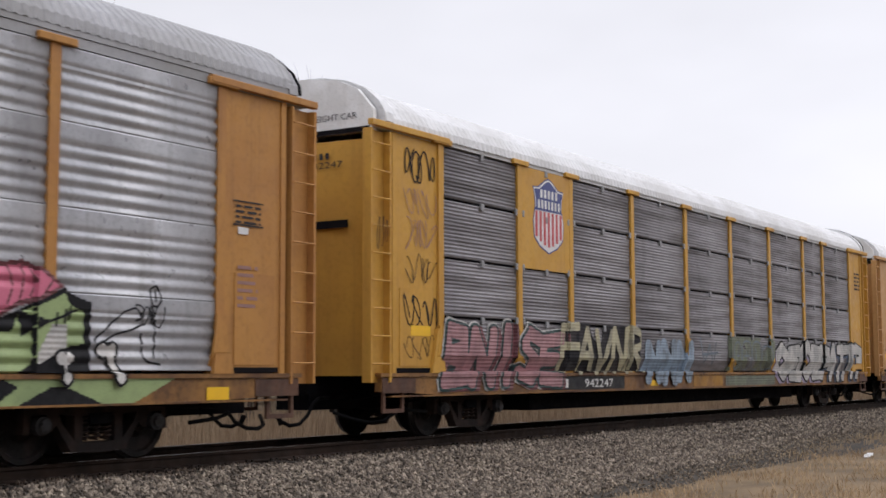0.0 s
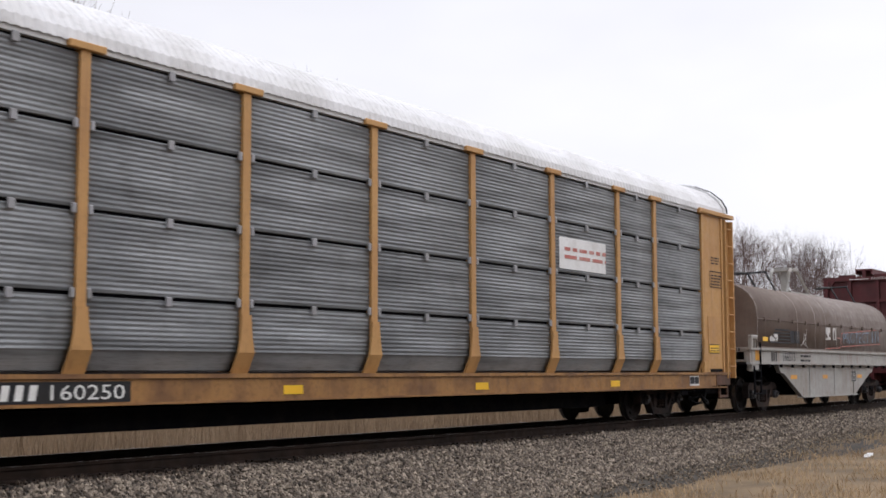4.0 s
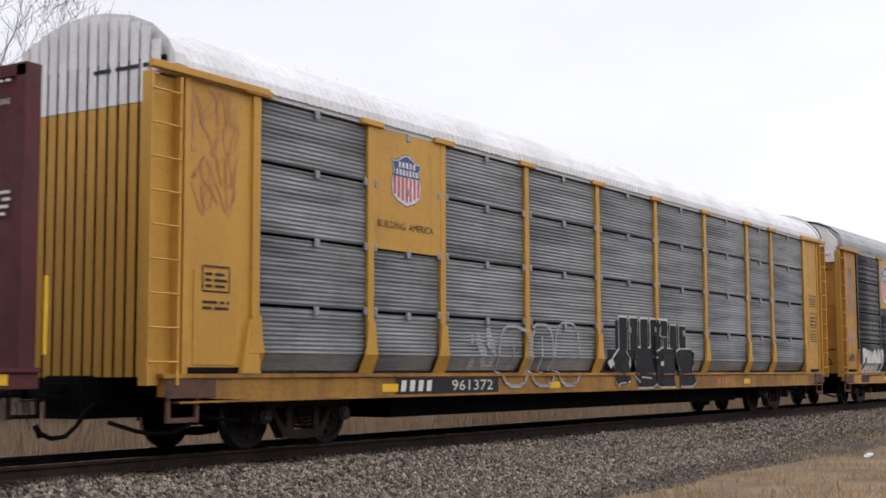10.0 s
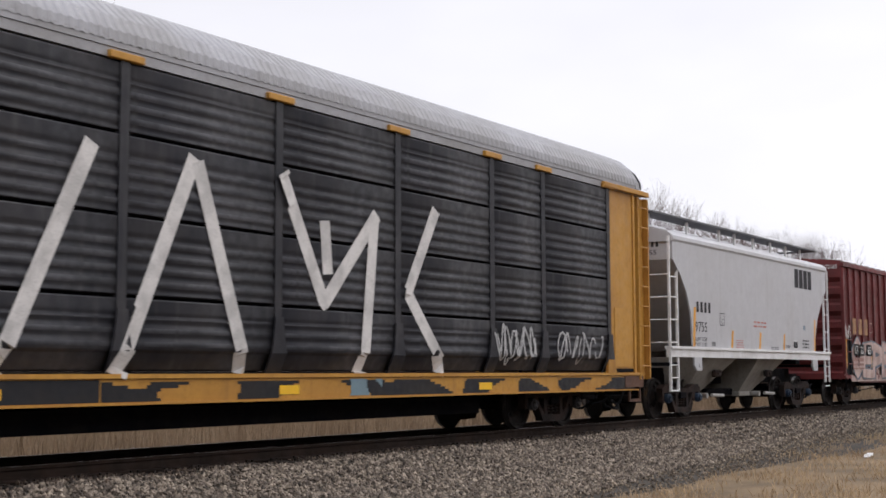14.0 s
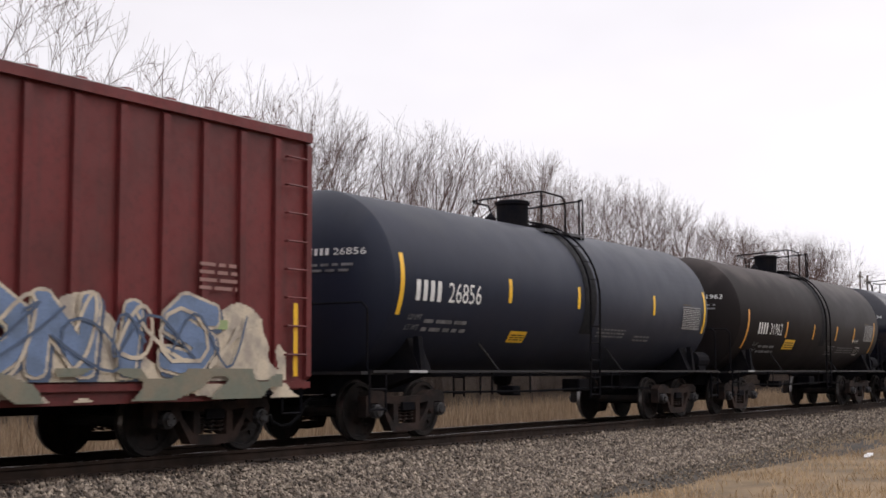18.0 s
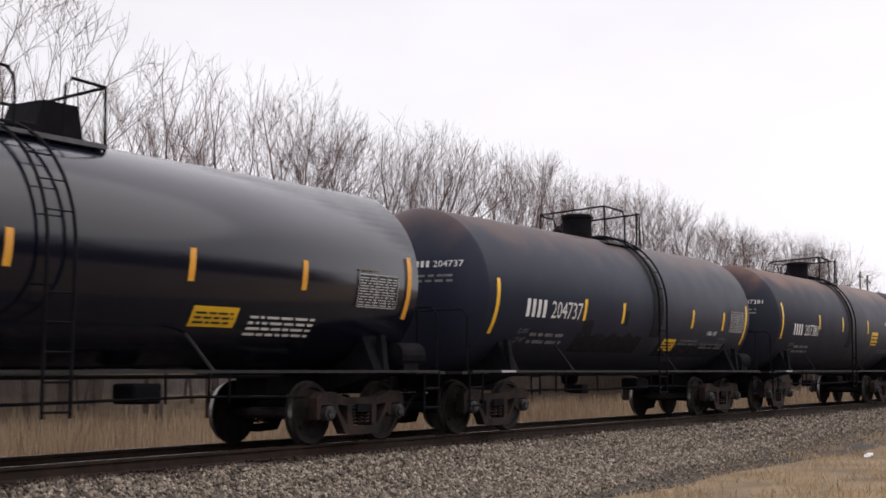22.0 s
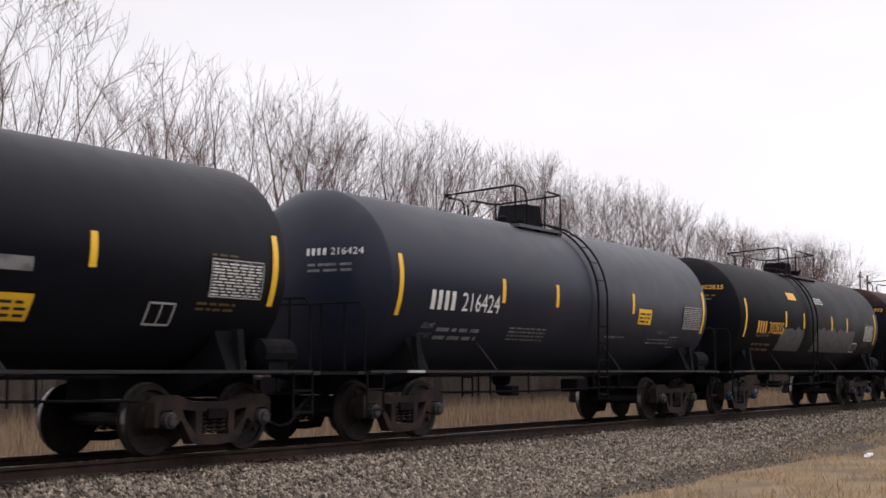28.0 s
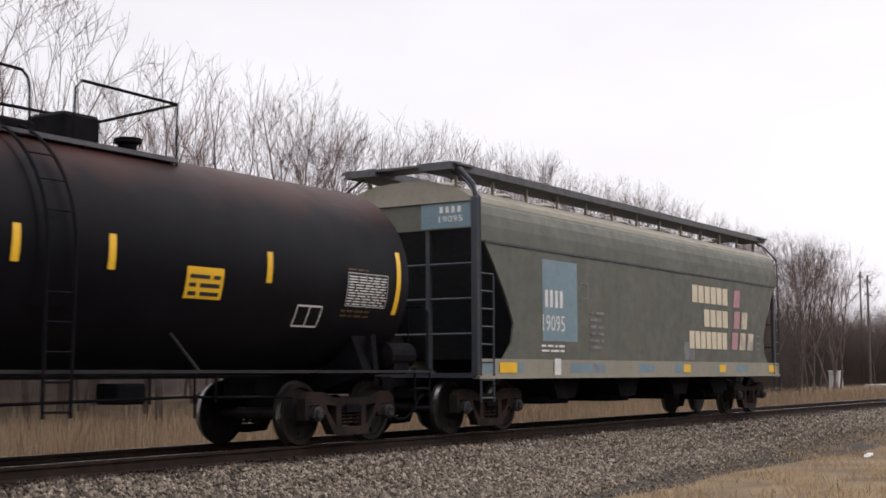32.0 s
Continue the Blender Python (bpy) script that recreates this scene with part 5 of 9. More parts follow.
def coil_car():
    at = 75.65
    car = new_car("coil_car", "coil car with weathered brown hood on rust-streaked pale grey frame", "railway car", at, "cars of the freight train")
    h0, h1 = 1.15, 14.1
    bm = bmesh.new()
    prism_x(bm, hood_ring(), h0, h1)
    hood = part("hood", bm, M["hood"], car, "weathered brown sheet-steel coil hood")
    for f in hood.data.polygons:
        f.use_smooth = abs(f.normal.x) < .5
    for x in (h0, 4.4, 6.0, 7.0, 8.1, 11.2, h1 - .06):
        bm = bmesh.new()
        r0, r1 = hood_ring(.006), hood_ring(.02)
        a = [bm.verts.new((x, y, z)) for y, z in r1]
        b = [bm.verts.new((x + .028, y, z)) for y, z in r1]
        for i in range(len(a) - 1):
            bm.faces.new((a[i], a[i + 1], b[i + 1], b[i]))
        part("hood_seam", bm, M["hood_seam"], hood, smooth=True)
    for s in (-1, 1):
        bm = bmesh.new()
        box(bm, h0, h1, min(s * 1.48, s * 1.51), max(s * 1.48, s * 1.51), 2.40, 2.425)
        box(bm, h0, h1, min(s * 1.46, s * 1.485), max(s * 1.46, s * 1.485), 1.66, 1.70)
        for x in np.arange(h0 + .5, h1, 1.15):
            box(bm, x, x + .07, min(s * 1.48, s * 1.54), max(s * 1.48, s * 1.54), 2.36, 2.45)
        part("hood_flange", bm, M["hood"], hood)
    # side sills and fishbelly well
    for s in (-1, 1):
        bm = bmesh.new()
        box(bm, .55, 15.5, min(s * 1.40, s * 1.50), max(s * 1.40, s * 1.50), 1.27, 1.64)
        part("side_sill", bm, M["coil_grey"], car)
        bm = bmesh.new()
        box(bm, .5, 15.55, min(s * 1.36, s * 1.56), max(s * 1.36, s * 1.56), 1.60, 1.66)
        box(bm, .5, 15.55, min(s * 1.40, s * 1.54), max(s * 1.40, s * 1.54), 1.24, 1.29)
        pieces("sill_flange", bm, M["coil_grey"], car)
        bm = bmesh.new()
        prism(bm, [(2.9, 1.25), (3.15, 1.02), (3.4, 1.0), (4.95, .36), (10.25, .36), (11.9, .98), (12.2, 1.02), (12.5, 1.25)], s * 1.30, s * 1.42)
        part("well_side", bm, M["coil_grey"], car)
        bm = bmesh.new()
        box(bm, 4.9, 10.3, min(s * 1.28, s * 1.47), max(s * 1.28, s * 1.47), .33, .37)
        part("well_flange", bm, M["coil_grey"], car)
        bm = bmesh.new()
        for x in (5.6, 8.0, 10.0):
            box(bm, x, x + .02, min(s * 1.42, s * 1.44), max(s * 1.42, s * 1.44), .37, 1.24)
        pieces("well_seam", bm, M["coil_grey"], car)
    bm = bmesh.new()
    box(bm, .5, 15.6, -.35, .35, .5, 1.2)
    box(bm, .6, 15.5, -1.4, 1.4, 1.22, 1.30)
    box(bm, 4.9, 10.3, -1.3, 1.3, .40, .46)
    part("underframe", bm, M["black"], car)
    for i, x in enumerate(np.arange(1.9, 14.2, .95)):
        bm = bmesh.new()
        box(bm, x, x + .09, -1.55, -1.49, 1.16, 1.24)
        part("stake_pocket", bm, M["black"], car)
    # end platforms and handrails
    for x0, x1, e in ((.45, 1.15, .5), (14.1, 15.6, 15.5)):
        bm = bmesh.new()
        box(bm, x0, x1, -1.42, 1.42, 1.24, 1.30)
        part("end_platform", bm, M["black"], car)
    # cross beam under the hood's end, with its openings
    bm = bmesh.new()
    for z0_, z1_ in ((1.26, 1.36), (1.56, 1.68)):
        box(bm, 1.02, 1.10, -1.38, 1.38, z0_, z1_)
    for y in (-1.38, -.62, -.1, .5, 1.18):
        box(bm, 1.02, 1.10, y, y + .2, 1.36, 1.56)
    part("end_beam", bm, M["coil_grey"], car)
    bars(car, 3, .85, 1.1, 1.58, .08, lambda y, z: (1.014, -y, z), M["letter_black"])
    write(car, "166513", .35, .8, 1.58, .08, lambda y, z: (1.014, -y, z), M["letter_black"])
    bm = bmesh.new()
    box(bm, .66, .80, -1.52, -1.42, 1.24, 1.98, .02)
    box(bm, .66, 1.12, -1.52, -1.44, 1.88, 1.98, .02)
    box(bm, .66, 1.12, -1.53, -1.42, 1.06, 1.24, .01)
    part("corner_post", bm, M["coil_grey"], car, "pale grey corner post")
    bm = bmesh.new()
    for y in (-1.45, 1.35):
        box(bm, .75, 1.12, y, y + .1, 1.08, 1.28)
        tube(bm, [(.75, y, 1.25), (.75, y, 1.95), (1.1, y, 1.95), (1.1, y, 1.3)], .03, 6)
    pieces("end_handrail", bm, M["coil_grey"], car)
    bm = bmesh.new()
    for y in (-1.48, 1.40):
        for x in (15.05, 15.42):
            tube(bm, [(x, y, .55), (x, y, 1.95)], .022, 6)
        for z in (.6, .85, 1.1, 1.95):
            tube(bm, [(15.05, y, z), (15.42, y, z)], .018, 5)
        box(bm, 15.03, 15.45, y - .02, y + .1, 1.22, 1.34)
    part("end_ladder", bm, M["letter_white"], car, "pale steel end ladder")
    bm = bmesh.new()
    for x in (.72, 1.2):
        tube(bm, [(x, -1.55, .48), (x, -1.55, 1.8 if x > 1 else 1.2)], .024, 6)
    for z in (.5, .82, 1.08):
        tube(bm, [(.72, -1.55, z), (1.2, -1.55, z)], .022, 6)
    part("step", bm, M["black"], car)
    # lifting frame and grab bars on the hood
    bm = bmesh.new()
    for y in (-.28, .28):
        tube(bm, [(7.35, y, 3.40), (7.6, y, 4.05), (7.78, y, 4.15), (8.2, y, 4.15), (8.4, y, 4.05), (9.55, y, 3.42)], .055, 6)
    box(bm, 7.75, 8.25, -.35, .35, 4.10, 4.19)
    box(bm, 7.92, 8.1, -.1, .1, 3.4, 4.15)
    lf = part("lifting_frame", bm, M["coil_grey"], hood, "pale grey lifting frame")
    bm = bmesh.new()
    box(bm, 7.2, 10.4, -.45, .45, 3.40, 3.45)
    part("lifting_plate", bm, M["coil_grey"], hood)
    for x in (4.3, 12.3):
        bm = bmesh.new()
        tube(bm, [(x - 1.0, -.05, 3.78), (x + .35, -.05, 3.85)], .03, 5)
        tube(bm, [(x + .35, .5, 3.82), (x + .35, -.6, 3.86)], .03, 5)
        tube(bm, [(x, -.4, 3.36), (x + .1, -.1, 3.85)], .03, 5)
        tube(bm, [(x + .3, -.95, 3.08), (x + .36, -.55, 3.86)], .03, 5)
        part("grab_frame", bm, M["sill_black"], hood)
    # markings
    S_ = flat_side(1.506)
    H_ = flat_side(1.497)
    bars(car, 3, 2.15, 2.65, 1.32, .24, S_, M["letter_black"])
    write(car, "166513", 3.12, 4.12, 1.33, .24, S_, M["letter_black"])
    lines(car, 4.6, 5.5, 1.33, 1.57, 2, S_, M["letter_black"], 8)
    for a_, b_ in ((3.95, 4.5), (6.85, 7.35), (10.45, 11.0)):
        patch(car, a_, b_, .85, .96, flat_side(1.426), M["reflector_orange"], name="reflector")
    for a_ in (.95, 14.15):
        patch(car, a_, a_ + .42, 1.34, 1.60, S_, M["reflector_orange"], name="reflector")
    patch(car, 9.85, 10.3, .75, 1.06, flat_side(1.426), M["letter_black"], name="data_plate")
    lines(car, 9.9, 10.26, .79, 1.02, 4, flat_side(1.43), M["letter_white"], 9)
    # dark striped emblem with bars, worn
    for k in range(5):
        patch(car, 2.15 + .1 * k, 3.75, 1.80 + k * .085, 1.845 + k * .085, H_, M["letter_black"], name="emblem_stripe")
    bars(car, 2, 3.75, 4.62, 1.82, .34, H_, M["letter_black"], name="emblem_bar")
    strokes(car, [[(4.6, 1.74), (5.0, 1.9), (5.2, 2.05), (5.0, 2.1), (4.9, 1.85), (5.3, 1.72)], [(5.1, 1.75), (5.25, 2.25)]], .02, H_, M["graffiti_white"], name="chalk_figure")
    spray(car, 7.05, 8.1, 1.98, 2.36, lambda x, z: (x < 7.5 or x > 7.75) and noise.noise((x * 6, z * 6, 1.0)) > -.3, H_, M["graffiti_white"], .05, .04)
    strokes(car, [[(6.95, 1.72), (8.5, 1.76), (8.5, 2.05), (8.15, 2.05)]], .03, H_, M["decal_red"], name="worn_border")
    strokes(car, [[(8.65, 1.8), (8.65, 2.2), (13.05, 2.42), (13.05, 1.95), (8.65, 1.8)]], .025, H_, M["decal_red"], name="worn_border")
    write(car, "PROTECT", 8.82, 11.7, 1.88, .34, lambda x, z: (x, -1.5, z + (x - 8.8) * .03), M["letter_blue"], name="lettering")
    write(car, "III", 12.05, 12.9, 1.88, .34, lambda x, z: (x, -1.5, z + (x - 8.8) * .03), M["letter_blue"], name="lettering")
    spray(car, 1.9, 2.9, 1.9, 2.1, lambda x, z: 2.1 < x < 2.75 and noise.noise((x * 8, z * 8, 3.0)) > -.1, lambda x, z: (x, -1.5, z - .05), M["graffiti_white"], .05, .04)
    patch(car, 1.55, 1.95, 1.84, 1.95, lambda x, z: (x, -1.5, z), M["reflector"], name="notice_plate")
    add_couplers(car, .45, 15.6)
    add_truck(car, 2.65)
    add_truck(car, 13.3)
    return car


coil_car()


# ---- centre-beam flat car ----
def centre_beam():
    at = 92.2
    car = new_car("centre_beam_car", "empty maroon centre-beam flat car with tall end bulkheads", "railway car", at, "cars of the freight train")
    L, R = 23.1, M["maroon"]
    for s in (-1, 1):
        bm = bmesh.new()
        box(bm, .1, L, min(s * 1.38, s * 1.48), max(s * 1.38, s * 1.48), .88, 1.08)
        box(bm, .1, L, min(s * 1.34, s * 1.52), max(s * 1.34, s * 1.52), 1.06, 1.11)
        part("side_sill", bm, R, car)
        for i in range(16):
            x = 1.3 + i * 1.36
            bm = bmesh.new()
            prism(bm, [(x, .94), (x + .22, .94), (x + .17, 1.1), (x + .05, 1.1)], s * 1.48, s * 1.53)
            tube(bm, [(x + .11, s * 1.5, 1.0), (x + .11, s * 1.56, 1.0)], .05, 8)
            part("tie_down_winch", bm, M["black"], car)
    bm = bmesh.new()
    box(bm, .2, L - .1, -1.40, 1.40, 1.00, 1.09)
    box(bm, .1, L, -.3, .3, .55, 1.05)
    for x in np.arange(1.2, L, 2.4):
        prism_x(bm, [(-1.38, .9), (-1.38, 1.02), (1.38, 1.02), (1.38, .9), (.3, .66), (-.3, .66)], x, x + .1)
    part("deck", bm, R, car)
    # beam along the middle
    bm = bmesh.new()
    box(bm, .4, L - .25, -.30, .30, 4.70, 4.76)
    part("top_chord", bm, R, car)
    bm = bmesh.new()
    box(bm, .4, L - .25, -.06, .06, 4.48, 4.70)
    part("chord_web", bm, R, car)
    bm = bmesh.new()
    box(bm, .4, L - .25, -.30, -.26, 4.56, 4.70)
    box(bm, .4, L - .25, .26, .30, 4.56, 4.70)
    pieces("chord_lip", bm, R, car)

    def make_upright():
        b = bmesh.new()
        # an H-section: web across the car, flanges along it, wider at the foot
        prof = [(-.065, -.14), (.065, -.14), (.065, -.12), (.012, -.12), (.012, .12), (.065, .12), (.065, .14), (-.065, .14), (-.065, .12), (-.012, .12), (-.012, -.12), (-.065, -.12)]
        lo_ = [b.verts.new((x * 1.25, y * 1.35, 1.09)) for x, y in prof]
        hi_ = [b.verts.new((x, y, 4.52)) for x, y in prof]
        b.faces.new(lo_)
        b.faces.new(hi_[::-1])
        for i in range(len(prof)):
            j = (i + 1) % len(prof)
            b.faces.new((lo_[i], lo_[j], hi_[j], hi_[i]))
        return b
    me = shared("beam_upright", make_upright, R)
    for i in range(16):
        linked("upright", me, car, pose(2.47 + i * 1.232, 0, 0))
    for i in range(8):
        x0, x1 = (2.62 + 2.47 * i, 4.72 + 2.47 * i) if i < 4 else (13.45 + 2.47 * (i - 4), 11.35 + 2.47 * (i - 4))
        z0_, z1_ = 1.15, 4.3
        bm = bmesh.new()
        d = Vector((x1 - x0, 0, z1_ - z0_)).normalized()
        p = Vector((-d.z, 0, d.x)) * .05
        for y in (-.185, ):
            q = [Vector((x0, y, z0_)) - p, Vector((x0, y, z0_)) + p, Vector((x1, y, z1_)) + p, Vector((x1, y, z1_)) - p]
            prism(bm, [(v.x, v.z) for v in q], y, y + .04)
        part("diagonal", bm, R, car)
        bm = bmesh.new()
        g = x1
        prism(bm, [(g - .2, 4.5), (g + .2, 4.5), (g + .2, 4.12), (g - .05, 4.0)], -.2, -.186)
        part("gusset", bm, R, car)
    # bulkheads
    for x, d in ((.28, 1), (L - .05, -1)):
        bm = bmesh.new()
        xo = x + d * .16
        box(bm, *sorted((x + d * .12, x + d * .16)), -1.38, 1.38, 1.05, 4.40)
        bulk = part("bulkhead", bm, R, car, "maroon sheet-steel bulkhead")
        bm = bmesh.new()
        for y in (-1.45, 1.29):
            box(bm, *sorted((x - d * .02, x + d * .2)), y, y + .16, 1.0, 4.45)
        box(bm, *sorted((x - d * .02, x + d * .2)), -1.45, 1.45, 4.33, 4.47)
        part("bulkhead_rim", bm, R, bulk)
        for y in (-.55, .45):
            bm = bmesh.new()
            box(bm, *sorted((x, x + d * .12)), y, y + .12, 1.05, 4.35)
            part("bulkhead_stiffener", bm, R, bulk)
        for z in (1.55, 2.2, 2.85, 3.55):
            bm = bmesh.new()
            prism_x(bm, [(-1.36, z), (-1.36, z + .1), (1.36, z + .1), (1.36, z)], *sorted((x + d * .01, x + d * .12)))
            part("bulkhead_rib", bm, R, bulk)
        for s in (-1, 1):
            bm = bmesh.new()
            prism_x(bm, [(s * 1.30, 4.34), (s * 1.02, 4.34), (s * 1.30, 4.0)], *sorted((x, x + d * .05)))
            part("corner_gusset", bm, R, bulk)
    bm = bmesh.new()
    for x in (6.8, 10.6):
        box(bm, x, x + .12, -.6, .6, 4.47, 4.54)
    for y0_ in (-1.0, .3):
        box(bm, .26, .46, y0_, y0_ + .6, 4.47, 4.55)
    part("chord_cleat", bm, R, car)
    # markings
    S_ = flat_side(1.487)
    for a_ in (.15, 1.6, 4.95, 6.05, 9.3, 12.65, 16.0, 17.45, 20.9, 22.2):
        patch(car, a_, a_ + .48, .92, 1.04, S_, M["reflector"], name="reflector")
    bars(car, 2, 4.05, 4.40, .90, .15, S_, M["letter_white"])
    write(car, "626", 5.42, 5.75, .90, .15, S_, M["letter_white"])
    write(car, "58", 6.55, 6.8, .90, .15, S_, M["letter_white"])
    for a_, sd in ((2.5, 1), (7.6, 2), (8.6, 3), (10.6, 4), (13.65, 5), (14.6, 6), (16.2, 7), (17.0, 8), (19.8, 9), (21.6, 10)):
        lines(car, a_, a_ + .42, .92, 1.04, 2, S_, M["letter_grey"], sd)
    patch(car, 18.5, 18.95, .80, 1.06, flat_side(1.49), M["letter_grey"], name="data_plate")
    lines(car, 18.55, 18.9, .84, 1.03, 3, flat_side(1.494), M["letter_black"], 20)
    fe = lambda y, z: (.275, -y, z)
    bars(car, 2, .82, 1.0, 3.42, .13, fe, M["letter_white"])
    write(car, "626358", 1.03, 1.40, 3.42, .13, fe, M["letter_white"])
    lines(car, .70, 1.38, 2.62, 3.0, 4, lambda y, z: (.385, -y, z), M["letter_grey"], 31)
    lines(car, .70, 1.2, 1.75, 2.1, 3, lambda y, z: (.385, -y, z), M["letter_grey"], 32)
    lines(car, -.5, .2, 4.37, 4.43, 1, lambda y, z: (.252, -y, z), M["letter_white"], 33)
    write(car, "CAUTION", .3, .8, 4.36, .08, lambda y, z: (.252, -y, z), M["letter_white"], name="lettering")
    # loading notices inside the rear bulkhead
    xi = L - .255
    W = lambda y, z: (xi, -y, z)
    lines(car, .2, 1.2, 4.28, 4.34, 1, W, M["letter_white"], 40)
    write(car, "LOADING", .2, .48, 4.02, .07, W, M["letter_white"], name="lettering")
    write(car, "AND", .54, .68, 4.02, .07, W, M["letter_white"], name="lettering")
    write(car, "UNLOADING", .74, 1.2, 4.02, .07, W, M["letter_white"], name="lettering")
    lines(car, .45, .95, 3.9, 3.96, 1, W, M["letter_white"], 42)
    write(car, "WARNING", .38, 1.03, 3.68, .12, W, M["letter_white"], name="lettering")
    strokes(car, [[(.72, 3.2), (.8, 3.55), (.88, 3.55), (.8, 3.2), (.72, 3.2)], [(.62, 3.15), (.78, 3.12)]], .02, W, M["letter_white"], name="pictogram")
    lines(car, .2, 1.25, 2.78, 3.1, 4, W, M["letter_white"], 43)
    write(car, "72", .5, .62, 2.46, .09, W, M["letter_white"], name="lettering")
    write(car, "FT", .7, .82, 2.46, .09, W, M["letter_white"], name="lettering")
    write(car, "BETWEEN", .45, .92, 2.32, .09, W, M["letter_white"], name="lettering")
    write(car, "BULKHEADS", .4, .98, 2.18, .09, W, M["letter_white"], name="lettering")
    lines(car, -.30, .06, 1.6, 4.0, 26, W, M["letter_white"], 44)
    lines(car, -1.15, -.7, 2.2, 4.3, 20, W, M["letter_grey"], 45)
    # broken board and a strap left on the deck
    bm = bmesh.new()
    prism(bm, [(4.8, 1.11), (4.87, 1.11), (5.62, 1.40), (5.58, 1.44)], -1.5, -1.38)
    part("loose_strap", bm, M["letter_white"], car, "pale loose strap hanging over the sill")
    bm = bmesh.new()
    box(bm, .12, .16, -1.53, -1.50, 1.25, 2.12)
    part("yellow_grab_strip", bm, M["reflector"], car)
    bm = bmesh.new()
    box(bm, L + .02, L + .06, -1.53, -1.50, 1.25, 2.12)
    part("yellow_grab_strip", bm, M["reflector"], car)
    # underneath
    bm = bmesh.new()
    tube(bm, [(3.7, -1.2, .42), (8.0, -1.2, .62), (14.6, -1.2, .66), (19.4, -1.2, .42)], .014, 5)
    for x in (3.6, 6.3, 12.9, 15.5):
        tube(bm, [(x, -1.2, .9), (x, -1.2, .4), (x + .2, -1.2, .4), (x + .2, -1.2, .9)], .018, 5)
    part("brake_rod", bm, M["black"], car)
    bm = bmesh.new()
    turned(bm, [(8.2, .05), (8.25, .2), (9.3, .2), (9.35, .05)], 14, (0, -.7, .72), 'x')
    part("air_reservoir", bm, M["black"], car)
    add_couplers(car, .1, L)
    add_truck(car, 2.4)
    add_truck(car, 20.7)
    return car


centre_beam()

# shield rack with the boarded end doors
rack_d = auto_rack(116.85, "yellow auto rack car with boarded end doors and silver panels", "yellow_bright", "silver_cool", "roof_white", "sill_ochre", logo=2, ends="slatted")
shield(rack_d, 5.14, 5.94, 3.62, 4.42, flat_side(1.513))
write(rack_d, "BUILDING", 4.76, 5.5, 3.24, .11, flat_side(1.515), M["letter_black"], name="lettering")
write(rack_d, "AMERICA", 5.6, 6.3, 3.24, .11, flat_side(1.515), M["letter_black"], name="lettering")
patch(rack_d, 5.25, 8.35, .715, .965, flat_side(1.506), M["sill_black"], name="number_panel")
bars(rack_d, 4, 5.35, 6.3, .76, .17, flat_side(1.512), M["letter_white"], lean=.03)
write(rack_d, "961372", 6.85, 8.15, .76, .17, flat_side(1.512), M["letter_white"])
SDL = lambda x, z: (x, SB(x, z)[1] if z > 1.06 else -1.52, z)
strokes(rack_d, letter_strokes(8.4, 11.5, .80, 2.1, 3, 31), .06, lambda x, z: (x, SDL(x, z)[1] - .002 * (int(x * 7) % 3), z), M["faint_wash"], label="faint white outlined graffiti letters")
spray(rack_d, 7.5, 8.3, 1.1, 1.85, lambda x, z: noise.noise((x * 5, z * 3, 5.0)) > .05, SB, M["faint_wash"], .05, .03)
spray(rack_d, 12.7, 17.2, .98, 2.1, lambda x, z: z > 1.08 and noise.noise((x * 2, z * 2, 5.0)) > -.4 and (z < 1.5 or 13.1 < x < 16.7), SB, M["graffiti_black"], .06, .03)
graffiti(rack_d, 12.7, 17.3, .74, 1.55, 4, 33, SDL, M["graffiti_black"], M["graffiti_white"], None, .46, .1, "black graffiti letters outlined in white", .07)
for k in range(7):
    strokes(rack_d, [[(13.45 + k * .52, 1.5), (13.45 + k * .52, 2.2 - .1 * (k > 4))]], .44, SB, M["graffiti_white"])
    strokes(rack_d, [[(13.45 + k * .52, 1.48), (13.45 + k * .52, 2.16 - .1 * (k > 4))]], .38, lambda x, z: (x, SB(x, z)[1] - .006, z), M["graffiti_black"])
bars(rack_d, 3, 18.65, 19.35, .78, .13, flat_side(1.508), M["decal_red"])
for k in range(4):
    strokes(rack_d, scrawl(.75, 1.65, 3.0 + k * .4, 3.5 + k * .4, 4, 80 + k), .016, flat_side(1.49), M["graffiti_rust"], name="marker_tag")
strokes(rack_d, [[(1.0, 2.08), (1.5, 2.08), (1.5, 2.4), (1.0, 2.4), (1.0, 2.08)]], .02, flat_side(1.495), M["letter_black"], name="stencil_border")
lines(rack_d, 1.05, 1.45, 2.13, 2.36, 3, flat_side(1.495), M["letter_black"], 51)
lines(rack_d, 1.0, 1.5, 1.85, 2.0, 2, flat_side(1.495), M["letter_black"], 52)
lines(rack_d, .2, 1.2, 4.86, 4.98, 1, lambda y, z: (.312, -y, z), M["letter_black"], 53)
for a_, z0_, z1_ in ((25.9, 2.3, 2.7), (25.9, 2.9, 3.2), (25.9, 1.9, 2.2)):
    strokes(rack_d, [[(a_, z0_), (a_ + .6, z0_), (a_ + .6, z1_), (a_, z1_), (a_, z0_)]], .02, flat_side(1.495), M["letter_black"], name="stencil_border")
    lines(rack_d, a_ + .05, a_ + .55, z0_ + .05, z1_ - .05, 3, flat_side(1.495), M["letter_black"], int(z0_ * 10))

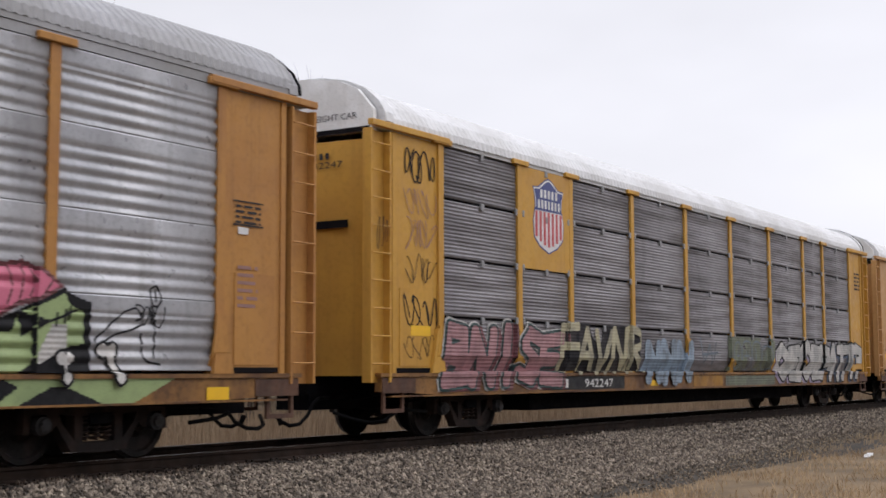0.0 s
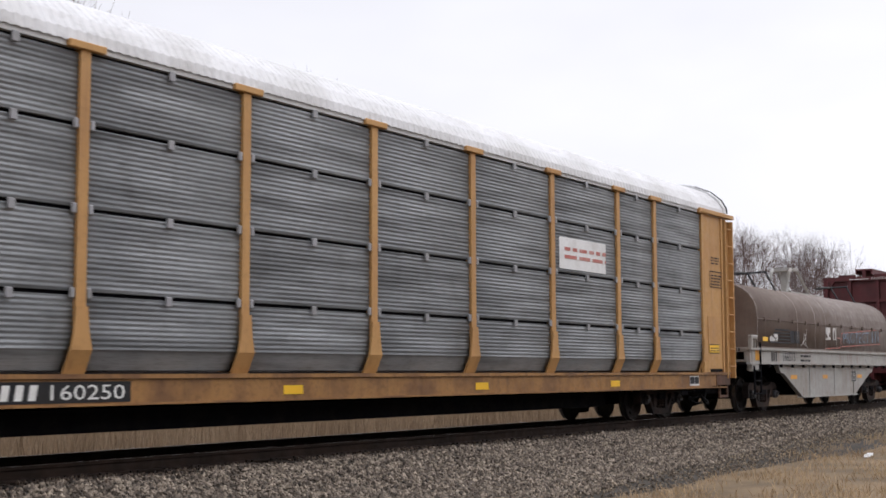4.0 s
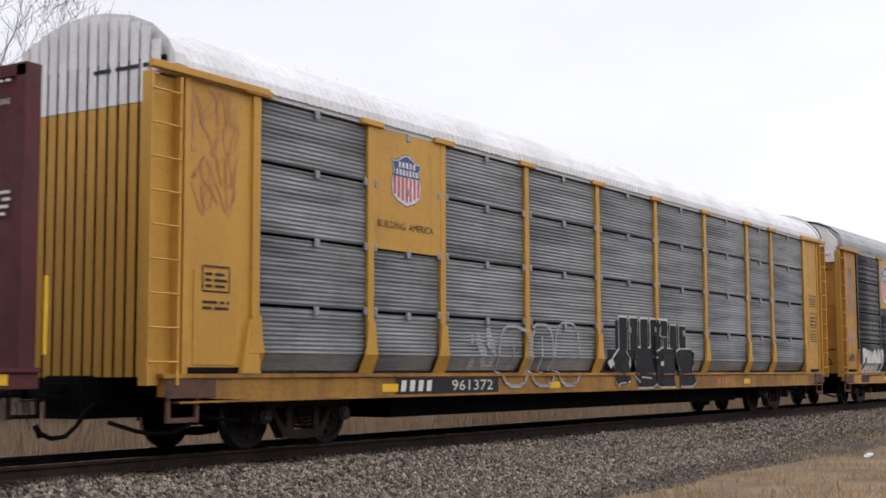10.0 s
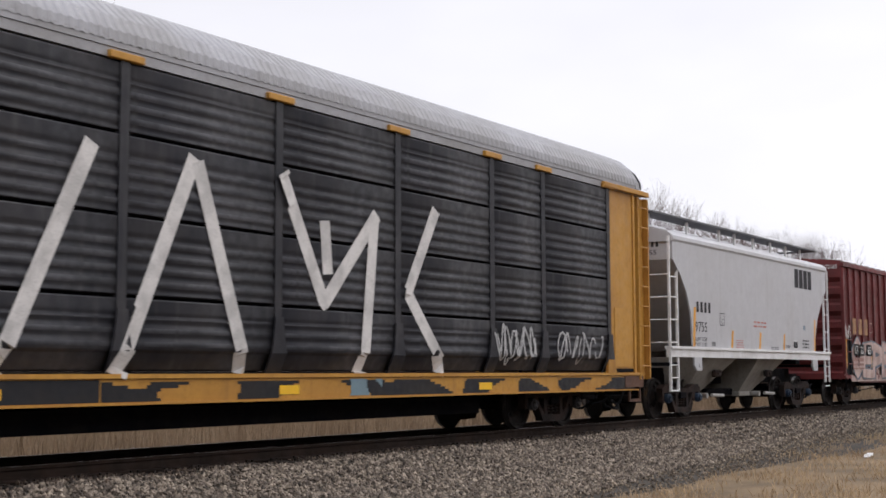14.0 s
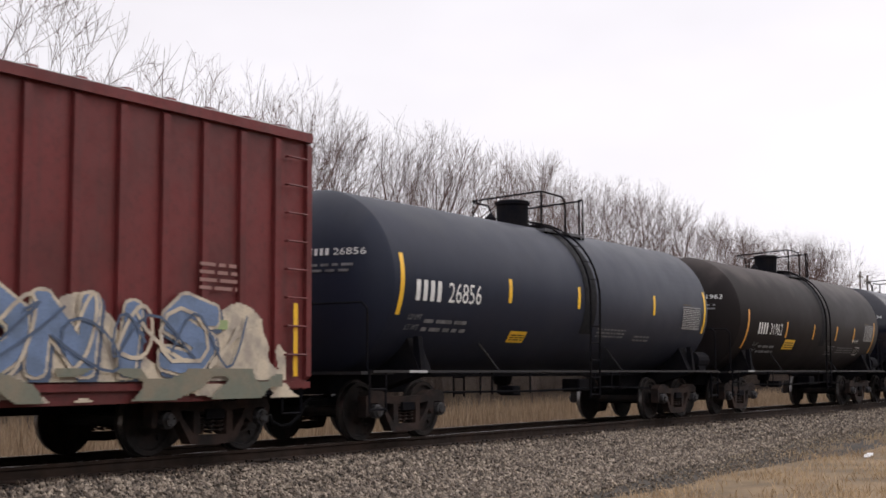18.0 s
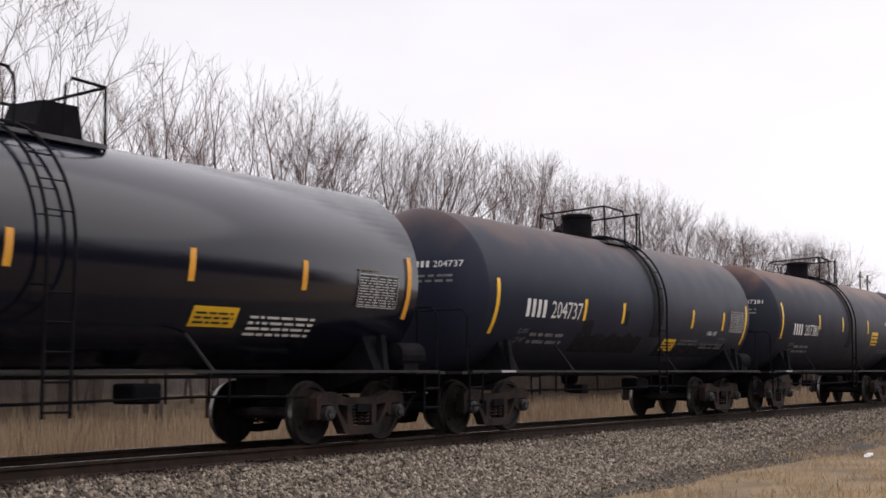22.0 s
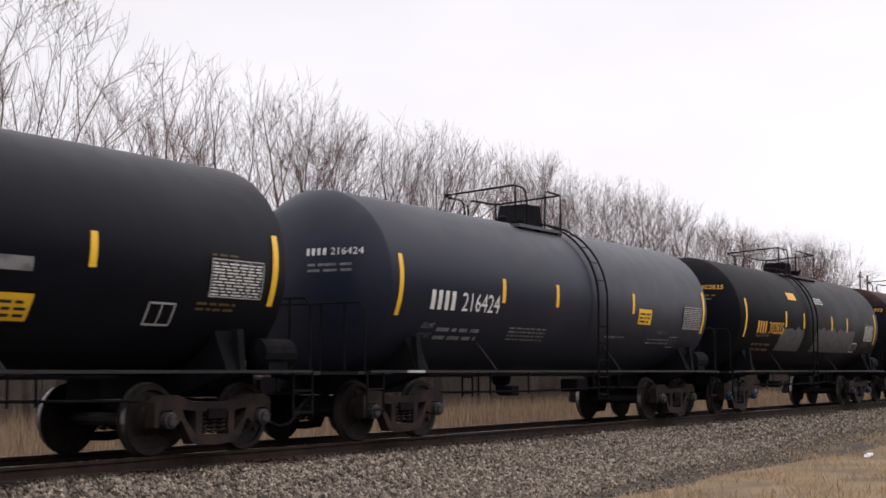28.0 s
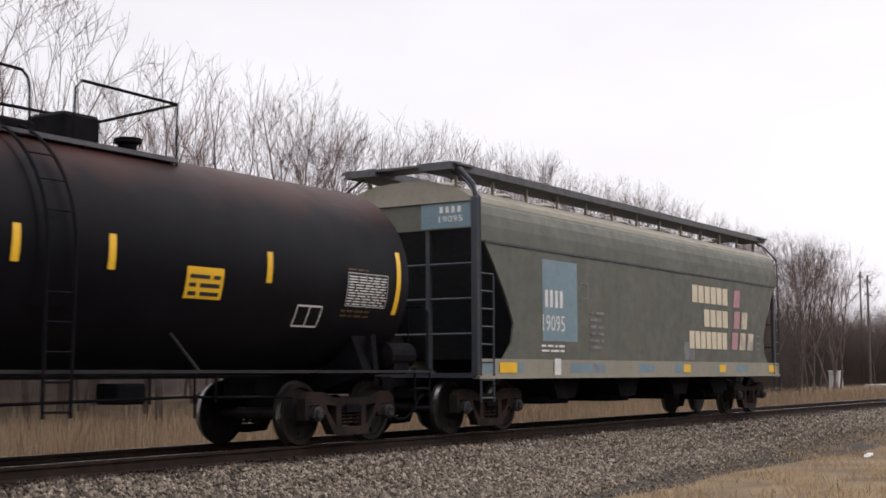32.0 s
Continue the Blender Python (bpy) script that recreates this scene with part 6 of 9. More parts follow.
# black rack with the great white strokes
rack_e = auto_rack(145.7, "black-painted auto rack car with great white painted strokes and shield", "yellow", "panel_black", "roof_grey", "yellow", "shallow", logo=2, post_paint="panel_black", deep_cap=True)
SE = rack_side("shallow")
shield(rack_e, 4.86, 6.06, 3.28, 4.62, flat_side(1.513))
edge_on = lambda x, z: (x, min(SE(x, z)[1], -1.55 + tuck(z) if z > 1.06 and min(abs(x - p) for p in POSTS) < .18 else 0) - .004, z)
strokes(rack_e, [[(6.57, 3.89), (7.52, 1.30)], [(9.10, 3.83), (7.72, 1.0)], [(9.42, 3.77), (10.43, 1.08)], [(11.80, 3.71), (10.54, 1.08)],
                 [(13.50, 3.75), (12.25, 1.02)], [(13.55, 3.7), (14.54, 1.02)], [(15.20, 3.77), (16.16, 2.03), (17.44, 3.41)], [(17.38, 3.4), (17.12, 1.0)],
                 [(16.16, 3.20), (16.24, 2.44)], [(19.07, 3.65), (18.26, 2.27), (19.43, 1.0)]], .23, edge_on, M["graffiti_white"], .02, "painted_stroke", "broad white painted strokes")
strokes(rack_e, [[(6.40, 1.42), (6.52, 1.2)], [(6.42, 1.14), (7.8, 1.14)]], .26, edge_on, M["graffiti_white"], .03, "painted_stroke")
piece(rack_e, "TRON", 2.1, 4.55, .98, 1.84, edge_on, M["graffiti_white"], M["graffiti_slate"], None, None, .46, .05, (0, 0), .1, 41, "white block graffiti letters", .06)
strokes(rack_e, scrawl(6.7, 8.2, 1.85, 2.1, 4, 43) + scrawl(7.1, 7.4, 1.5, 2.1, 2, 44), .03, lambda x, z: (x, edge_on(x, z)[1] - .004, z), M["graffiti_red"], name="marker_tag")
strokes(rack_e, scrawl(20.8, 22.4, 1.2, 1.9, 7, 45) + scrawl(23.3, 25.1, 1.2, 1.85, 7, 46), .04, edge_on, M["faint_grey"], name="marker_tag")
spray(rack_e, 5.0, 12.0, .71, .97, lambda x, z: True, flat_side(1.504), M["sill_black"], .5, .13, name="sill_overpaint")
spray(rack_e, .5, 27.0, .71, .97, lambda x, z: (x < 5 or x > 12) and noise.noise((x * .9, z * 2.2, 3.0)) > -.03, flat_side(1.504), M["sill_black"], .12, .065, name="sill_overpaint")
spray(rack_e, 16.6, 17.6, .72, .96, lambda x, z: noise.noise((x * 3, z * 3, 3.0)) > -.1, flat_side(1.507), M["hopper_teal"], .06, .04, name="paint_patch")
bars(rack_e, 4, 6.3, 7.1, .74, .19, flat_side(1.512), M["letter_white"])
write(rack_e, "851182", 7.25, 8.2, .74, .19, flat_side(1.512), M["letter_white"])
for k, (za, zb) in enumerate(((3.4, 4.2), (2.9, 3.5), (1.9, 2.2))):
    strokes(rack_e, scrawl(.75, 1.6, za, zb, 2, 90 + k), .045, flat_side(1.49), M["graffiti_blue"], name="marker_tag")
strokes(rack_e, scrawl(.9, 1.5, 1.35, 1.6, 5, 95), .03, flat_side(1.492), M["graffiti_black"], name="marker_tag")
lines(rack_e, 1.05, 1.4, 4.1, 4.3, 3, flat_side(1.492), M["letter_dim"], 61)
write(rack_e, "HEIGHT CAR", .3, 1.25, 4.56, .09, lambda y, z: (.20, -y, z), M["letter_black"], name="stencil")
bars(rack_e, 4, .55, 1.05, 4.26, .1, lambda y, z: (.226, -y, z), M["letter_black"])
write(rack_e, "851182", .55, 1.25, 4.12, .1, lambda y, z: (.226, -y, z), M["letter_black"])
strokes(rack_e, scrawl(.25, 1.2, 1.2, 1.75, 4, 97), .04, lambda y, z: (.22, -y, z), M["graffiti_black"], name="marker_tag")


# ---- pale grey covered hopper ----
def grey_hopper():
    at = 173.6
    car = new_car("covered_hopper_car", "pale grey two-bay covered hopper car with roof walkways", "railway car", at, "cars of the freight train")
    G = M["hopper_grey"]
    # side sheets: a cut-away end at both ends
    for s in (-1, 1):
        bm = bmesh.new()
        prism(bm, [(.85, 3.98), (.85, 3.55), (1.25, 3.25), (1.62, 2.85), (1.85, 2.4), (1.93, 1.95), (1.95, 1.6), (11.05, 1.6), (11.12, 1.95), (11.35, 2.5), (11.75, 2.95), (12.25, 3.4), (12.25, 3.98)], s * 1.46, s * 1.50)
        sheet = part("side_sheet", bm, G, car)
    bm = bmesh.new()
    # roof, arched, with rounded eaves
    prism_x(bm, [(-1.50, 3.95), (-1.53, 4.0), (-1.52, 4.08), (-1.40, 4.18), (-.8, 4.36), (0, 4.42), (.8, 4.36), (1.40, 4.18), (1.52, 4.08), (1.53, 4.0), (1.50, 3.95)], .80, 12.30)
    part("roof", bm, G, car, smooth=False)
    # end slopes and end panels
    for x, d in ((.85, 1), (12.25, -1)):
        bm = bmesh.new()
        box(bm, *sorted((x, x + d * .03)), -1.46, 1.46, 3.55, 4.0)
        prism(bm, [(x, 3.58), (x + d * .05, 3.58), (x + d * 2.9, 1.6), (x + d * 2.85, 1.55)], -1.46, 1.46)
        part("end_sheet", bm, G, car)
    bm = bmesh.new()
    prism(bm, [(3.6, 1.62), (4.2, 2.5), (9.0, 2.5), (9.4, 1.62)], -1.4, 1.4)
    part("inner_slope", bm, M["black"], car)
    for s in (-1, 1):
        bm = bmesh.new()
        box(bm, .6, 12.4, min(s * 1.42, s * 1.53), max(s * 1.42, s * 1.53), 1.38, 1.60)
        box(bm, .6, 12.4, min(s * 1.38, s * 1.57), max(s * 1.38, s * 1.57), 1.56, 1.62)
        part("side_sill", bm, M["white"], car)
        for x in (1.95, 10.75):
            bm = bmesh.new()
            prism(bm, [(x, 1.38), (x + .45, 1.38), (x + .45, 1.08), (x + .12, 1.08), (x, 1.2)], s * 1.48, s * 1.53)
            tube(bm, [(x + .3, s * 1.47, 1.2), (x + .3, s * 1.545, 1.2)], .05, 8)
            part("jacking_pad", bm, G, car)
    # hopper bays, outlets
    for a in (3.0, 6.7):
        bm = bmesh.new()
        top = [(a - .1, -1.4, 1.40), (a + 2.05, -1.4, 1.40), (a + 2.05, 1.4, 1.40), (a - .1, 1.4, 1.40)]
        low = [(a + .1, -.75, .52), (a + 1.0, -.75, .52), (a + 1.0, .75, .52), (a + .1, .75, .52)]
        t = [bm.verts.new(p) for p in top]
        b = [bm.verts.new(p) for p in low]
        bm.faces.new(t)
        bm.faces.new(b[::-1])
        for i in range(4):
            bm.faces.new((t[i], t[(i + 1) % 4], b[(i + 1) % 4], b[i]))
        bay = part("hopper_bay", bm, M["hopper_bay"], car)
        bm = bmesh.new()
        box(bm, a + .05, a + 1.05, -.8, .8, .42, .54, .02)
        tube(bm, [(a + .9, -1.05, .48), (a + .9, 1.05, .48)], .07, 10)
        tube(bm, [(a + .55, -1.3, .50), (a + 1.3, -1.3, .48)], .04, 8)
        part("outlet_gate", bm, M["coil_grey"], bay, "stained outlet gate")
        bm = bmesh.new()
        for y0_ in (-1.30, 1.18):
            box(bm, a + .85, a + 1.25, y0_, y0_ + .12, .92, 1.10, .03)
            box(bm, a + .95, a + 1.1, y0_ - .03, y0_ + .15, .96, 1.05, .02)
        pieces("shaker_bracket", bm, M["truck"], bay, "dark shaker bracket")
    bm = bmesh.new()
    box(bm, .7, 12.3, -.32, .32, .75, 1.15)
    box(bm, 5.0, 7.0, -.6, .6, .45, .62)
    part("centre_sill", bm, M["black"], car)
    # ladders and end posts
    for s in (-1, 1):
        for x, n, z1 in ((.62, 6, 4.05), (12.18, 6, 4.0)):
            b = bmesh.new()
            y = s * 1.50
            for xx in (x, x + .42) if x < 5 else (x - .2, x + .2):
                hi = z1 if (xx < 1 or xx > 12.2) else 3.25
                lo_ = .62 if x < 5 else .75
                box(b, xx - .025, xx + .025, y - .025, y + .025, lo_, hi)
            xa, xb = (x, x + .42) if x < 5 else (x - .2, x + .2)
            for z in (.64, .92, 1.2, 1.7, 2.2, 2.7, 3.15):
                tube(b, [(xa, y, z), (xb, y, z)], .016, 5)
            part("ladder", b, M["white"], car)
        b = bmesh.new()
        tube(b, [(1.12, s * 1.48, 3.25), (1.2, s * 1.48, 3.45), (1.3, s * 1.46, 3.5)], .03, 6)
        part("ladder_brace", b, M["white"], car)
    b = bmesh.new()
    for y in (-.85, .85):
        box(b, .62, .68, y - .03, y + .03, 1.2, 3.6)
    for z in (1.7, 2.2, 2.7, 3.2):
        tube(b, [(.65, -.85, z), (.65, -1.48, z)], .015, 5)
    tube(b, [(.64, -1.48, 2.7), (.64, 1.48, 2.7)], .02, 5)
    part("end_ladder", b, M["white"], car)
    b = bmesh.new()
    for x0, x1 in ((.55, 1.1), (12.0, 12.55)):
        box(b, x0, x1, -1.5, 1.5, 1.18, 1.26)
        box(b, x0 + .1, x1 - .1, -.6, .6, 1.27, 1.75)
    pieces("end_platform", b, M["black"], car)
    # roof walk and hatches
    for y in (-.85, .62):
        b = bmesh.new()
        box(b, .6, 12.6, y - .30, y + .24, 4.60, 4.64)
        walk_ = part("roof_walk", b, M["walk_steel"], car, "grey steel grating walkway")
    for x in (.75, 3.0, 5.1, 6.2, 7.6, 9.0, 10.3, 11.6):
        for y in (-.95, .78):
            b = bmesh.new()
            box(b, x, x + .10, y - .02, y + .02, 4.2, 4.60)
            part("walk_bracket", b, M["white"], car)
    b = bmesh.new()
    for x in (.62, 12.58):
        box(b, x - .15, x + .15, -1.0, 1.0, 4.60, 4.635)
    pieces("cross_walk", b, M["walk_steel"], car)
    for k in range(5):
        b = bmesh.new()
        box(b, 1.5 + k * 2.1, 3.2 + k * 2.1, -.4, .4, 4.40, 4.52, .04)
        part("roof_hatch", b, G, car)
    # markings
    S_ = flat_side(1.505)
    bars(car, 4, 2.15, 3.12, 2.42, .24, S_, M["letter_black"])
    write(car, "9755", 2.08, 2.82, 1.97, .23, S_, M["letter_black"])
    write(car, "LD LMT", 2.02, 2.4, 1.75, .09, S_, M["letter_black"], name="stencil")
    write(car, "222500", 2.5, 2.82, 1.76, .09, S_, M["letter_black"], name="stencil")
    write(car, "LT WT", 2.0, 2.38, 1.63, .09, S_, M["letter_black"], name="stencil")
    write(car, "53500", 2.5, 2.80, 1.63, .09, S_, M["letter_black"], name="stencil")
    bars(car, 4, 9.35, 10.92, 3.36, .52, S_, M["letter_black"], name="emblem_bar")
    strokes(car, [[(3.66, 2.16), (3.94, 2.16), (3.94, 2.44), (3.66, 2.44), (3.66, 2.16)]], .02, S_, M["letter_black"], name="stencil_border")
    write(car, "C", 3.75, 3.86, 2.2, .11, S_, M["letter_black"], name="stencil")
    for a_, h_ in ((1.98, .9), (4.4, .42), (6.4, .42), (8.3, .42), (11.0, .9)):
        part("reflector", paste([(0, 0), (.62, 0), (1, 1), (.38, 1)], [(0, 1, 2, 3)], a_ - .04, a_ + .17, 1.63, 1.63 + h_, S_), M["reflector_orange"], car)
    lines(car, 6.0, 6.95, 2.18, 2.38, 2, S_, M["decal_red"], 3)
    lines(car, 4.72, 5.24, 1.64, 1.86, 4, S_, M["decal_red"], 4)
    patch(car, 9.12, 9.5, 1.66, 1.89, S_, M["white"], name="data_plate")
    for a_ in (9.14, 9.32):
        patch(car, a_, a_ + .16, 1.69, 1.87, flat_side(1.509), M["letter_black"], name="data_plate")
    lines(car, 7.3, 7.9, 1.63, 1.72, 2, S_, M["letter_black"], 6)
    lines(car, 9.95, 10.5, 1.7, 1.98, 3, S_, M["letter_black"], 7)
    lines(car, 8.5, 8.85, 1.68, 1.78, 2, S_, M["letter_black"], 8)
    patch(car, 10.02, 10.22, 2.2, 2.33, S_, M["graffiti_blue"], name="blue_tag")
    patch(car, 3.1, 3.34, 1.65, 1.75, S_, M["letter_grey"], name="plate")
    F_ = lambda y, z: (.845, -y, z)
    bars(car, 4, .75, 1.2, 3.84, .11, F_, M["letter_black"])
    write(car, "9755", .75, 1.12, 3.66, .11, F_, M["letter_black"])
    add_couplers(car, .55, 12.45)
    add_truck(car, 2.25, "cap_blue")
    add_truck(car, 10.65, "cap_blue")
    return car


grey_hopper()


# ---- red box car ----
def box_car():
    at = 187.7
    car = new_car("box_car", "oxide red ribbed box car with pink and blue graffiti", "railway car", at, "cars of the freight train")
    L, R = 15.85, M["boxcar_red"]
    for s in (-1, 1):
        bm = bmesh.new()
        prism(bm, [(.02, 4.36), (.02, .82), (1.55, .82), (1.75, .70), (5.6, .68), (5.9, .62), (9.7, .62), (10.0, .68), (14.1, .70), (14.3, .82), (L - .02, .82), (L - .02, 4.36)], s * 1.40, s * 1.44)
        wall = part("side_wall", bm, R, car)
        xs = [.0, .62, 1.32, 2.03, 2.75, 3.47, 4.2, 4.95] + [10.1 + k * .71 for k in range(8)] + [L - .1]
        for x in xs:
            b = bmesh.new()
            prism_x(b, [(s * 1.44, .95), (s * 1.50, 1.0), (s * 1.50, 4.22), (s * 1.44, 4.27)], x, x + .11)
            part("side_rib", b, R, wall)
        b = bmesh.new()
        box(b, 0, L, min(s * 1.40, s * 1.52), max(s * 1.40, s * 1.52), 4.27, 4.40)
        box(b, .0, L, min(s * 1.40, s * 1.49), max(s * 1.40, s * 1.49), .84, .93)
        part("side_plate", b, R, car)
    # doors
    for s in (-1, 1):
        b = bmesh.new()
        box(b, 5.85, 9.65, min(s * 1.45, s * 1.50), max(s * 1.45, s * 1.50), .98, 4.16)
        door = part("door", b, R, car)
        b = bmesh.new()
        for x in (5.85, 6.55, 7.55, 8.6, 9.57):
            box(b, x, x + .08, min(s * 1.50, s * 1.54), max(s * 1.50, s * 1.54), .98, 4.16)
        pieces("door_stile", b, R, door)
        for z in (1.0, 1.5, 2.15, 2.6, 3.25, 4.07):
            b = bmesh.new()
            box(b, 5.85, 9.65, min(s * 1.50, s * 1.53), max(s * 1.50, s * 1.53), z, z + .08)
            part("door_rail", b, R, door)
        b = bmesh.new()
        for x in (7.48, 7.7):
            tube(b, [(x, s * 1.57, 1.0), (x, s * 1.57, 4.1)], .02, 6)
        box(b, 7.4, 7.85, min(s * 1.55, s * 1.6), max(s * 1.55, s * 1.6), 1.7, 1.8)
        part("door_lock_rod", b, R, door)
        b = bmesh.new()
        box(b, 5.3, 10.1, min(s * 1.44, s * 1.56), max(s * 1.44, s * 1.56), .86, .94)
        box(b, 5.3, 10.1, min(s * 1.44, s * 1.54), max(s * 1.44, s * 1.54), 4.18, 4.27)
        pieces("door_track", b, R, car)
    # corrugated ends
    for x, d in ((0.02, 1), (L - .02, -1)):
        b = bmesh.new()
        prof = [(x, .82)]
        for k in range(6):
            z = 1.0 + k * .52
            prof += [(x, z), (x + d * .10, z + .08), (x + d * .10, z + .2), (x, z + .34)]
        prof += [(x, 4.36), (x + d * .14, 4.36), (x + d * .14, .82)]
        prism(b, prof, -1.40, 1.40)
        part("end_wall", b, R, car)
        b = bmesh.new()
        prism_x(b, [(-1.44, 4.30), (-1.44, 4.42), (0, 4.56), (1.44, 4.42), (1.44, 4.30)], *sorted((x - d * .01, x + d * .08)))
        part("end_cap", b, R, car)
    b = bmesh.new()
    prism_x(b, [(-1.50, 4.38), (-1.48, 4.42), (0, 4.55), (1.48, 4.42), (1.50, 4.38)], .05, L - .05)
    roof_ = part("roof", b, M["roof_grey"], car)
    for k in range(22):
        b = bmesh.new()
        prism_x(b, [(-1.47, 4.42), (-1.45, 4.455), (0, 4.585), (1.45, 4.455), (1.47, 4.42)], .1 + k * .72, .22 + k * .72)
        part("roof_rib", b, R, roof_)
    b = bmesh.new()
    box(b, .1, L - .1, -.32, .32, .55, 1.0)
    box(b, .1, L - .1, -1.40, 1.40, .86, .95)
    part("underframe", b, M["black"], car)
    ladder(car, .16, .58, -1.50, 1.1, 2.2, 3, R, rail=False)
    ladder(car, L - .58, L - .16, -1.50, 1.1, 4.2, 8, R, rail=False)
    b = bmesh.new()
    for x in (.15, L - .55):
        tube(b, [(x, -1.45, .85), (x, -1.45, .5), (x + .4, -1.45, .5), (x + .4, -1.45, .85)], .02, 5)
    pieces("sill_step", b, M["black"], car)
    b = bmesh.new()
    tube(b, [(2.4, -1.1, .42), (4.6, -1.1, .52), (8.5, -1.1, .62)], .015, 5)
    for x in (2.4, 4.6):
        tube(b, [(x, -1.2, .7), (x, -1.2, .42), (x + .18, -1.2, .42), (x + .18, -1.2, .7)], .018, 5)
    part("brake_rod", b, M["black"], car)
    # markings and graffiti, laid over the ribs
    def ribs(x, z, proud=.005):
        for r in [.0, .62, 1.32, 2.03, 2.75, 3.47, 4.2, 4.95] + [10.1 + k * .71 for k in range(8)] + [L - .1]:
            if r - .012 < x < r + .122 and z > .96:
                return (x, -1.50 - proud, z)
        if z < .94:
            return (x, -1.492 - proud, z)
        if 5.8 < x < 9.7:
            return (x, -1.545 - proud, z)
        return (x, -1.44 - proud, z)
    letters_ = M["letter_dim"]
    bars(car, 3, .78, 2.75, 2.2, .5, lambda x, z: (x, -1.507, z), M["letter_ochre"], name="mark")
    outer = lambda x, z: (x, min(ribs(x, z)[1], -1.507), z)
    spray(car, .05, .75, .95, 2.2, lambda x, z: ((x - .75) / .7) ** 2 + ((z - 1.5) / .62) ** 2 < 1, ribs, M["graffiti_black"], .04, .04)
    spray(car, .60, 5.45, .74, 1.95, lambda x, z: z < 1.25 + .55 * abs(math.sin(x * 1.9)) and noise.noise((x * 1.5, z * 1.5, 1.0)) > -.38, ribs, M["graffiti_rose"], .04, .04)
    piece(car, "OEPB", .65, 5.3, .80, 2.14, outer, M["graffiti_rose"], M["graffiti_slate"], M["graffiti_darkblue"], None, .25, .10, (.10, -.03), .1, 51, "pale pink graffiti letters shaded slate blue", .06)
    for a_, b_, w_ in ((.78, 1.3, "17"), (1.42, 1.95, "21"), (2.2, 2.8, "65")):
        patch(car, a_, b_, 1.55, 1.9, lambda x, z: (x, -1.552, z), M["graffiti_black"], name="number_panel")
        write(car, w_, a_ + .1, b_ - .1, 1.6, .24, lambda x, z: (x, -1.557, z), M["letter_white"])
    for a_, b_ in ((.62, 1.2), (1.3, 1.85)):
        patch(car, a_, b_, 1.12, 1.48, lambda x, z: (x, -1.552, z), M["graffiti_purple"], name="number_panel")
        lines(car, a_ + .05, b_ - .05, 1.17, 1.44, 2, lambda x, z: (x, -1.557, z), M["graffiti_rose"], 62)
    spray(car, 9.75, 15.3, .95, 2.0, lambda x, z: z < 1.55 + .4 * math.sin(x * 2.3) and noise.noise((x * 1.3, z * 1.5, 4.0)) > -.35, outer, M["graffiti_cream"], .05, .04, label="cream sprayed ground of the letters")
    piece(car, "ONIS", 9.9, 13.9, .95, 2.02, lambda x, z: (x, outer(x, z)[1] - .012, z), M["graffiti_steel"], M["graffiti_cream"], M["graffiti_darkblue"], None, .28, .08, (.06, -.06), .05, 57, "blue graffiti letters edged in cream", .05)
    spray(car, 8.7, 15.6, .72, .93, lambda x, z: noise.noise((x * 1.6, z * 4, 3.0)) > .05, ribs, M["graffiti_cream"], .06, .04)
    spray(car, 9.6, 15.2, .72, 1.12, lambda x, z: noise.noise((x * 1.3, z * 3, 8.0)) > .02, lambda x, z: (x, outer(x, z)[1] - .05, z), M["graffiti_sage"], .05, .04)
    strokes(car, scrawl(10.0, 14.6, 1.0, 1.95, 5, 71), .05, lambda x, z: (x, outer(x, z)[1] - .045, z), M["graffiti_cream"])
    strokes(car, scrawl(10.2, 14.2, 1.05, 1.8, 4, 74), .035, lambda x, z: (x, outer(x, z)[1] - .055, z), M["graffiti_darkblue"])
    strokes(car, scrawl(5.9, 6.6, 1.2, 2.0, 4, 63), .04, lambda x, z: (x, -1.56, z), M["tan"], name="marker_tag")
    strokes(car, scrawl(6.6, 7.6, 1.2, 1.9, 5, 64), .045, lambda x, z: (x, -1.56, z), M["graffiti_white"], name="marker_tag")
    strokes(car, scrawl(8.0, 9.6, 1.45, 1.95, 5, 65), .03, lambda x, z: (x, -1.56, z), M["graffiti_rose"], name="marker_tag")
    strokes(car, scrawl(.05, .6, 2.05, 2.5, 4, 66), .03, lambda x, z: (x, -1.507, z), M["graffiti_white"], name="marker_tag")
    write(car, "217", 5.1, 5.42, 2.98, .2, lambda x, z: (x, -1.507, z), M["letter_white"], name="chalk_number")
    write(car, "55-1", 5.08, 5.46, 2.40, .18, lambda x, z: (x, -1.507, z), M["letter_white"], name="chalk_number")
    strokes(car, scrawl(5.06, 5.5, 2.66, 2.9, 3, 67), .02, lambda x, z: (x, -1.507, z), M["letter_white"], name="chalk_number")
    spray(car, 5.1, 5.5, 2.0, 2.3, lambda x, z: noise.noise((x * 7, z * 7, 0.5)) > -.2, lambda x, z: (x, -1.507, z), M["graffiti_white"], .04, .03)
    b = bmesh.new()
    box(b, 5.05, 5.65, -1.56, -1.50, 1.48, 1.85, .01)
    part("route_board", b, M["roof_grey"], car, "grey steel tack board")
    for a_, z_, h_ in ((.05, 1.14, .9), (2.88, 1.2, .36), (5.38, 1.12, .28), (15.45, 1.0, 1.0)):
        patch(car, a_, a_ + .09, z_, z_ + h_, lambda x, z: (x, -1.515, z), M["reflector_orange" if a_ < 3 else "reflector"], name="reflector")
    for a_ in (7.45, 7.75):
        patch(car, a_, a_ + .17, 1.2, 1.3, lambda x, z: (x, -1.56, z), M["reflector"], name="reflector")
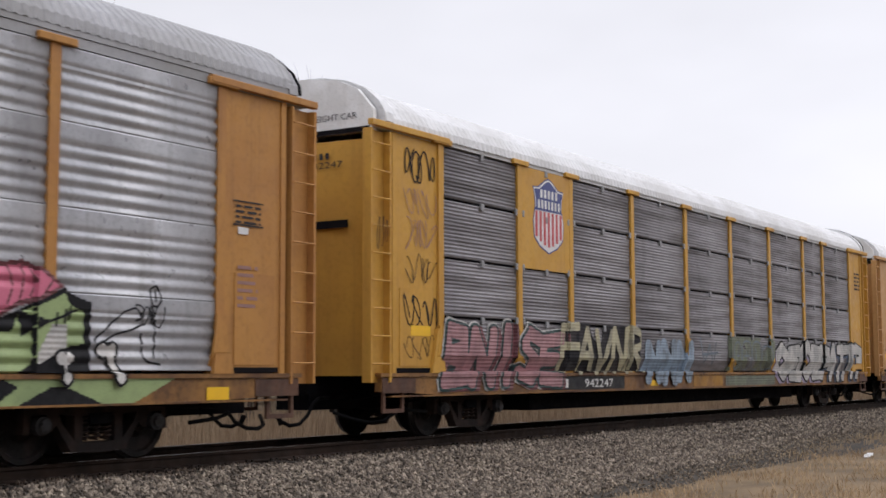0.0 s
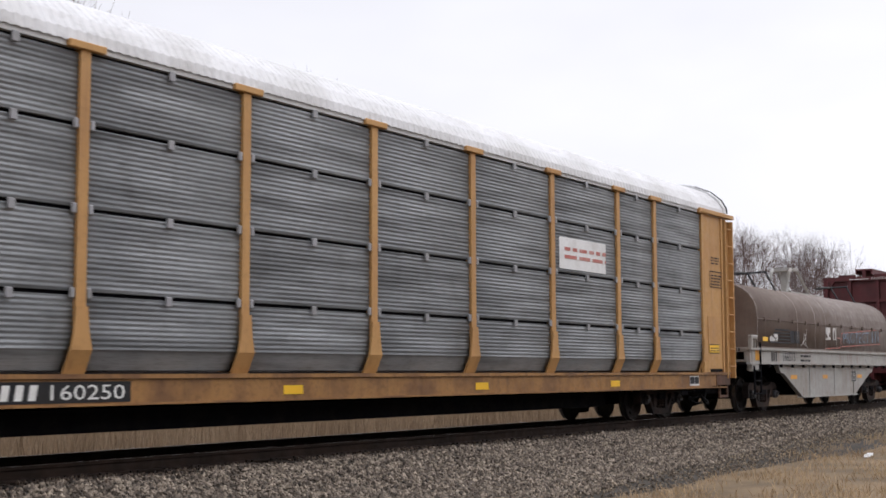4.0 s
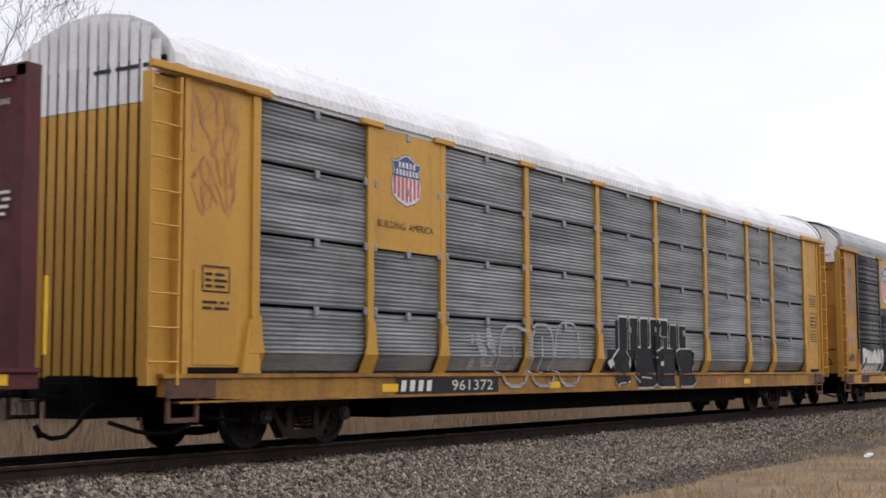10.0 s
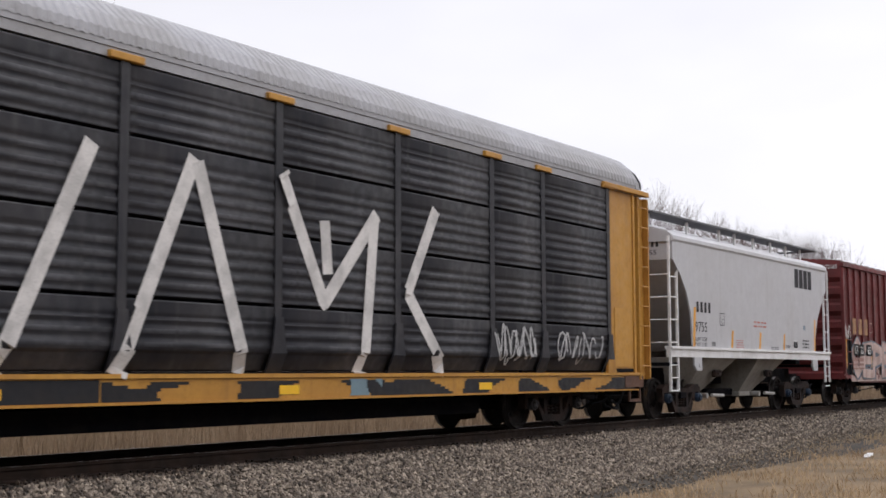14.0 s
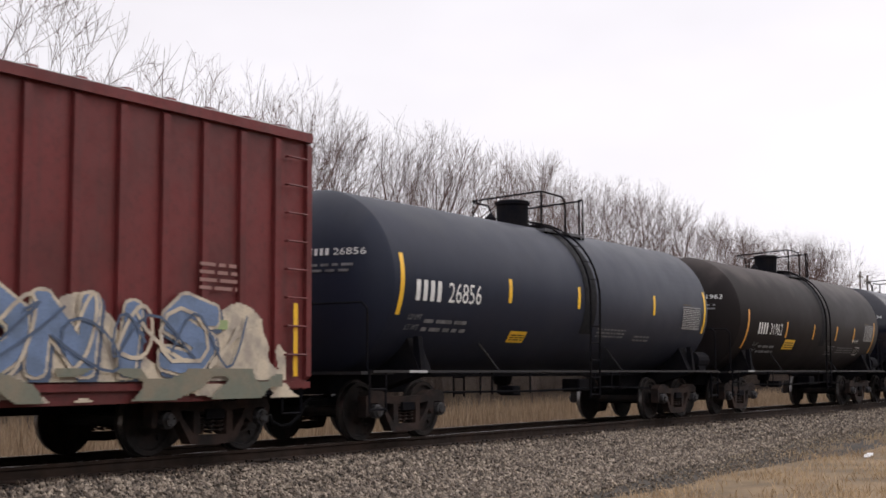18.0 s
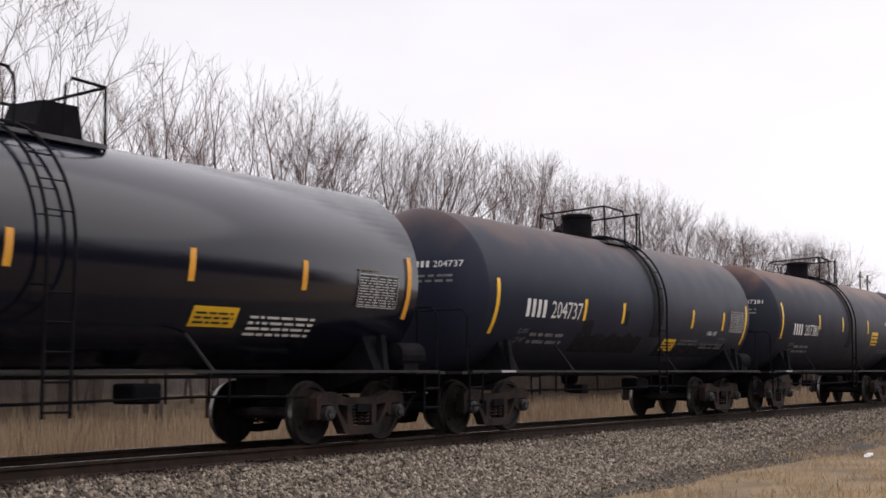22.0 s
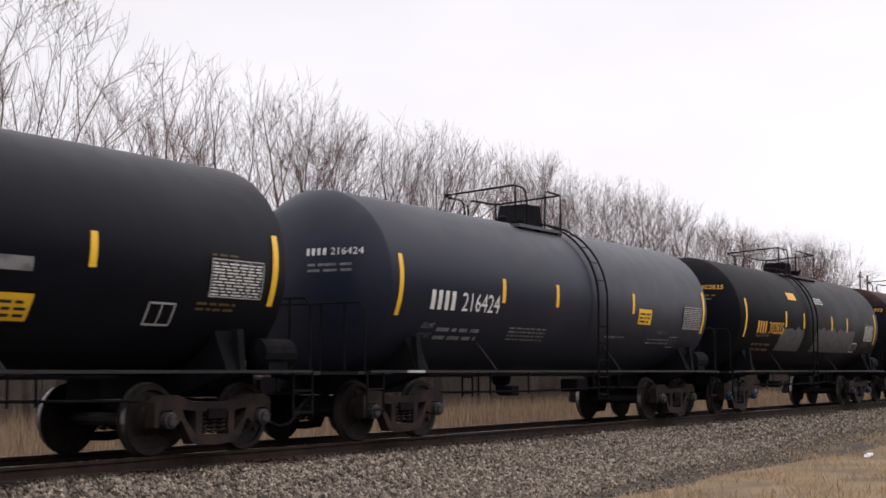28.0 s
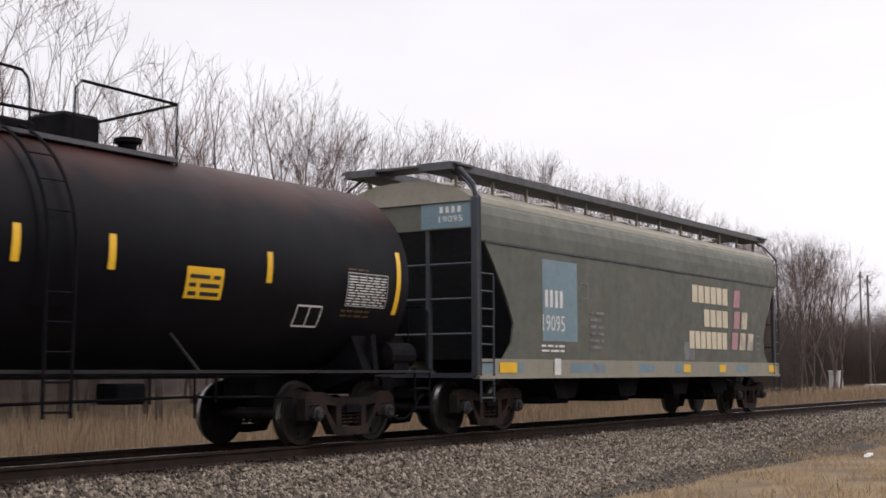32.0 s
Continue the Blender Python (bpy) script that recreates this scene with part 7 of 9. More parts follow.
    lines(car, 6.3, 7.0, 2.75, 3.2, 3, lambda x, z: (x, -1.536, z), M["letter_white"], 68)
    strokes(car, [[(3.05, 2.3), (3.35, 2.3), (3.35, 2.6), (3.05, 2.6), (3.05, 2.3)]], .025, lambda x, z: (x, -1.45, z), M["graffiti_rose"], name="stencil_border")
    strokes(car, [[(12.95, 1.15), (13.3, 1.15), (13.3, 1.5), (12.95, 1.5), (12.95, 1.15)], [(12.95, 1.33), (13.3, 1.33)]], .03, lambda x, z: (x, -1.52, z), M["graffiti_white"], name="stencil_border")
    lines(car, 13.6, 14.3, 2.1, 2.5, 4, lambda x, z: (x, -1.507, z), M["graffiti_purple"], 69)
    patch(car, 13.75, 14.1, 1.6, 1.72, lambda x, z: (x, -1.53, z), M["graffiti_green"], name="green_tag")
    E_ = lambda y, z: (.005, -y, z)
    bars(car, 3, .55, .85, 4.18, .13, E_, M["letter_white"])
    write(car, "172165", .92, 1.32, 4.20, .13, E_, M["letter_white"])
    add_couplers(car, -.05, L + .05)
    add_truck(car, 1.45)
    add_truck(car, 14.35)
    return car


box_car()

# ---- tank cars ----
R_TANK, Z_TANK = 1.49, 2.475


def shell(x, z, proud=.006):
    dz = max(-R_TANK + .02, min(R_TANK - .02, z - Z_TANK))
    return (x, -math.sqrt((R_TANK + proud) ** 2 - dz ** 2), z)


HEAD = [(0, 1.0), (.015, .994), (.045, .978), (.10, .94), (.17, .88), (.25, .785), (.34, .62), (.41, .42), (.45, .2), (.47, .03)]


def make_tank(half, step=False):
    bm = bmesh.new()
    prof = [(-half - d, R_TANK * f) for d, f in HEAD[::-1]]
    prof += [(half + d, R_TANK * f) for d, f in HEAD]
    turned(bm, prof, 72, (0, 0, Z_TANK), 'x')
    return bm


def tank_railing(car, kind_, x0):
    """Platform, railing, manway and valves on the crown."""
    B = M["black"]
    top = Z_TANK + R_TANK
    rail_z = top + .62
    # first hoop at xa with its returns, second hoop at xb; near side y < 0
    xa, xb, ra, na, nb, fb = {"gatx": (-.33, 1.47, .68, .9, 1.47, .55), "utlx": (-1.2, 2.06, -.37, .3, 2.06, 0.0), "tilx": (-1.3, .53, -.86, -.13, .53, -.56)}[kind_]
    b = bmesh.new()
    box(b, min(xa, na) + .1, xb + .02, -.78, -.30, top - .16, top - .10)
    box(b, min(xa, na) + .1, xb + .02, .30, .78, top - .16, top - .10)
    pieces("platform", b, M["walk_steel"], car)
    b = bmesh.new()
    for x in (xa + .2, (xa + xb) / 2, xb - .15):
        box(b, x, x + .06, -.74, .74, top - .26, top - .16)
    pieces("platform_bracket", b, B, car)
    b = bmesh.new()
    r = .02
    tube(b, [(xa - .1, .75, top - .12), (xa - .1, .75, rail_z - .1), (xa, -.75, rail_z), (ra - .12, -.75, rail_z - .02), (ra - .03, -.75, rail_z - .1), (ra, -.75, rail_z - .25), (ra, -.75, top - .12)], r, 6)
    tube(b, [(xa - .1, .75, rail_z - .12), (xa + .5, .75, rail_z - .14), (xa + .6, .75, rail_z - .25), (xa + .62, .75, top - .1)], r, 6)
    tube(b, [(xa, -.75, rail_z), (xa, -.75, top - .12)], r, 6)
    tube(b, [(xb, -.75, top - .2), (xb, -.75, rail_z), (xb, .75, rail_z - .08), (fb + .15, .75, rail_z - .1), (fb, .75, rail_z - .2), (fb, .75, top - .1)], r + .003, 6)
    tube(b, [(xb, .75, rail_z - .08), (xb, .75, top - .1)], r, 6)
    if nb - na > .05 and kind_ != "gatx":
        tube(b, [(xb, -.75, rail_z), (na + .12, -.75, rail_z + .02), (na + .02, -.75, rail_z - .08), (na, -.75, top - .1)], r, 6)
    else:
        tube(b, [(xb - .17, -.75, rail_z - .01), (xb - .17, -.75, top - .2)], r, 6)
        tube(b, [(xb - .17, -.75, rail_z), (xb, -.75, rail_z)], r, 6)
    part("railing", b, B, car)
    b = bmesh.new()
    if kind_ == "gatx":
        turned(b, [(top - .15, .32), (top + .40, .32), (top + .41, .35), (top + .47, .35), (top + .50, .28), (top + .51, .02)], 24, (-.15, 0, 0), 'z')
        part("manway", b, B, car)
        b = bmesh.new()
        turned(b, [(top - .1, .11), (top + .1, .11), (top + .14, .07), (top + .2, .02)], 12, (-.85, .1, 0), 'z')
        part("safety_valve", b, B, car)
        b = bmesh.new()
        box(b, .45, .95, -.35, .05, top - .06, top + .08, .02)
        part("valve_box", b, B, car)
    elif kind_ == "utlx":
        box(b, .48, 1.12, -.36, .30, top - .12, top + .34, .05)
        part("manway_housing", b, B, car)
        b = bmesh.new()
        turned(b, [(top - .12, .13), (top + .06, .13), (top + .08, .19), (top + .14, .19), (top + .16, .02)], 14, (1.62, -.3, 0), 'z')
        part("safety_valve", b, B, car)
        b = bmesh.new()
        box(b, -1.05, -.15, -.6, -.25, top - .08, top + .06, .03)
        part("valve_box", b, B, car)
    else:
        c = .18
        prism(b, [(c - .45, top - .1), (c + .42, top - .1), (c + .30, top + .42), (c - .25, top + .42)], -.32, .32)
        part("manway_housing", b, B, car)
        b = bmesh.new()
        turned(b, [(top - .1, .1), (top + .1, .1), (top + .16, .02)], 12, (c - .85, -.1, 0), 'z')
        part("safety_valve", b, B, car)
        b = bmesh.new()
        box(b, c - .75, c - .48, -.5, -.2, top - .06, top + .07, .02)
        part("valve_box", b, B, car)


def tank_car(mid, label, paint, kind_, marks, mark_z, band, number, num_at, letters, end_number=True, colour="letter_white", cap="cap", strip="reflector", placard=None, table=4.9, extras=()):
    half, sp = 6.42, (5.5 if kind_ == "gatx" else 5.5)
    car = new_car("tank_car", label, "tank car", mid, "tank cars of the freight train")
    B = M["black"]
    me = shared("tank_" + paint.name, lambda: make_tank(half), paint, True)
    linked("tank", me, car, label=label.split(" car")[0] + " shell")
    # band, darker than the shell on some tanks, and ladder over the shell
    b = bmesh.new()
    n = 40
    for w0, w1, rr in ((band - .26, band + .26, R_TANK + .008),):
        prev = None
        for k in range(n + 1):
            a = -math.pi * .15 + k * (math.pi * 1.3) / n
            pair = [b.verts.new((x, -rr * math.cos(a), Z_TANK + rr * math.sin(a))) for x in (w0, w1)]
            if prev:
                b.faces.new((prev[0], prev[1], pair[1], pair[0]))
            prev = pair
    part("shell_band", b, M["walk_coat"] if kind_ == "gatx" else paint, car, "dark strip over the shell" if kind_ == "gatx" else "", smooth=True)
    b = bmesh.new()
    for s in (-1, 1):
        for x in (band - .20, band + .20):
            arc = [(x, s * (R_TANK + .10) * math.cos(a), Z_TANK + (R_TANK + .10) * math.sin(a)) for a in [k * math.pi * .47 / 10 - .05 for k in range(11)]]
            tube(b, [(x, s * 1.56, .55), (x, s * 1.57, 1.4)] + arc, .022, 5)
        for k in range(5):
            z = .62 + k * .33
            tube(b, [(band - .2, s * 1.57, z), (band + .2, s * 1.57, z)], .014, 5)
        for k in range(1, 6):
            a = k * .24
            y, z = s * (R_TANK + .1) * math.cos(a), Z_TANK + (R_TANK + .1) * math.sin(a)
            tube(b, [(band - .2, y, z), (band + .2, y, z)], .010, 5)
    part("shell_ladder", b, B, car)
    tank_railing(car, kind_, band)
    # sill, side rail, end platforms
    b = bmesh.new()
    for x0, x1 in ((-7.15, -4.2), (4.2, 7.15)):
        box(b, x0, x1, -.30, .30, .72, 1.06)
    pieces("stub_sill", b, B, car)
    b = bmesh.new()
    for s in (-1, 1):
        prism_x(b, [(-1.42, 1.02), (-1.42, 1.10), (-1.18, 1.65), (-.9, 1.35), (.9, 1.35), (1.18, 1.65), (1.42, 1.10), (1.42, 1.02), (.5, .74), (-.5, .74)], s * sp - .18, s * sp + .18)
    pieces("bolster", b, B, car)
    b = bmesh.new()
    for s in (-1, 1):
        box(b, -7.0, 7.0, min(s * 1.42, s * 1.50), max(s * 1.42, s * 1.50), 1.045, 1.085)
        for x in (-3.2, 1.8):
            tube(b, [(x, s * 1.45, 1.06), (x - .25, s * 1.18, 1.55)], .022, 5)
    part("side_rail", b, M["sill_black"], car)
    b = bmesh.new()
    for x0, x1 in ((-7.25, -6.4), (6.4, 7.25)):
        box(b, x0, x1, -1.45, 1.45, 1.02, 1.07)
    pieces("end_platform", b, M["sill_black"], car)
    for e in (-1, 1):
        b = bmesh.new()
        x = e * 7.05
        for y in (-1.42, 1.42):
            tube(b, [(x, y, 1.05), (x, y, 2.0), (x, y * .93, 2.1)], .018, 6)
            for xx in (x, x - e * .42):
                tube(b, [(xx, y * 1.03, .45), (xx, y * 1.03, 1.1)], .02, 5)
            for z in (.5, .8):
                tube(b, [(x, y * 1.03, z), (x - e * .42, y * 1.03, z)], .018, 5)
        tube(b, [(x, -1.32, 2.1), (x, 1.32, 2.1)], .018, 6)
        if kind_ != "gatx":
            for y in (-1.05, -.6):
                tube(b, [(x, y, 1.05), (x, y, 2.1)], .02, 5)
        part("end_railing", b, B, car)
        b = bmesh.new()
        prism_x(b, [(-1.46, 1.09), (-1.33, 1.09), (-1.30, 1.62), (-1.40, 1.62)], e * 5.6 - .06, e * 5.6 + .06)
        part("saddle_post", b, B, car)
    # brake gear
    b = bmesh.new()
    turned(b, [(6.15, .05), (6.2, .2), (6.85, .2), (6.9, .05)], 14, (0, -1.15, 1.32), 'x')
    box(b, 6.3, 6.7, -1.3, -.9, 1.07, 1.2)
    part("brake_cylinder", b, B, car)
    b = bmesh.new()
    tube(b, [(-4.2, -.9, .72), (-1, -1.0, .70), (2, -1.0, .74), (4.3, -.9, .70)], .02, 5)
    tube(b, [(-4.3, -.5, 1.0), (4.3, -.5, 1.0)], .03, 6)
    for x in (-3.1, -2.7, -1.3, 1.4, 2.2, 2.6):
        tube(b, [(x, -1.0, 1.05), (x, -1.0, .66)], .018, 5)
    part("brake_rod", b, B, car)
    b = bmesh.new()
    turned(b, [(.62, .06), (.66, .11), (.80, .11), (.84, .17), (1.0, .2)], 12, (-.6, 0, 0), 'z')
    pieces("bottom_valve", b, B, car)
    b = bmesh.new()
    box(b, -1.5, -1.2, -.75, -.45, .62, .8, .02)
    part("lever_box", b, B, car)
    b = bmesh.new()
    box(b, 1.0, 1.5, -.85, -.45, .66, .92, .03)
    part("control_valve", b, B, car)
    # reflective strips
    for x in marks:
        big = abs(x) > 5.5
        hh = .48 if big else .21
        b = bmesh.new()
        n = 10 if big else 4
        slant = .02
        prev = None
        for k in range(n + 1):
            z = mark_z - hh + 2 * hh * k / n + (0 if not big else -.05)
            bow = .05 * (k / n) if big else .02 * k / n
            pair = [b.verts.new(shell(xx + bow, z)) for xx in (x - .055, x + .055)]
            if prev:
                b.faces.new((prev[0], prev[1], pair[1], pair[0]))
            prev = pair
        part("reflector", b, M[strip], car)
    # marks and number on the side, then lines of small print
    a0, a1, zt, hh = num_at
    wl_ = (a1 - a0) * (letters / (letters + len(number) + .8))
    C_ = M[colour]
    bars(car, letters, a0, a0 + wl_, zt, hh, shell, C_, .08)
    write(car, number, a1 - (a1 - a0) * (len(number) / (letters + len(number) + .8)), a1, zt, hh, shell, C_, .08)
    soft_ = M["letter_dim"] if colour == "letter_yellow" else M["letter_grey"]
    if not any(e[0] == "words" and len(e[5]) > 8 for e in extras):
        for row_, word_ in ((.30, "LD LMT"), (.46, "LT WT")):
            if colour != "letter_yellow":
                write(car, word_, a0 - .05, a0 + .32, zt - row_, .085, shell, soft_, .05, "stencil")
        lines(car, a0 + (.42 if colour != "letter_yellow" else -.1), a0 + 1.75, zt - .47, zt - .21, 2, shell, soft_, int(mid))
    if end_number:
        F_ = lambda y, z: (-half - float(np.interp(math.hypot(y, z - Z_TANK) / R_TANK, [f for d, f in HEAD[::-1]], [d for d, f in HEAD[::-1]])) - .014, -y, z)
        ez = 3.10 if kind_ == "utlx" else 2.86
        bars(car, letters, .15, .55, ez, .11, F_, C_, .05)
        write(car, number, .60, 1.12, ez, .11, F_, C_, .05)
        lines(car, .2, .95, ez - .26, ez - .08, 2, F_, soft_, int(mid) + 1)
    # data table at the rear
    patch(car, table, table + 1.0, 2.02, 2.50, shell, M["graffiti_black"] if kind_ == "x" else M["sill_black"], .08, "data_table")
    lines(car, table + .03, table + .97, 2.04, 2.48, 11, lambda x, z: shell(x, z, .011), M["faint_grey"] if colour != "letter_yellow" else M["letter_white"], int(mid) + 2, name="table_print")
    strokes(car, [[(table, 2.02), (table + 1.0, 2.02), (table + 1.0, 2.5), (table, 2.5), (table, 2.02)], [(table + .45, 2.02), (table + .45, 2.5)], [(table + .72, 2.02), (table + .72, 2.5)]], .014, lambda x, z: shell(x, z, .013), M["faint_grey"], name="table_rule")
    lines(car, table + .0, table + .5, 2.54, 2.60, 1, lambda x, z: shell(x, z, .011), M["letter_dim"], int(mid) + 3, name="table_print")
    if placard:
        pa, pb, pz, ph = placard
        patch(car, pa, pb, pz, pz + ph, shell, M["reflector"] if ph > .1 else M["letter_dim"], .08, "placard", "yellow warning placard")
        lines(car, pa + .06, pb - .06, pz + .04, pz + ph - .04, 3, lambda x, z: shell(x, z, .011), M["letter_black"], int(mid) + 4)
    for kind2, *q in extras:
        if kind2 == "patch":
            pa, pb, za, zb, mat_ = q
            patch(car, pa, pb, za, zb, shell, M[mat_], .08, "paint_patch")
        elif kind2 == "print":
            pa, pb, za, zb, n_, mat_ = q
            lines(car, pa, pb, za, zb, n_, lambda x, z: shell(x, z, .011), M[mat_], int(mid) + 5)
        elif kind2 == "words":
            pa, pb, za, hh_, word, mat_ = q
            write(car, word, pa, pb, za, hh_, lambda x, z: shell(x, z, .011), M[mat_], .05, "stencil")
        elif kind2 == "frame":
            pa, pb, za, zb, mat_ = q
            strokes(car, [[(pa, za), (pb, za), (pb, zb), (pa, zb), (pa, za)], [((pa + pb) / 2, za), ((pa + pb) / 2, zb)]], .025, shell, M[mat_], name="stencil_border")
        elif kind2 == "smear":
            pa, pb, za, zb, mat_, sd = q
            spray(car, pa, pb, za, zb, lambda x, z: z < zb - .12 + .12 * noise.noise((x * 3, sd, 1.0)) and x > pa + .2 * (z - za), lambda x, z: shell(x, z, .0035), M[mat_], .04, .025, "paint_patch", "grey painted-out patch")
    if colour != "letter_yellow":
        patch(car, -6.05, -5.55, 1.046, 1.084, lambda x, z: (x, -1.505, z), M["faint_grey"], name="sill_print")
    else:
        patch(car, -6.2, -5.6, 1.05, 1.08, lambda x, z: (x, -1.505, z), M["letter_dim"], name="sill_print")
    add_couplers(car, -7.2, 7.2)
    add_truck(car, -sp, cap)
    add_truck(car, sp, cap)
    return car


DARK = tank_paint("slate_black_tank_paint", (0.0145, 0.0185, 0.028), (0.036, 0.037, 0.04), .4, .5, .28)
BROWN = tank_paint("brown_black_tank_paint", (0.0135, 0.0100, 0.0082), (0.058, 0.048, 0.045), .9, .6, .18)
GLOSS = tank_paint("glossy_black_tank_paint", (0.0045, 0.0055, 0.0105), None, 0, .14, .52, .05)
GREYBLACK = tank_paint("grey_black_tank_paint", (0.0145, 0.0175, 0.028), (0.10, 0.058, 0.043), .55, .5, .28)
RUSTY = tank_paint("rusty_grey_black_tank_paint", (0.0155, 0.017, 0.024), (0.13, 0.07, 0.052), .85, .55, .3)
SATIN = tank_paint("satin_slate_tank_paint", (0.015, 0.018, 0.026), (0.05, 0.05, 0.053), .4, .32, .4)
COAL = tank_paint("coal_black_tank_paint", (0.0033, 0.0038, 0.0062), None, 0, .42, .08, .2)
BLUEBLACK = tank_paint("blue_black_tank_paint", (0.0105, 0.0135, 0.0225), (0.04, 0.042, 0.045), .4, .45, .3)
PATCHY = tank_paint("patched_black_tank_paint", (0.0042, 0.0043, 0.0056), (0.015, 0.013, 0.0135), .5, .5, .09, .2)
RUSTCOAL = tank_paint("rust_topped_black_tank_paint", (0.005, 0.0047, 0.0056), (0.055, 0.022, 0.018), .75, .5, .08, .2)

M["walk_coat"] = surface("dark_matt_coating", (0.0085, 0.0092, 0.0115), (0.014, 0.0135, 0.014), .4, 2.0, rough=.75, gloss=.15)
M["roof_dim"] = surface("dark_grey_cover_paint", (0.055, 0.056, 0.064), (0.038, 0.039, 0.045), .3, 1.5)
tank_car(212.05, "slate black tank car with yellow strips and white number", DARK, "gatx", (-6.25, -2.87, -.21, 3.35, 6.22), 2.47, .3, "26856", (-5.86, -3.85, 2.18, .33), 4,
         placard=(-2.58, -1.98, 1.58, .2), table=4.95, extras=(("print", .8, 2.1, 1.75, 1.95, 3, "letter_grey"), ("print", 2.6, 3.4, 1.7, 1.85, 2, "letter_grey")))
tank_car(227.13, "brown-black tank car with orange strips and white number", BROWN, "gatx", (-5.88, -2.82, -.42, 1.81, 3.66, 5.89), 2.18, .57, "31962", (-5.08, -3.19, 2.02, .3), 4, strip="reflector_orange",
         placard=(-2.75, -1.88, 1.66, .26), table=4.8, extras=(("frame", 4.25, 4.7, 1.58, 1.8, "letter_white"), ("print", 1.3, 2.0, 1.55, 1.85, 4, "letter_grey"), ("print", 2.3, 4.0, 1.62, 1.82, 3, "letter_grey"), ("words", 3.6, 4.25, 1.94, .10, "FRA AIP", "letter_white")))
tank_car(242.2, "glossy black tank car reflecting the sky", GLOSS, "tilx", (-6.15, -3.5, -1.5, 1.33, 3.58, 6.14), 2.4, -.85, "201434", (-5.09, -3.6, 2.06, .3), 4, strip="reflector_orange",
         placard=(1.5, 2.36, 1.64, .26), table=4.85, extras=(("frame", -3.34, -3.05, 2.02, 2.3, "letter_white"), ("print", 2.62, 4.0, 1.55, 1.85, 4, "letter_white"), ("print", -5.2, -3.3, 1.70, 1.86, 2, "faint_grey")))
tank_car(257.24, "grey-black tank car with rust along the crown", GREYBLACK, "gatx", (-6.15, -2.75, -1.0, 2.73, 4.64, 6.15), 2.25, .77, "204737", (-5.1, -2.87, 2.05, .32), 4,
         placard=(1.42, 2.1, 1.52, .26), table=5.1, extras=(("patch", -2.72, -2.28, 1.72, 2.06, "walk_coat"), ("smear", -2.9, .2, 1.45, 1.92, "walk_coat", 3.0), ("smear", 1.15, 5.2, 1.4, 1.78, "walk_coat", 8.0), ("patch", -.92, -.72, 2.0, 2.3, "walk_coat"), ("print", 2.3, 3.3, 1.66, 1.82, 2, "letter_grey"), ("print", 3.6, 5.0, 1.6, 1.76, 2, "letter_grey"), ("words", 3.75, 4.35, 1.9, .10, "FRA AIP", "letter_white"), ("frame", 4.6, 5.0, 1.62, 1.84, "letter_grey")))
tank_car(272.45, "grey-black tank car with rust-red weathered top", RUSTY, "gatx", (-6.18, -2.88, -.54, 2.27, 6.19), 2.47, .29, "207381", (-5.2, -3.0, 2.06, .31), 4,
         placard=(2.78, 3.5, 1.9, .42), table=5.0, extras=(("print", 4.3, 4.95, 2.58, 2.7, 2, "letter_white"), ("print", 4.0, 5.6, 1.66, 1.8, 2, "letter_grey")))
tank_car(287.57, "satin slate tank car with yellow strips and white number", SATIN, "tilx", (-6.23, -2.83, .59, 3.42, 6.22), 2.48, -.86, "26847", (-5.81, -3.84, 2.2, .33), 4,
         placard=(2.1, 2.85, 1.5, .17), table=5.0, extras=(("patch", -.92, -.4, 1.42, 1.7, "letter_dim"), ("print", -2.6, -1.75, 1.85, 2.0, 2, "letter_grey"), ("print", .8, 2.0, 1.7, 1.98, 3, "letter_grey")))
tank_car(302.93, "coal black tank car with yellow-orange number", COAL, "utlx", (-6.17, -2.56, .35, 2.96, 6.17), 2.47, -.56, "302095", (-4.95, -2.68, 2.06, .31), 4, colour="letter_yellow",
         placard=(1.5, 2.22, 1.62, .3), table=4.95, extras=(("words", -5.00, -4.00, 1.95, .075, "THE TANK CAR PEOPLE", "letter_ochre2"), ("print", -5.05, -3.55, 1.60, 1.86, 2, "letter_dim"), ("print", -2.2, -1.5, 3.02, 3.26, 2, "letter_white"), ("frame", 3.98, 4.42, 1.64, 1.9, "faint_grey"), ("patch", 1.62, 2.12, 2.16, 2.32, "letter_grey"), ("print", 4.78, 5.5, 1.84, 1.98, 2, "letter_dim")))
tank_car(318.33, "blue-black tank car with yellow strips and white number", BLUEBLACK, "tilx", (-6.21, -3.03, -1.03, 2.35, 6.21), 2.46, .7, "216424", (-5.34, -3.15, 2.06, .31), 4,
         placard=(2.64, 3.3, 2.05, .32), table=5.05, extras=(("print", -2.6, -1.25, 1.62, 1.88, 4, "letter_grey"), ("print", 1.3, 2.2, 1.75, 1.82, 1, "letter_grey"), ("print", 3.4, 4.6, 1.66, 1.8, 2, "letter_grey"), ("words", 3.75, 4.3, 1.86, .09, "FRA AIP", "letter_grey"), ("frame", 4.55, 4.95, 1.6, 1.82, "letter_grey")))
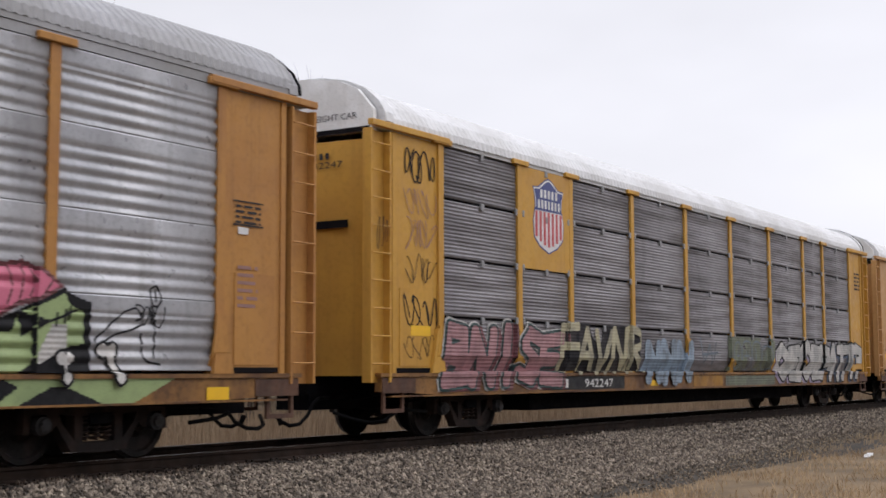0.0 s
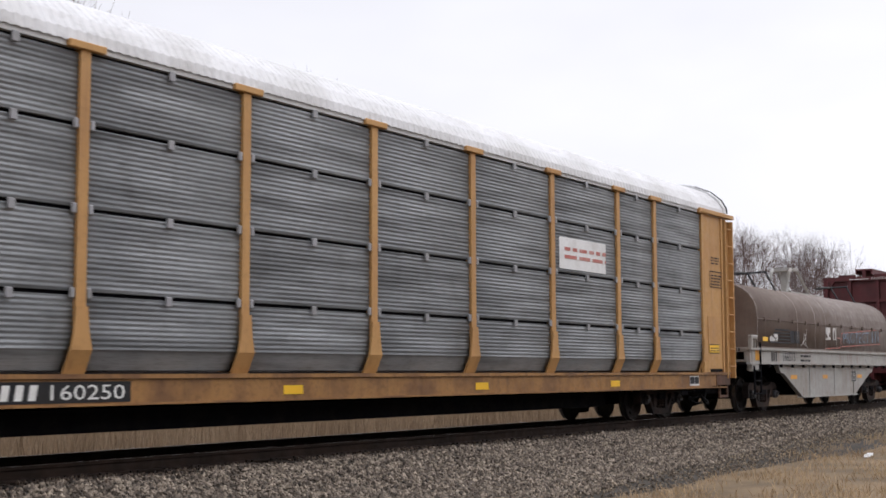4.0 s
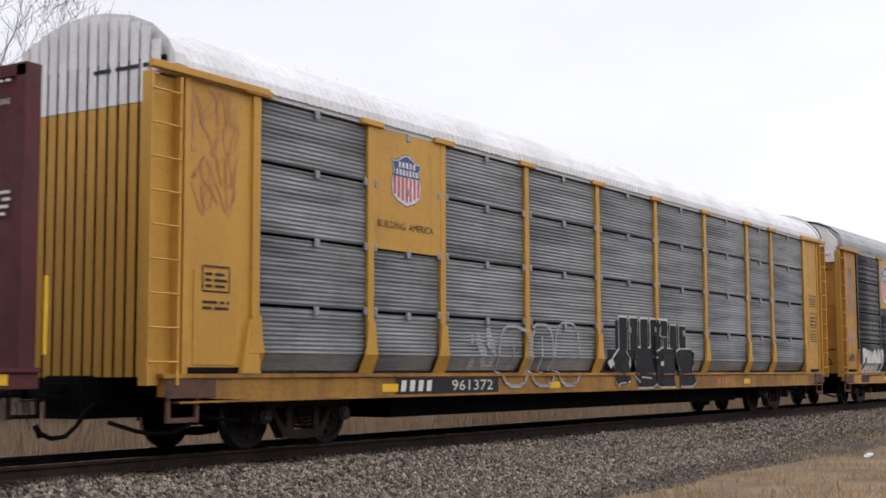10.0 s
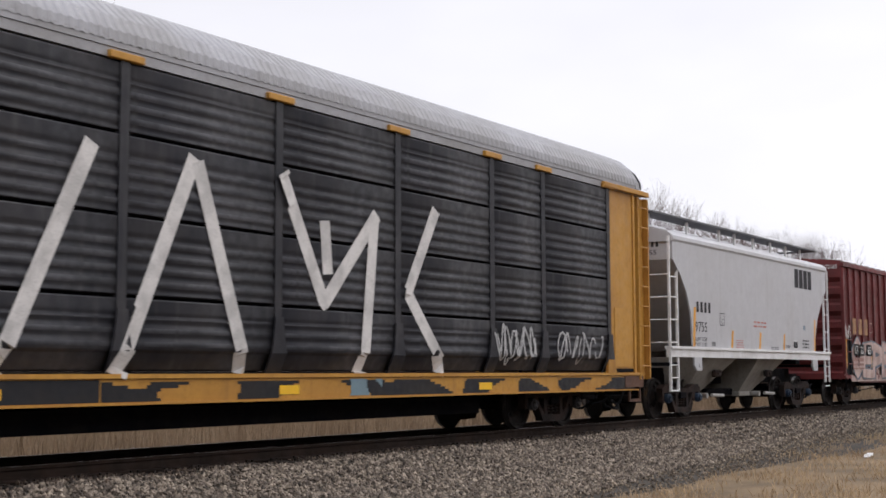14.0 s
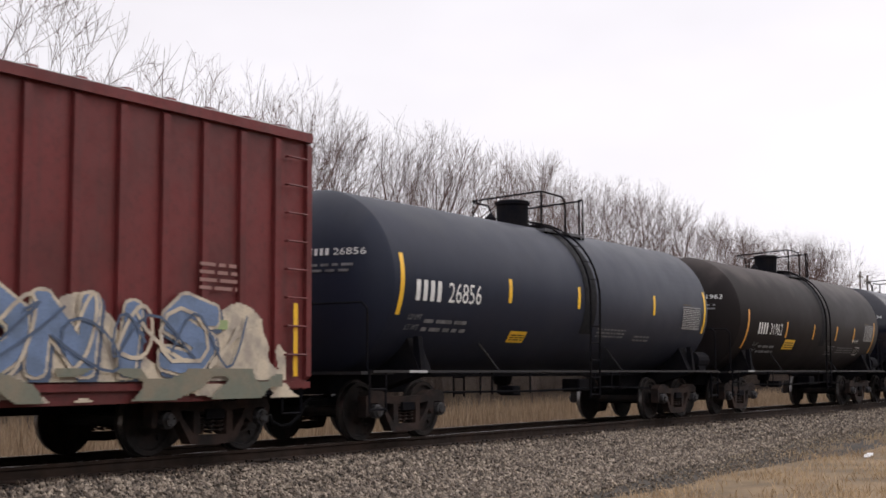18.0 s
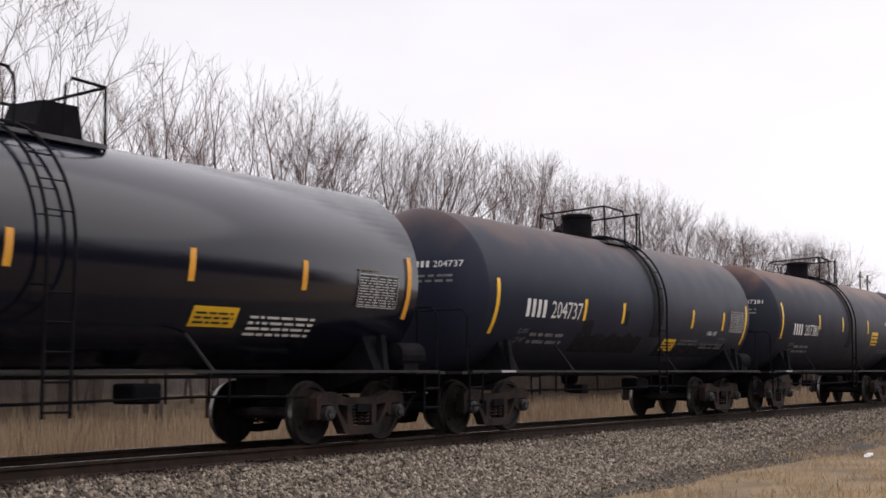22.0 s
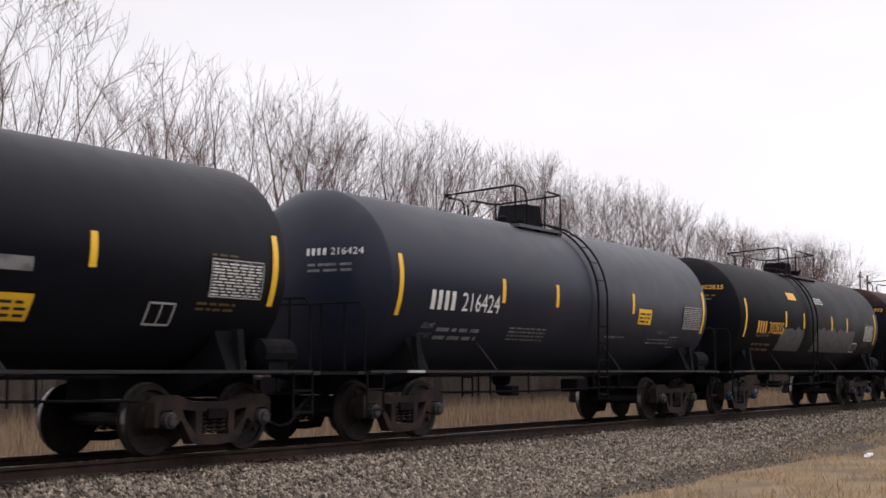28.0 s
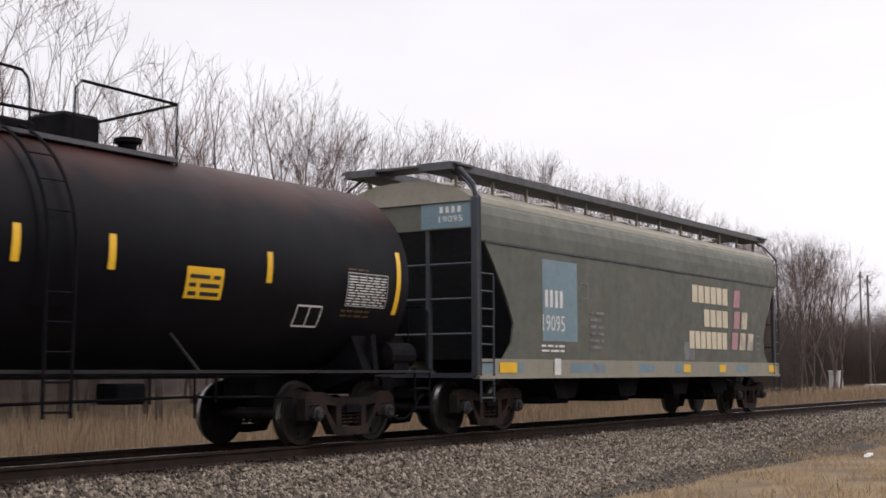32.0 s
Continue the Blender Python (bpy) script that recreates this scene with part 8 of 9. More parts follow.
tank_car(333.47, "patched black tank car with grey painted-out areas", PATCHY, "utlx", (-6.04, -2.93, -1.37, 1.27, 2.86, 6.05), 2.46, -.67, "302835", (-5.17, -3.1, 2.05, .31), 4, colour="letter_yellow", cap="cap_blue",
         table=4.8, extras=(("words", -5.20, -4.20, 1.95, .075, "THE TANK CAR PEOPLE", "letter_ochre2"), ("print", -5.25, -3.75, 1.60, 1.86, 2, "letter_dim"), ("patch", -2.42, -1.72, 3.02, 3.22, "letter_yellow"), ("print", -.05, .7, 3.0, 3.2, 3, "letter_white"), ("smear", -3.35, -1.3, 1.62, 2.34, "roof_dim", 2.0), ("smear", -.3, 3.7, 1.62, 2.4, "roof_dim", 5.0), ("frame", 3.7, 4.2, 1.66, 1.92, "letter_white"), ("print", 4.6, 5.4, 1.84, 1.98, 2, "letter_dim")))
tank_car(348.6, "black tank car with rust-red top and yellow number", RUSTCOAL, "utlx", (-6.1, -2.76, -1.13, .26, 3.09, 6.12), 2.46, -.57, "301973", (-5.1, -3.09, 2.08, .32), 4, colour="letter_yellow",
         placard=(1.52, 2.2, 1.98, .4), table=4.85, extras=(("words", -5.15, -4.15, 1.95, .075, "THE TANK CAR PEOPLE", "letter_ochre2"), ("words", -5.21, -4.38, 1.77, .09, "LD LMT 220200 LB", "letter_ochre2"), ("words", -4.19, -3.7, 1.77, .09, "99 850 KG", "letter_ochre2"), ("words", -5.27, -4.4, 1.62, .09, "LT WT 65800 LB", "letter_ochre2"), ("words", -4.2, -3.72, 1.62, .09, "29 850 KG", "letter_ochre2"), ("patch", -2.2, -1.75, 2.3, 3.0, "roof_dim"), ("frame", 3.8, 4.35, 1.70, 1.98, "letter_white"), ("print", 4.8, 5.5, 1.86, 2.0, 2, "letter_dim")))


# ---- green-grey covered hopper, last of the train ----
def green_hopper():
    at = 357.0
    car = new_car("covered_hopper_car", "faded grey-green covered hopper car with teal patches and roof walkway", "railway car", at, "cars of the freight train")
    G = M["hopper_green"]
    L = 15.5
    outline = [(.1, 3.98), (.1, 3.5), (.55, 3.0), (1.05, 2.35), (1.3, 1.9), (1.22, 1.55), (.9, 1.27), (14.6, 1.27), (14.35, 1.55), (14.3, 1.9), (14.6, 2.5), (15.3, 3.3), (15.45, 3.5), (15.45, 3.98)]
    for s in (-1, 1):
        bm = bmesh.new()
        prism(bm, [(x, z) for x, z in outline if z <= 3.3] + [(.3, 3.28)], s * 1.46, s * 1.50)
        part("side_sheet", bm, G, car)
        bm = bmesh.new()
        prism_x(bm, [(s * 1.505, 3.28), (s * 1.50, 3.55), (s * 1.475, 3.75), (s * 1.42, 3.90), (s * 1.34, 4.0), (s * 1.28, 4.0), (s * 1.40, 3.75), (s * 1.46, 3.28)], .12, 15.43)
        part("upper_sheet", bm, G, car)
        bm = bmesh.new()
        box(bm, .05, 15.45, min(s * 1.44, s * 1.52), max(s * 1.44, s * 1.52), .98, 1.28)
        box(bm, .05, 15.45, min(s * 1.40, s * 1.55), max(s * 1.40, s * 1.55), .94, .99)
        part("side_sill", bm, M["hopper_tan"], car)
        bm = bmesh.new()
        box(bm, .3, 15.27, min(s * 1.49, s * 1.52), max(s * 1.49, s * 1.52), 3.26, 3.30)
        part("side_seam", bm, M["hopper_dark"], car)
    bm = bmesh.new()
    prism_x(bm, [(-1.38, 3.96), (-1.36, 4.05), (-1.1, 4.2), (-.6, 4.34), (0, 4.38), (.6, 4.34), (1.1, 4.2), (1.36, 4.05), (1.38, 3.96)], .05, 15.5)
    part("roof", bm, M["hopper_tan"], car)
    for x, d in ((.1, 1), (15.45, -1)):
        bm = bmesh.new()
        prism_x(bm, [(-1.46, 3.5), (-1.45, 3.75), (-1.36, 4.02), (1.36, 4.02), (1.45, 3.75), (1.46, 3.5)], *sorted((x, x + d * .04)))
        part("end_sheet", bm, G, car)
        bm = bmesh.new()
        prism(bm, [(x + d * .02, 3.52), (x + d * .08, 3.52), (x + d * 2.6, 1.3), (x + d * 2.5, 1.3)], -1.45, 1.45)
        part("end_slope", bm, M["hopper_dark"], car)
        bm = bmesh.new()
        for y in (-1.44, -.5, .5, 1.38):
            box(bm, *sorted((x + d * .03, x + d * .12)), y, y + .08, 1.0, 3.55)
        for z in (1.7, 2.3, 2.9):
            tube(bm, [(x + d * .06, -1.4, z), (x + d * .06, 1.4, z)], .025, 6)
        part("end_post", bm, M["hopper_dark"], car)
        bm = bmesh.new()
        box(bm, *sorted((x - d * .1, x + d * .9)), -1.48, 1.48, .96, 1.04)
        part("end_platform", bm, M["hopper_dark"], car)
        for s in (-1, 1):
            b = bmesh.new()
            for xx in (x + d * .02, x + d * .45):
                tube(b, [(xx, s * 1.53, .55), (xx, s * 1.53, 4.0 if xx == x + d * .02 else 2.7)], .02, 5)
            for k in range(8):
                z = .62 + k * .3
                tube(b, [(x + d * .02, s * 1.53, z), (x + d * .45, s * 1.53, z)], .015, 5)
            tube(b, [(x + d * .02, s * 1.53, 4.0), (x + d * .03, s * 1.2, 4.35), (x + d * .1, s * .75, 4.62)], .025, 5)
            part("ladder", b, M["hopper_dark"], car)
    b = bmesh.new()
    box(b, .1, 15.4, -.32, .32, .62, 1.0)
    for x in (3.2, 6.0, 8.8, 11.2):
        prism(b, [(x - .2, 1.3), (x + 1.5, 1.3), (x + 1.0, .55), (x + .3, .55)], -1.2, 1.2)
        box(b, x + .2, x + 1.1, -1.0, 1.0, .45, .58)
    pieces("outlet_bay", b, M["black"], car)
    for y0_, y1_ in ((-1.05, -.55), (.55, 1.05)):
        b = bmesh.new()
        box(b, -.15, 15.7, y0_ - .08, y1_ + .08, 4.50, 4.63)
        part("roof_walk", b, M["walk_steel"], car, "grey grating roof walkway")
    b = bmesh.new()
    for x in (-.1, 15.1):
        box(b, x, x + .6, -1.2, 1.2, 4.58, 4.62)
    pieces("cross_walk", b, M["walk_steel"], car)
    b = bmesh.new()
    for x in np.arange(.3, 15.5, 1.25):
        for y in (-.95, .9):
            box(b, x, x + .05, y, y + .05, 4.2, 4.58)
    pieces("walk_bracket", b, M["hopper_tan"], car)
    for k in range(8):
        b = bmesh.new()
        turned(b, [(4.33, .34), (4.45, .34), (4.50, .25), (4.52, .02)], 16, (1.4 + k * 1.8, 0, 0), 'z')
        part("roof_hatch", b, M["hopper_tan"], car)
    # markings
    S_ = flat_side(1.506)
    patch(car, 2.35, 3.75, 1.62, 3.12, S_, M["hopper_teal"], name="paint_patch")
    T_ = flat_side(1.512)
    bars(car, 4, 2.42, 3.2, 2.24, .32, T_, M["letter_white"])
    write(car, "19095", 2.35, 3.22, 1.80, .30, T_, M["letter_white"])
    lines(car, 2.3, 3.2, 1.42, 1.6, 2, T_, M["letter_white"], 71)
    lines(car, 4.3, 4.9, 1.5, 2.3, 6, T_, M["letter_grey"], 72)
    strokes(car, [[(3.9, 2.48), (4.2, 2.48), (4.2, 2.76), (3.9, 2.76), (3.9, 2.48)]], .02, T_, M["letter_grey"], name="stencil_border")
    cream = M["mark_cream"]
    for n_, a_, b_, z_ in ((6, 9.5, 11.8, 2.64), (4, 10.2, 11.78, 2.10), (7, 9.3, 11.7, 1.58)):
        bars(car, n_, a_, b_, z_, .40, T_, cream, name="emblem_bar")
    for a_, z_, m_ in ((12.15, 2.62, "mark_pink"), (12.12, 2.1, "mark_pink"), (12.65, 2.1, "graffiti_cream"), (11.95, 1.58, "mark_pink"), (12.5, 1.58, "graffiti_cream"), (13.05, 1.58, "graffiti_cream")):
        part("service_mark_block", paste([(0, 0), (.8, 0), (1, 1), (.2, 1)], [(0, 1, 2, 3)], a_, a_ + .5, z_, z_ + .42, T_), M[m_], car)
    patch(car, 9.0, 9.6, 1.32, 1.72, S_, M["letter_grey"], name="paint_patch")
    strokes(car, [[(13.7, 1.62), (14.05, 1.62), (14.05, 1.95), (13.7, 1.95), (13.7, 1.62)], [(13.7, 1.76), (14.05, 1.76)]], .03, T_, M["letter_grey"], name="stencil_border")
    Q_ = flat_side(1.526)
    for a_, b_, m_ in ((.2, .6, "hopper_teal"), (.75, 1.35, "reflector"), (1.4, 1.6, "hopper_teal"), (3.4, 4.9, "hopper_teal"), (4.3, 4.65, "letter_grey"), (6.5, 7.3, "hopper_teal"), (8.4, 9.2, "hopper_teal"), (8.9, 9.3, "reflector"), (10.9, 11.4, "hopper_teal"), (11.1, 11.5, "reflector"), (12.2, 13.0, "hopper_teal"), (14.6, 15.1, "reflector")):
        patch(car, a_, b_, 1.04, 1.22, Q_ if m_ != "reflector" else flat_side(1.531), M[m_], name="sill_patch")
    patch(car, 2.75, 3.0, 1.0, 1.3, flat_side(1.535), M["letter_white"], name="notice_plate")
    E_ = lambda y, z: (.09, -y, z)
    patch(car, .35, 1.36, 3.52, 3.98, lambda y, z: (.094, -y, z), M["hopper_teal"], name="paint_patch", label="teal repaint on the end sheet")
    E_ = lambda y, z: (.088, -y, z)
    b = bmesh.new()
    box(b, .02, .16, -1.53, -1.40, 1.0, 4.02, .015)
    tube(b, [(.09, -1.47, 4.0), (.07, -1.42, 4.25), (.02, -1.2, 4.50), (-.02, -.95, 4.60)], .045, 8)
    part("corner_post", b, M["hopper_dark"], car, "dark corner post bent over the roof edge")
    bars(car, 4, .72, 1.2, 3.78, .11, E_, M["letter_white"])
    write(car, "19095", .72, 1.2, 3.62, .11, E_, M["letter_white"])
    add_couplers(car, -.05, 15.6)
    add_truck(car, 1.2)
    add_truck(car, 14.35)
    return car


green_hopper()


# ---- ground, track bed and rails ----
def ground_z(x, y):
    base = np.interp(y, [-400, -40, -9, -5.2, -4.2, -1.9, 1.9, 4.2, 7, 14, 30, 60, 400], [-.9, -.75, -.62, -.66, -.70, -.50, -.50, -.85, -1.0, -1.0, -.9, -.6, -.3])
    return float(base + .05 * noise.noise((x * .25, y * .25, 0)))


def make_ground():
    ys = [-3000, -400, -60, -25, -14] + list(np.arange(-10, 12.1, .5)) + [16, 22, 30, 45, 80, 200, 500, 3000]
    xs = [-3000, -300, -60, -20] + list(np.arange(0, 80, 1.0)) + [90, 110, 140, 180, 240, 320, 600, 3000]
    bm = bmesh.new()
    g = [[bm.verts.new((x, y, ground_z(x, y))) for y in ys] for x in xs]
    for a, b in zip(g, g[1:]):
        for i in range(len(ys) - 1):
            bm.faces.new((a[i], b[i], b[i + 1], a[i + 1]))
    ob = part("ground", bm, M["earth"], None, smooth=True)
    return tagged(ob, "dry tan winter turf and bare earth", "ground", kind="structure")


def bed_z(x, y):
    """Top of the ballast: flat under the ties, falling away to both sides."""
    a = abs(y)
    z = np.interp(a, [0, 1.45, 1.75, 3.2, 4.7, 5.1], [-.20, -.20, -.25, -.46, -.60, -.72]) if y < 0 else np.interp(a, [0, 1.45, 1.75, 3.4, 4.2], [-.20, -.20, -.25, -.75, -.95])
    return float(z + .035 * noise.noise((x * .8, y * .8, 4.0)))


def make_bed():
    bm = bmesh.new()
    ys = list(np.arange(-5.1, 4.21, .3))
    xs = [-200, -40, -10] + list(np.arange(0, 70, .5)) + [80, 100, 130, 180, 260, 500, 1200]
    g = [[bm.verts.new((x, y + (.25 * noise.noise((x * .5, 1.0, 2.0)) if y in (ys[0], ys[-1]) else 0), bed_z(x, y))) for y in ys] for x in xs]
    for a, b in zip(g, g[1:]):
        for i in range(len(ys) - 1):
            bm.faces.new((a[i], b[i], b[i + 1], a[i + 1]))
    return tagged(part("ballast_bed", bm, M["ballast"], None, smooth=True), "grey-brown crushed stone ballast bed", "ballast", kind="structure")


make_ground()
make_bed()
RAIL = [(-.07, -.18), (-.07, -.165), (-.012, -.145), (-.010, -.05), (-.037, -.04), (-.037, -.006), (-.030, 0.0), (.030, 0.0), (.037, -.006), (.037, -.04), (.010, -.05), (.012, -.145), (.07, -.165), (.07, -.18)]
track = thing("railway_track", "single railway track of worn steel rails on dark ties", "railway track", kind="structure")
for s in (-1, 1):
    bm = bmesh.new()
    prism_x(bm, [(s * .755 + y, z) for y, z in RAIL], -150, 900)
    ob = part("rail", bm, M["rail_side"], track)
    ob.data.materials.append(M["rail_top"])
    for p in ob.data.polygons:
        if p.normal.z > .9 and p.center.z > -.01:
            p.material_index = 1


def make_tie():
    bm = bmesh.new()
    box(bm, -.115, .115, -1.3, 1.3, -.36, -.182, .012)
    for y in (-.755, .755):
        box(bm, -.09, .09, y - .17, y + .17, -.182, -.172)
        for dx, dy in ((-.05, -.1), (.05, .1), (-.05, .12), (.05, -.12)):
            box(bm, dx - .012, dx + .012, y + dy - .012, y + dy + .012, -.18, -.14)
    return bm


tie_me = shared("tie", make_tie, M["tie"])
rng = random.Random(4)
for i in range(290):
    linked("tie", tie_me, track, pose(4 + i * .53 + rng.uniform(-.03, .03), rng.uniform(-.03, .03), rng.uniform(-.012, .0), 0, 0, rng.uniform(-1, 1)))


def scatter_stones(name, x0, x1, y0, y1, count, lo, hi, seed, label, keep=None, stone="stone"):
    """Loose ballast stones, each a small faceted lump, joined."""
    r = np.random.RandomState(seed)
    base = np.array([(1, 0, 0), (-1, 0, 0), (0, 1, 0), (0, -1, 0), (0, 0, 1), (0, 0, -1)], float)
    tri = np.array([(0, 2, 4), (2, 1, 4), (1, 3, 4), (3, 0, 4), (2, 0, 5), (1, 2, 5), (3, 1, 5), (0, 3, 5)])
    xs = r.uniform(x0, x1, count)
    ys = r.uniform(y0, y1, count)
    V, F = [], []
    for k in range(count):
        x, y = xs[k], ys[k]
        if abs(abs(y) - .755) < .13 or (keep and not keep(x, y)):
            continue
        q = base * r.uniform(lo, hi) * r.uniform(.65, 1.25, 3) + r.uniform(-.3, .3, (6, 3)) * lo
        a, b = r.uniform(0, 6.28), r.uniform(-.7, .7)
        ca, sa, cb, sb = math.cos(a), math.sin(a), math.cos(b), math.sin(b)
        q = q @ np.array([[ca, sa, 0], [-sa, ca, 0], [0, 0, 1]]) @ np.array([[cb, 0, sb], [0, 1, 0], [-sb, 0, cb]])
        q += (x, y, bed_z(x, y) + r.uniform(.0, .03))
        F.append(tri + 6 * len(V))
        V.append(q)
    me = bpy.data.meshes.new(name)
    me.from_pydata(np.concatenate(V).tolist(), [], np.concatenate(F).tolist())
    me.materials.append(M[stone])
    return tagged(new(name, me), label, "ballast stones", kind="stuff")


def grass_edge(x):
    """Where the turf begins beside the ballast shoulder."""
    return float(np.interp(x, [10, 18, 30, 36, 60, 120], [-5.7, -5.1, -4.05, -3.85, -3.7, -3.6])) + .3 * noise.noise((x * .7, 0, 5.0)) + .12 * noise.noise((x * 2.3, 0, 7.0))


def stone_material(name, base, second):
    m = surface(name, base, second, .6, 9.0, rough=.9, bump=.3)
    n, l = m.node_tree.nodes, m.node_tree.links
    b = n["Principled BSDF"]
    old = b.inputs["Base Color"].links[0].from_socket
    geo = n.new("ShaderNodeNewGeometry")
    ramp = n.new("ShaderNodeValToRGB")
    ramp.color_ramp.elements[0].color, ramp.color_ramp.elements[1].color = (.30, .27, .25, 1), (1.9, 1.82, 1.68, 1)
    e = ramp.color_ramp.elements.new(.5)
    e.color = (.85, .77, .70, 1)
    mul = n.new("ShaderNodeMix")
    mul.data_type, mul.blend_type = 'RGBA', 'MULTIPLY'
    mul.inputs[0].default_value = 1
    l.new(geo.outputs["Random Per Island"], ramp.inputs[0])
    l.new(old, mul.inputs[6])
    l.new(ramp.outputs[0], mul.inputs[7])
    l.new(mul.outputs[2], b.inputs["Base Color"])
    return m


M["stone"] = stone_material("ballast_stone", (0.205, 0.178, 0.15), (0.09, 0.077, 0.064))
M["stone_dark"] = stone_material("dark_brown_ballast_stone", (0.075, 0.056, 0.043), (0.035, 0.026, 0.021))
M["stone_dirty"] = stone_material("muddy_fine_gravel", (0.20, 0.168, 0.13), (0.10, 0.083, 0.065))
shoulder = lambda x, y: y > grass_edge(x) + .5 + .25 * noise.noise((x * .9, y, 3.0)) and y < -1.35 + .22 * noise.noise((x * 1.3, y, 9.0))
scatter_stones("ballast_stones", 7, 27, -4.9, -1.1, 36000, .018, .043, 11, "loose grey and brown crushed ballast stones", shoulder)
scatter_stones("ballast_stones", 27, 70, -4.9, -1.1, 30000, .024, .045, 12, "loose grey and brown crushed ballast stones", shoulder)
scatter_stones("ballast_stones", 7, 60, -1.75, -.5, 12000, .02, .04, 14, "dark brown ballast stones beside the rail", lambda x, y: y > -1.5 + .25 * noise.noise((x * 1.3, y, 9.0)), "stone_dark")
scatter_stones("gravel_strip", 9, 60, -5.5, -2.4, 30000, .012, .026, 15, "dark muddy gravel between ballast and grass", lambda x, y: grass_edge(x) - .4 < y < grass_edge(x) + 1.1, "stone_dirty")
scatter_stones("ballast_stones", 7, 50, -.6, 3.2, 7000, .03, .05, 13, "dark brown ballast stones between the rails", None, "stone_dark")


def blades(name, pts, lo, hi, width, lean, seed, material, label, category):
    """Standing blades of dry grass, each a thin bent strip, joined."""
    r = np.random.RandomState(seed)
    V, F = [], []
    for k, (x, y, z) in enumerate(pts):
        h = r.uniform(lo, hi)
        a = r.uniform(0, 6.28)
        dx, dy = math.cos(a) * width, math.sin(a) * width
        lx, ly = r.normal(0, lean, 2) * h
        n = len(V)
        V += [(x - dx, y - dy, z - .03), (x + dx, y + dy, z - .03), (x + dx * .7 + lx * .4, y + dy * .7 + ly * .4, z + h * .6), (x - dx * .7 + lx * .4, y - dy * .7 + ly * .4, z + h * .6), (x + lx, y + ly, z + h)]
        F += [(n, n + 1, n + 2, n + 3), (n + 3, n + 2, n + 4)]
    me = bpy.data.meshes.new(name)
    me.from_pydata(V, [], F)
    me.materials.append(M[material])
    return tagged(new(name, me), label, category, kind="stuff")


r_ = np.random.RandomState(21)
pts = []
for _ in range(60000):
    x = 12 + 45 * r_.random_sample() ** 1.3
    y = -3.5 - 8.5 * r_.random_sample()
    ragged = grass_edge(x) - .55 * r_.random_sample() ** 2
    if noise.noise((x * .5, y * .7, 1.0)) + noise.noise((x * 2.1, y * 2.1, 6.0)) * .6 + .42 > r_.random_sample() * 1.1 and y < ragged:
        pts.append((x, y, max(ground_z(x, y), bed_z(x, y) if y > -4.9 else -9)))
blades("dry_grass", pts, .03, .17, .006, .6, 22, "straw", "short dry straw-coloured grass beside the ballast", "grass")
pts = []
for _ in range(42000):
    x = 8 + 150 * r_.random_sample() ** 1.6
    y = 5.5 + 12 * r_.random_sample()
    if noise.noise((x * .22, y * .3, 8.0)) + .75 > r_.random_sample() * .9:
        pts.append((x, y, ground_z(x, y)))
blades("field_grass", pts, .45, 1.25, .013, .16, 23, "reed", "tall bleached dry field grass beyond the track", "grass")
pts = []
for _ in range(9000):
    x = 8 + 190 * r_.random_sample() ** 1.4
    y = 3.6 + 3.2 * r_.random_sample()
    pts.append((x, y, ground_z(x, y)))
blades("verge_grass", pts, .15, .5, .010, .3, 24, "reed", "low bleached grass on the far verge", "grass")


# a scrap of paper caught in the grass
b = bmesh.new()
prism(b, [(-.12, 0), (-.05, .05), (.06, .02), (.13, .07), (.13, .075), (.06, .027), (-.05, .057), (-.12, .006)], -.06, .07)
scrap = part("paper_scrap", b, M["white"], None)
scrap.location = (27.1, -5.76, ground_z(27.1, -5.76) + .03)
tagged(scrap, "crumpled white paper scrap lying in dry grass", "litter")


# ---- bare winter trees ----
def fork(out, p, d, length, r, level, rng, wide, fine):
    """One limb, nearly straight, that forks again and again and bears short twigs on its way."""
    path, q, e = [p.copy()], p.copy(), d.copy()
    n = 4 if level < 2 else 3
    for i in range(n):
        e = (e + Vector((rng.gauss(0, .05), rng.gauss(0, .05), .034 + rng.gauss(0, .03)))).normalized()
        q = q + e * (length / n)
        path.append(q.copy())
    out.append((path, r, r * .70, level))

    def swing(along, angle, turn):
        side = along.orthogonal().normalized()
        side.rotate(Matrix.Rotation(turn, 3, along))
        return (along * math.cos(angle) + side * math.sin(angle)).normalized()
    if level >= 2:
        for k in range(fine if level < 5 else fine + 1):
            i = rng.randrange(n) if level < 6 or k else n - 1
            at = path[i].lerp(path[i + 1], rng.random())
            t = swing(e, rng.uniform(.35, .8), rng.uniform(0, 6.28))
            t = (t + Vector((0, 0, .15))).normalized()
            ln = rng.uniform(.4, 1.1)
            mid = at + t * ln * .55
            out.append(([at, mid, mid + (t + Vector((rng.gauss(0, .12), rng.gauss(0, .12), .12))).normalized() * ln * .5], .0065, .003, 7))
    if level >= 6:
        return
    turn = rng.uniform(0, 6.28)
    count = 3 if rng.random() < (.8 if level == 0 else .22) else 2
    for k in range(count):
        lead = k == 0
        angle = rng.uniform(.06, .24) if lead else rng.uniform(.36, .64) * wide
        nd = swing(e, angle, turn + k * 6.2832 / count + rng.uniform(-.4, .4))
        fork(out, path[-1], nd, length * (rng.uniform(.76, .90) if lead else rng.uniform(.62, .84)), r * (rng.uniform(.64, .72) if lead else rng.uniform(.48, .60)) * (1 if level < 3 else .82),
             level + 1, rng, wide, fine)


